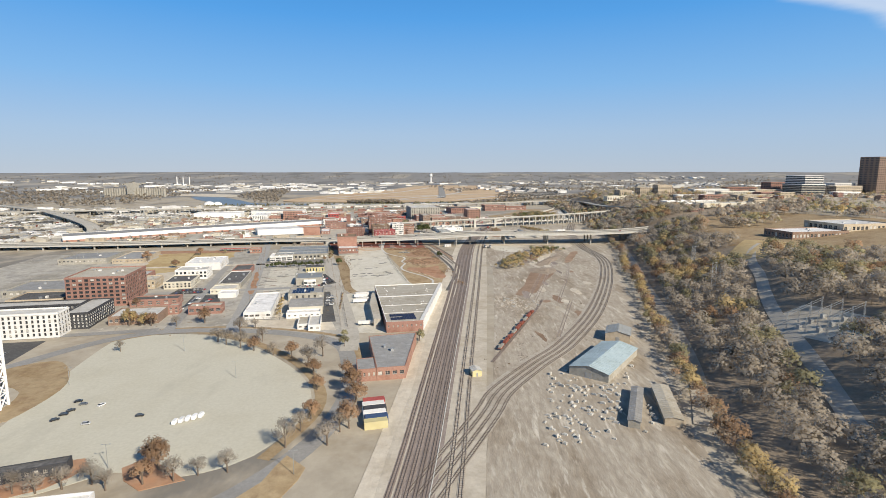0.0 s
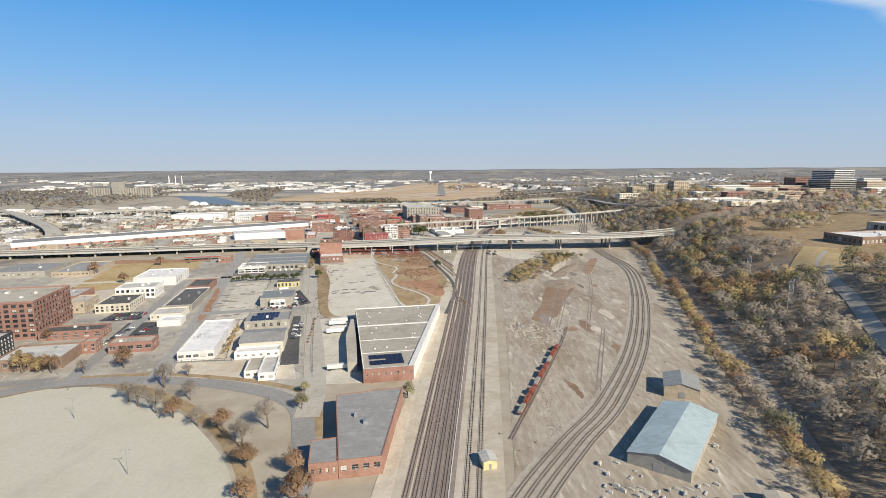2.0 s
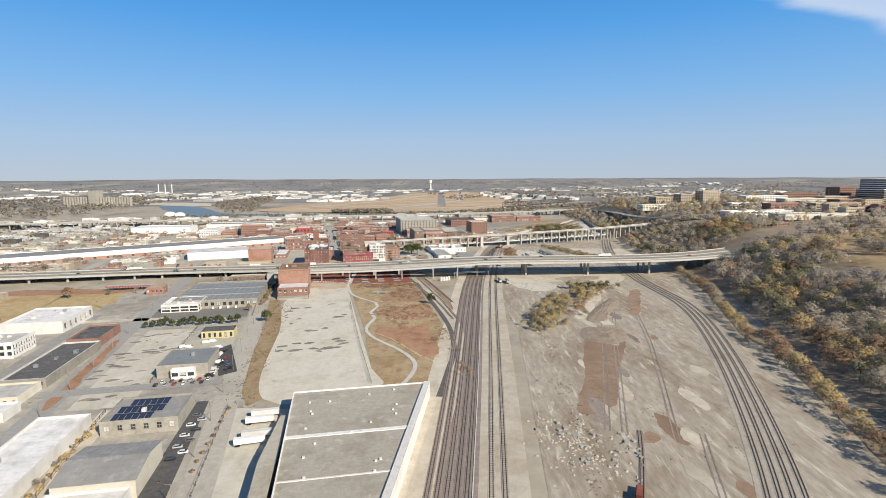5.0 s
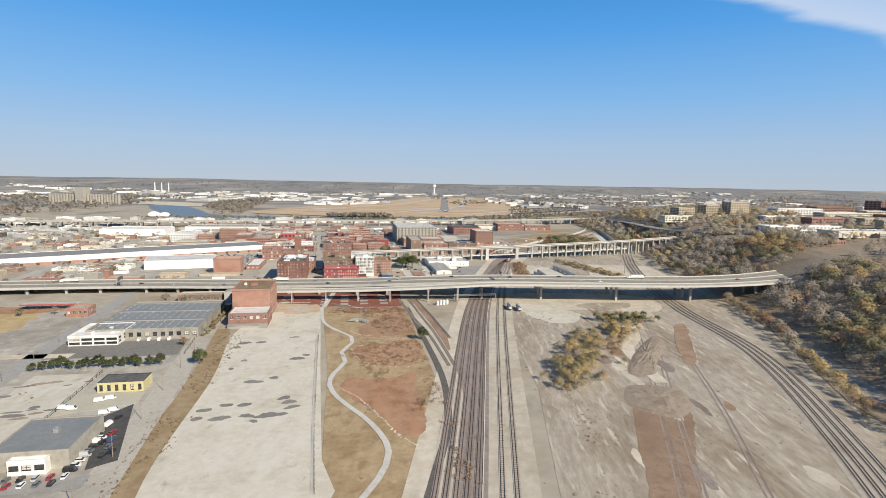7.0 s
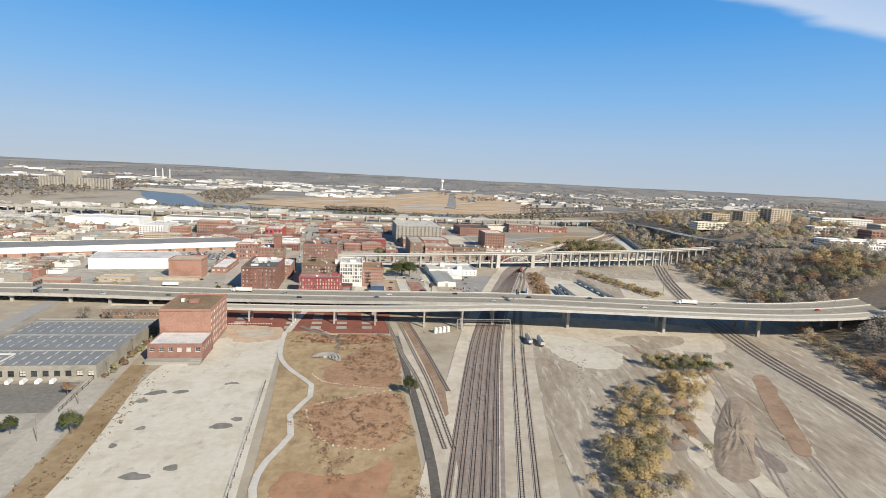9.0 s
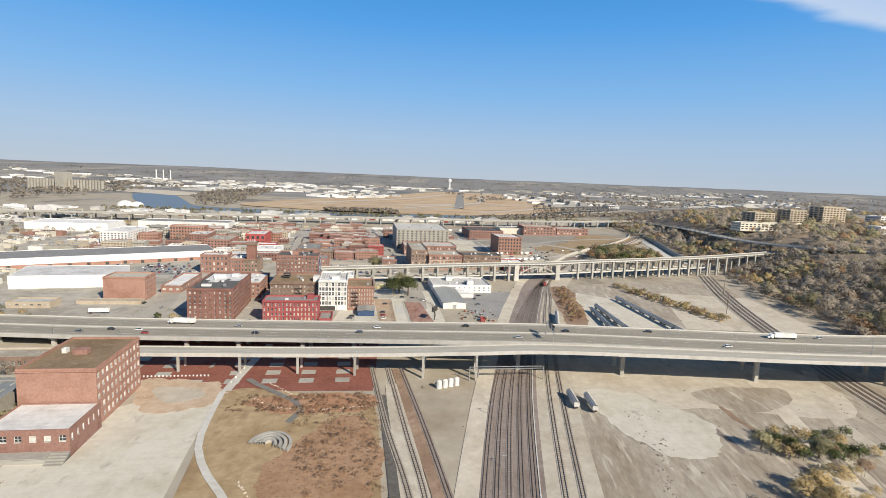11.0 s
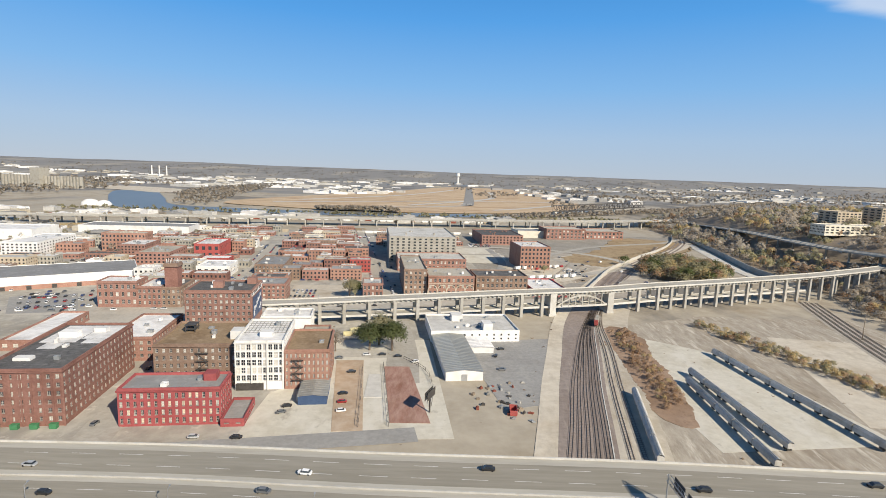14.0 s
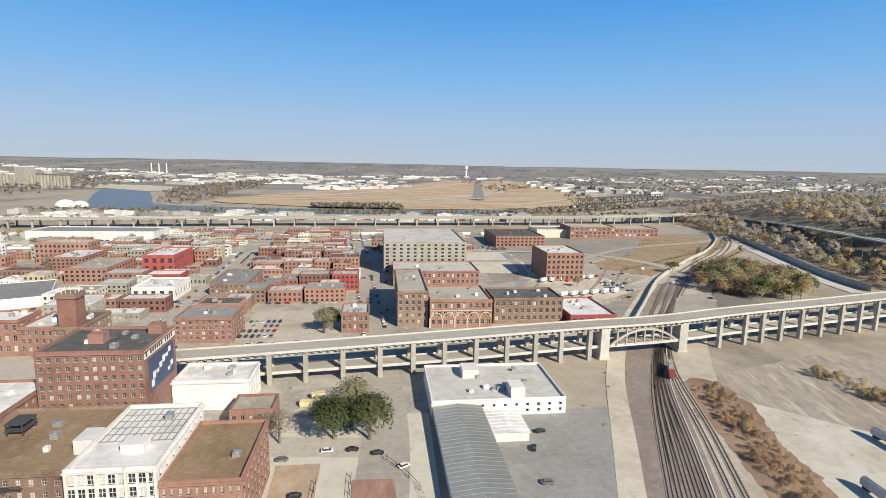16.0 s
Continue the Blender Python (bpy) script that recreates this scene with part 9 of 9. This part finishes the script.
for k in range(4):
    s, n = Shape(), 14
    r0 = 1.6 + k * 1.3
    arc = [Vector((r0 * math.cos(radians(-30 + 200 * i / n)), r0 * 1.3 * math.sin(radians(-30 + 200 * i / n)), 0)) for i in range(n + 1)]
    for q, w in zip(arc, arc[1:]):
        d = (w - q).normalized()
        o = Vector((-d.y, d.x, 0)) * 0.42
        zt = 0.95 - k * 0.15
        s.face([q - o + Vector((0, 0, zt)), w - o + Vector((0, 0, zt)), w + o + Vector((0, 0, zt)), q + o + Vector((0, 0, zt))])
        s.face([q - o, w - o, w - o + Vector((0, 0, zt)), q - o + Vector((0, 0, zt))])
        s.face([w + o, q + o, q + o + Vector((0, 0, zt)), w + o + Vector((0, 0, zt))])
    part("terrace_wall", s.mesh("terrace_wall", concrete, weld=True), None, root)
road("footpath", [(49, 592), (53, 587), (60, 580), (67, 573), (70, 566), (67, 558)], 2.2, 0.21, patch_asphalt, "dark grey walk down into the field", "footpath")
stones = []
for line in ([(57, 499), (63, 502), (74, 506), (88, 512)], [(60, 498), (63, 484), (70, 474), (84, 471)], [(56, 451), (62, 442), (67, 430), (74, 411), (79, 404)], [(54, 576), (60, 570), (72, 566), (90, 568)], [(57, 588), (63, 581), (70, 575)], [(60, 528), (66, 520), (84, 514)]):
    for q in smooth(line, False, 0.8):
        stones.append((q.x + rnd.uniform(-0.4, 0.4), q.y + rnd.uniform(-0.4, 0.4), rnd.uniform(0.25, 0.6)))
for k in range(14):
    tree("gold" if k % 3 else "bare", -40 + (k % 3) * 0.8 - k * 0.12, 322 + k * 3.2, 0, 0.55 + (k % 4) * 0.12, "dry yellow scrub along a shed wall", "shed scrub", k, "scrub_bush", "shrub")
debris("stone_edging", "rows of rough tan stones along the field's banks", stone_trim, stones, "stones", 0.15)
red = []
for _ in range(150):
    u = rnd.uniform(48, 91)
    x, y = xy(u, 568 + rnd.uniform(-3, 9) - (u - 48) * 0.03)
    red.append((x, y, 0.15, rnd.uniform(0.5, 1.1)))
woods("planted_shrubs", "rust", red, "low red-brown planted shrubs below the paving", "shrubs", 1.0, 1.3, 48, 0.16, False)
for k in range(40):
    s = Shape()
    s.box(-0.22, -0.22, 0, 0.22, 0.22, 0.5)
    s.box(-0.16, -0.16, 0.5, 0.16, 0.16, 0.58)
    piece("kerb_stone", s, trim_white, "white painted kerb stone along the brick paving", "kerb stone", "thing", at(-4 + k * 1.25 if k < 32 else 44 + (k - 32) * 0.5, 595.5 if k < 32 else 589 + (k - 32) * 4.4, 0.08), "kerb stones")
am = thing("roof_truss", at(-126, 212), "white tubular steel truss mast of an arena", "truss")
for k in range(6):
    s = Shape()
    z0, z1 = k * 5, k * 5 + 5
    for a, b in (((-2.5, -2.5), (2.5, -2.5)), ((2.5, -2.5), (2.5, 2.5)), ((2.5, 2.5), (-2.5, 2.5)), ((-2.5, 2.5), (-2.5, -2.5))):
        s.tube((*a, z0), (*a, z1), 0.5, 0.5, 8)
        s.tube((*a, z0), (*b, z1), 0.3, 0.3, 6)
        s.tube((*a, z1), (*b, z1), 0.3, 0.3, 6)
    part("truss_bay", s, brick["white"], am)
for k in range(30):
    a = rnd.uniform(0, 6.28)
    s = Shape()
    u, v = 104 + rnd.uniform(-5, 8) + (k % 3) * 8, 312 + rnd.uniform(0, 26)
    s.prism([(-0.8, -0.4), (0.5, -0.7), (0.9, 0.4), (-0.3, 0.7)], 0, rnd.uniform(0.2, 0.6))
    piece("rubble", s, concrete, "broken concrete in the rail yard", "rubble", "thing", at(u, v, 0.05, math.degrees(a)), "rubble")


def fence(pts, label="wire fence on thin steel posts"):
    root = thing("fence", G, label, "fence", "fences")
    line = smooth(pts, False, 4.0)
    for p in line:
        s = Shape()
        s.box(p.x - 0.06, p.y - 0.06, -0.1, p.x + 0.06, p.y + 0.06, 1.5)
        part("post", s, trim_dark, root)
    for zz in (0.5, 1.35):
        s = Shape()
        nn = sides(line)
        for i in range(len(line) - 1):
            a, b = line[i], line[i + 1]
            s.face([(a.x, a.y, zz), (b.x, b.y, zz), (b.x, b.y, zz + 0.14), (a.x, a.y, zz + 0.14)])
        part("rail", s, trim_dark, root)


fence([(2, 290), (0, 340), (-1, 372)])
fence([(-37, 316), (-42, 376)])
fence([(50, 384), (47, 440), (44, 520)])
fence([(-13, 500), (-17, 560), (-18, 590)])
fence([(-58, 314), (-34, 312)])
fence([(104.2, 660), (104.6, 682), (104.8, 704)])
fence([(-36, 402), (-38, 480)])


def sign_gantry(u, v, z, span, turn, label):
    """A truss over the road with the back of its sign boards."""
    root = thing("sign_gantry", at(u, v, z, turn), label, "sign gantry", "sign gantries")
    for x in (0.0, span):
        s = Shape()
        s.tube((x, 0, -1.0), (x, 0, 5.6), 0.16, 0.14, 8)
        part("leg", s, steel, root)
    s = Shape()
    for zz in (4.4, 5.4):
        for y in (-0.35, 0.35):
            s.tube((0, y, zz), (span, y, zz), 0.07, 0.07, 6)
    for k in range(int(span / 1.2)):
        x = k * 1.2
        s.tube((x, -0.35, 4.4), (x + 1.2, -0.35, 5.4), 0.05, 0.05, 5)
        s.tube((x, 0.35, 5.4), (x + 1.2, 0.35, 4.4), 0.05, 0.05, 5)
    part("truss", s, steel, root)
    for x in (span * 0.25, span * 0.7):
        s = Shape()
        s.box(x - 1.9, -0.55, 3.7, x + 1.9, -0.45, 6.0, 0, True)
        board_part = part("sign_board", s, trim_dark, root, "dark back of a sign board")
        s = Shape()
        for zz in (4.2, 4.9, 5.6):
            s.box(x - 1.9, -0.62, zz, x + 1.9, -0.56, zz + 0.1, 0, True)
        part("stiffener", s, steel, board_part)


sign_gantry(160.5, 593.5, 12.1, 11.0, 84, "steel sign gantry over the elevated highway")
sign_gantry(-93, 635.5, 4.9, 9.5, 90, "steel sign gantry over the elevated highway")


# ---- the junk lot, a billboard, far parked cars ----
rj = random.Random(91)
for k in range(34):
    w, d, h = rj.uniform(0.3, 1.1), rj.uniform(0.25, 0.6), rj.uniform(0.2, 0.7)
    s = Shape()
    s.prism([(-w, -d * 0.8), (w * 0.8, -d), (w, d * 0.7), (-w * 0.7, d)], 0, h)
    s.prism([(-w * 0.5, -d * 0.5), (w * 0.4, -d * 0.6), (w * 0.5, d * 0.3), (-w * 0.3, d * 0.5)], h, h * 1.5)
    piece("scrap_mound", s, (rust, trim_dark, steel, wood_pole, concrete)[k % 5], "low heap of rusty scrap in a dirt lot", "scrap", "thing", at(rj.gauss(149, 4.5), rj.uniform(660, 689), 0.08, rj.uniform(0, 180)), "scrap heaps")
cont = thing("scrap_container", at(150, 666, 0.1, 78), "open bright red steel container in a dirt lot", "container")
s = Shape()
for b in ((-2.2, -1.1, 0.2, 2.2, -1.0, 1.7), (-2.2, 1.0, 0.2, 2.2, 1.1, 1.7), (-2.2, -1.0, 0.2, -2.1, 1.0, 1.7), (2.1, -1.0, 0.2, 2.2, 1.0, 1.7), (-2.2, -1.1, 0.1, 2.2, 1.1, 0.2)):
    s.box(*b, 0, True)
part("shell", s, brick["scarlet"], cont)
s = Shape()
for x in (-1.6, -0.5, 0.6, 1.7):
    s.box(x - 0.06, -1.18, 0.2, x + 0.06, -1.1, 1.7, 0, True)
part("ribs", s, brick["crimson"], cont)
bill = thing("billboard", at(125, 668, 0.1, 62), "black-backed billboard on a single post", "billboard")
s = Shape()
s.tube((0, 0, -0.3), (0, 0, 6.6), 0.26, 0.22, 10)
part("post", s, trim_dark, bill)
s = Shape()
s.box(-3.0, -0.5, 4.6, 3.0, -0.35, 7.0, 0, True)
s.box(-3.0, 0.35, 4.6, 3.0, 0.5, 7.0, 0, True)
part("panel", s, trim_dark, bill, "dark blank sign panel")
s = Shape()
for x in (-2.5, -1, 1, 2.5):
    s.tube((x, -0.35, 4.9), (x, 0.35, 6.7), 0.06, 0.06, 4)
    s.tube((x, 0.35, 4.9), (x, -0.35, 6.7), 0.06, 0.06, 4)
part("bracing", s, steel, bill)
for pts in ([(126, 672), (128, 685), (127, 700), (120, 712)], [(112.6, 660), (112.2, 706)]):
    fence(pts, "dark timber fence round a dirt lot")

lines = [((-28, 760), (-48, 900), 4.2), ((33, 770), (20, 1000), 3.8), ((117, 800), (92, 1150), 4.6), ((-150, 778), (130, 795), 3.3), ((-155, 852), (116, 857), 3.0), ((-155, 908), (116, 912), 3.0), ((-155, 993), (116, 997), 3.0), ((-155, 1063), (116, 1067), 3.0), ((-82, 790), (-98, 1070), 3.0)]
rows = []
for a, b, o in lines:
    a, b = Vector((*a, 0)), Vector((*b, 0))
    d = (b - a).normalized()
    n = Vector((-d.y, d.x, 0))
    k, along = 0.0, (b - a).length
    while k < along:
        for sg in (-1, 1):
            if rj.random() < 0.5:
                q = a + d * k + n * sg * o
                rows.append((q.x, q.y, math.atan2(d.y, d.x)))
        k += 4.4
for u0, v0, c, r in ((-66, 806, 7, 3), (64, 804, 6, 4), (202, 1012, 9, 4), (-190, 1000, 8, 4), (60, 1125, 12, 3), (250, 872, 5, 4), (-220, 820, 9, 5), (-300, 930, 9, 5), (-420, 850, 9, 4)):
    for i in range(c):
        for j in range(r):
            if rj.random() < 0.72:
                rows.append((u0 + i * 2.4, v0 + j * 6.5, 1.57 + rj.uniform(-0.06, 0.06)))
for k, (u, v, a) in enumerate(rows):
    rows[k] = (u, v, a, rj.choice((0, 0, 1, 1, 2, 5, 3, 4, 5)))
for paint in range(6):
    s = Shape()
    for u, v, a, c in rows:
        if c != paint:
            continue
        ca, sa = math.cos(a), math.sin(a)
        def spot(x, y):
            return u + x * ca - y * sa, v + x * sa + y * ca
        s.prism([spot(*q) for q in ((-1.45, -0.5), (-1.25, -0.6), (1.2, -0.6), (1.45, -0.4), (1.45, 0.4), (1.2, 0.6), (-1.25, 0.6), (-1.45, 0.5))], 0.25, 0.7)
        lo, hi = [spot(*q) for q in ((-1.05, -0.54), (0.9, -0.54), (0.9, 0.54), (-1.05, 0.54))], [spot(*q) for q in ((-0.8, -0.46), (0.4, -0.46), (0.4, 0.46), (-0.8, 0.46))]
        for i in range(4):
            j = (i + 1) % 4
            s.face([(*lo[i], 0.7), (*lo[j], 0.7), (*hi[j], 1.1), (*hi[i], 1.1)], 1)
        s.face([(*q, 1.1) for q in hi], 0)
    piece("street_cars", s, (PAINT[paint], glass), ("white", "black", "silver", "red", "blue", "grey")[paint] + " cars parked along the old town's streets", "parked cars", "stuff", G)

# rows of pale box trailers and wagons in the far yards
rows = []
for u0, v0, c, r, du, dv, a in ((-520, 905, 26, 4, 4.0, 15, 0.1), (-640, 980, 30, 4, 4.0, 14, 0.1), (-420, 1010, 28, 3, 4.2, 14, 0.12), (-300, 1075, 24, 2, 4.4, 14, 0.0), (-640, 700, 30, 2, 4.0, 15, 0.2), (-260, 770, 14, 2, 4.2, 14, 0.4), (-120, 1100, 40, 1, 9.0, 10, 1.57), (-300, 1225, 60, 2, 9.6, 9, 1.5)):
    for i in range(c):
        for j in range(r):
            if rj.random() < 0.75:
                rows.append((u0 + i * du + rj.uniform(-0.4, 0.4), v0 + j * dv + i * 0.2 + rj.uniform(-1, 1), a + rj.uniform(-0.03, 0.03)))
for k, (mm, lab) in enumerate(((brick["white"], "white"), (roof["pale"], "pale grey"), (brick["tan"], "tan"), (rust, "rust-red"))):
    s = Shape()
    for i, (u, v, a) in enumerate(rows):
        if (i * 7) % 10 not in ((0, 1, 2, 3, 4), (5, 6, 7), (8,), (9,))[k]:
            continue
        ca, sa = math.cos(a + 1.5708), math.sin(a + 1.5708)
        for x0, x1, y, z0, z1 in ((-4.2, 4.2, 0.85, 0.8, 2.7), (-3.6, 3.4, 0.5, 0.1, 0.8)):
            s.prism([(u + x * ca - q * sa, v + x * sa + q * ca) for x, q in ((x0, -y), (x1, -y), (x1, y), (x0, y))], z0, z1)
    piece("stored_trailers", s, mm, lab + " box trailers standing in rows in the far yards", "trailers", "stuff", G)

# ---- by the foot of the highway ----
patch("field", [(-196, 590), (-150, 586), (-112, 585), (-108, 598), (-150, 603), (-198, 606)], 0.12, red_dirt, "rust-red bare earth beside the highway", "field", ragged=2.0)
B("workshop", "small red brick pump house with a flat roof", rect(-95, -84, 574, 584), 5.0, brick["orange"], roof["gravel"], (W(0, 4, 1, 0.5, 0.5), W(1, 3, 1, 0.5, 0.5)), units=1)
can = thing("market_canopy", at(-113, 596), "long low canopy with a red and white roof edge", "canopy")
for x in range(-14, 15, 4):
    s = Shape()
    s.tube((x, -2.6, -0.1), (x, -2.6, 2.8), 0.12, 0.12, 6)
    part("post", s, trim_dark, can)
    s = Shape()
    s.tube((x, 2.6, -0.1), (x, 2.6, 2.8), 0.12, 0.12, 6)
    part("post", s, trim_dark, can)
s = Shape()
s.box(-15, -3.4, 2.8, 15, 3.4, 3.1, 0, True)
part("roof", s, roof["pale"], can)
s = Shape()
s.box(-15.1, -3.55, 2.7, 15.1, -3.4, 3.5, 0, True)
part("fascia", s, brick["scarlet"], can, "red painted roof edge")
for k, (u, v, kd, sz) in enumerate(((-143, 573, "rust", 1.5), (-30, 597, "bare", 1.2), (-40, 598, "bare", 1.1), (-52, 600, "bare", 1.2), (-120, 578, "olive", 0.7), (-104, 581, "bare", 0.9))):
    tree(kd, u, v, 0, sz, "small leafless grey-brown tree on a verge" if kd == "bare" else "small tree with rust-brown leaves" if kd == "rust" else "rounded olive-green leafy tree", "street trees", k)
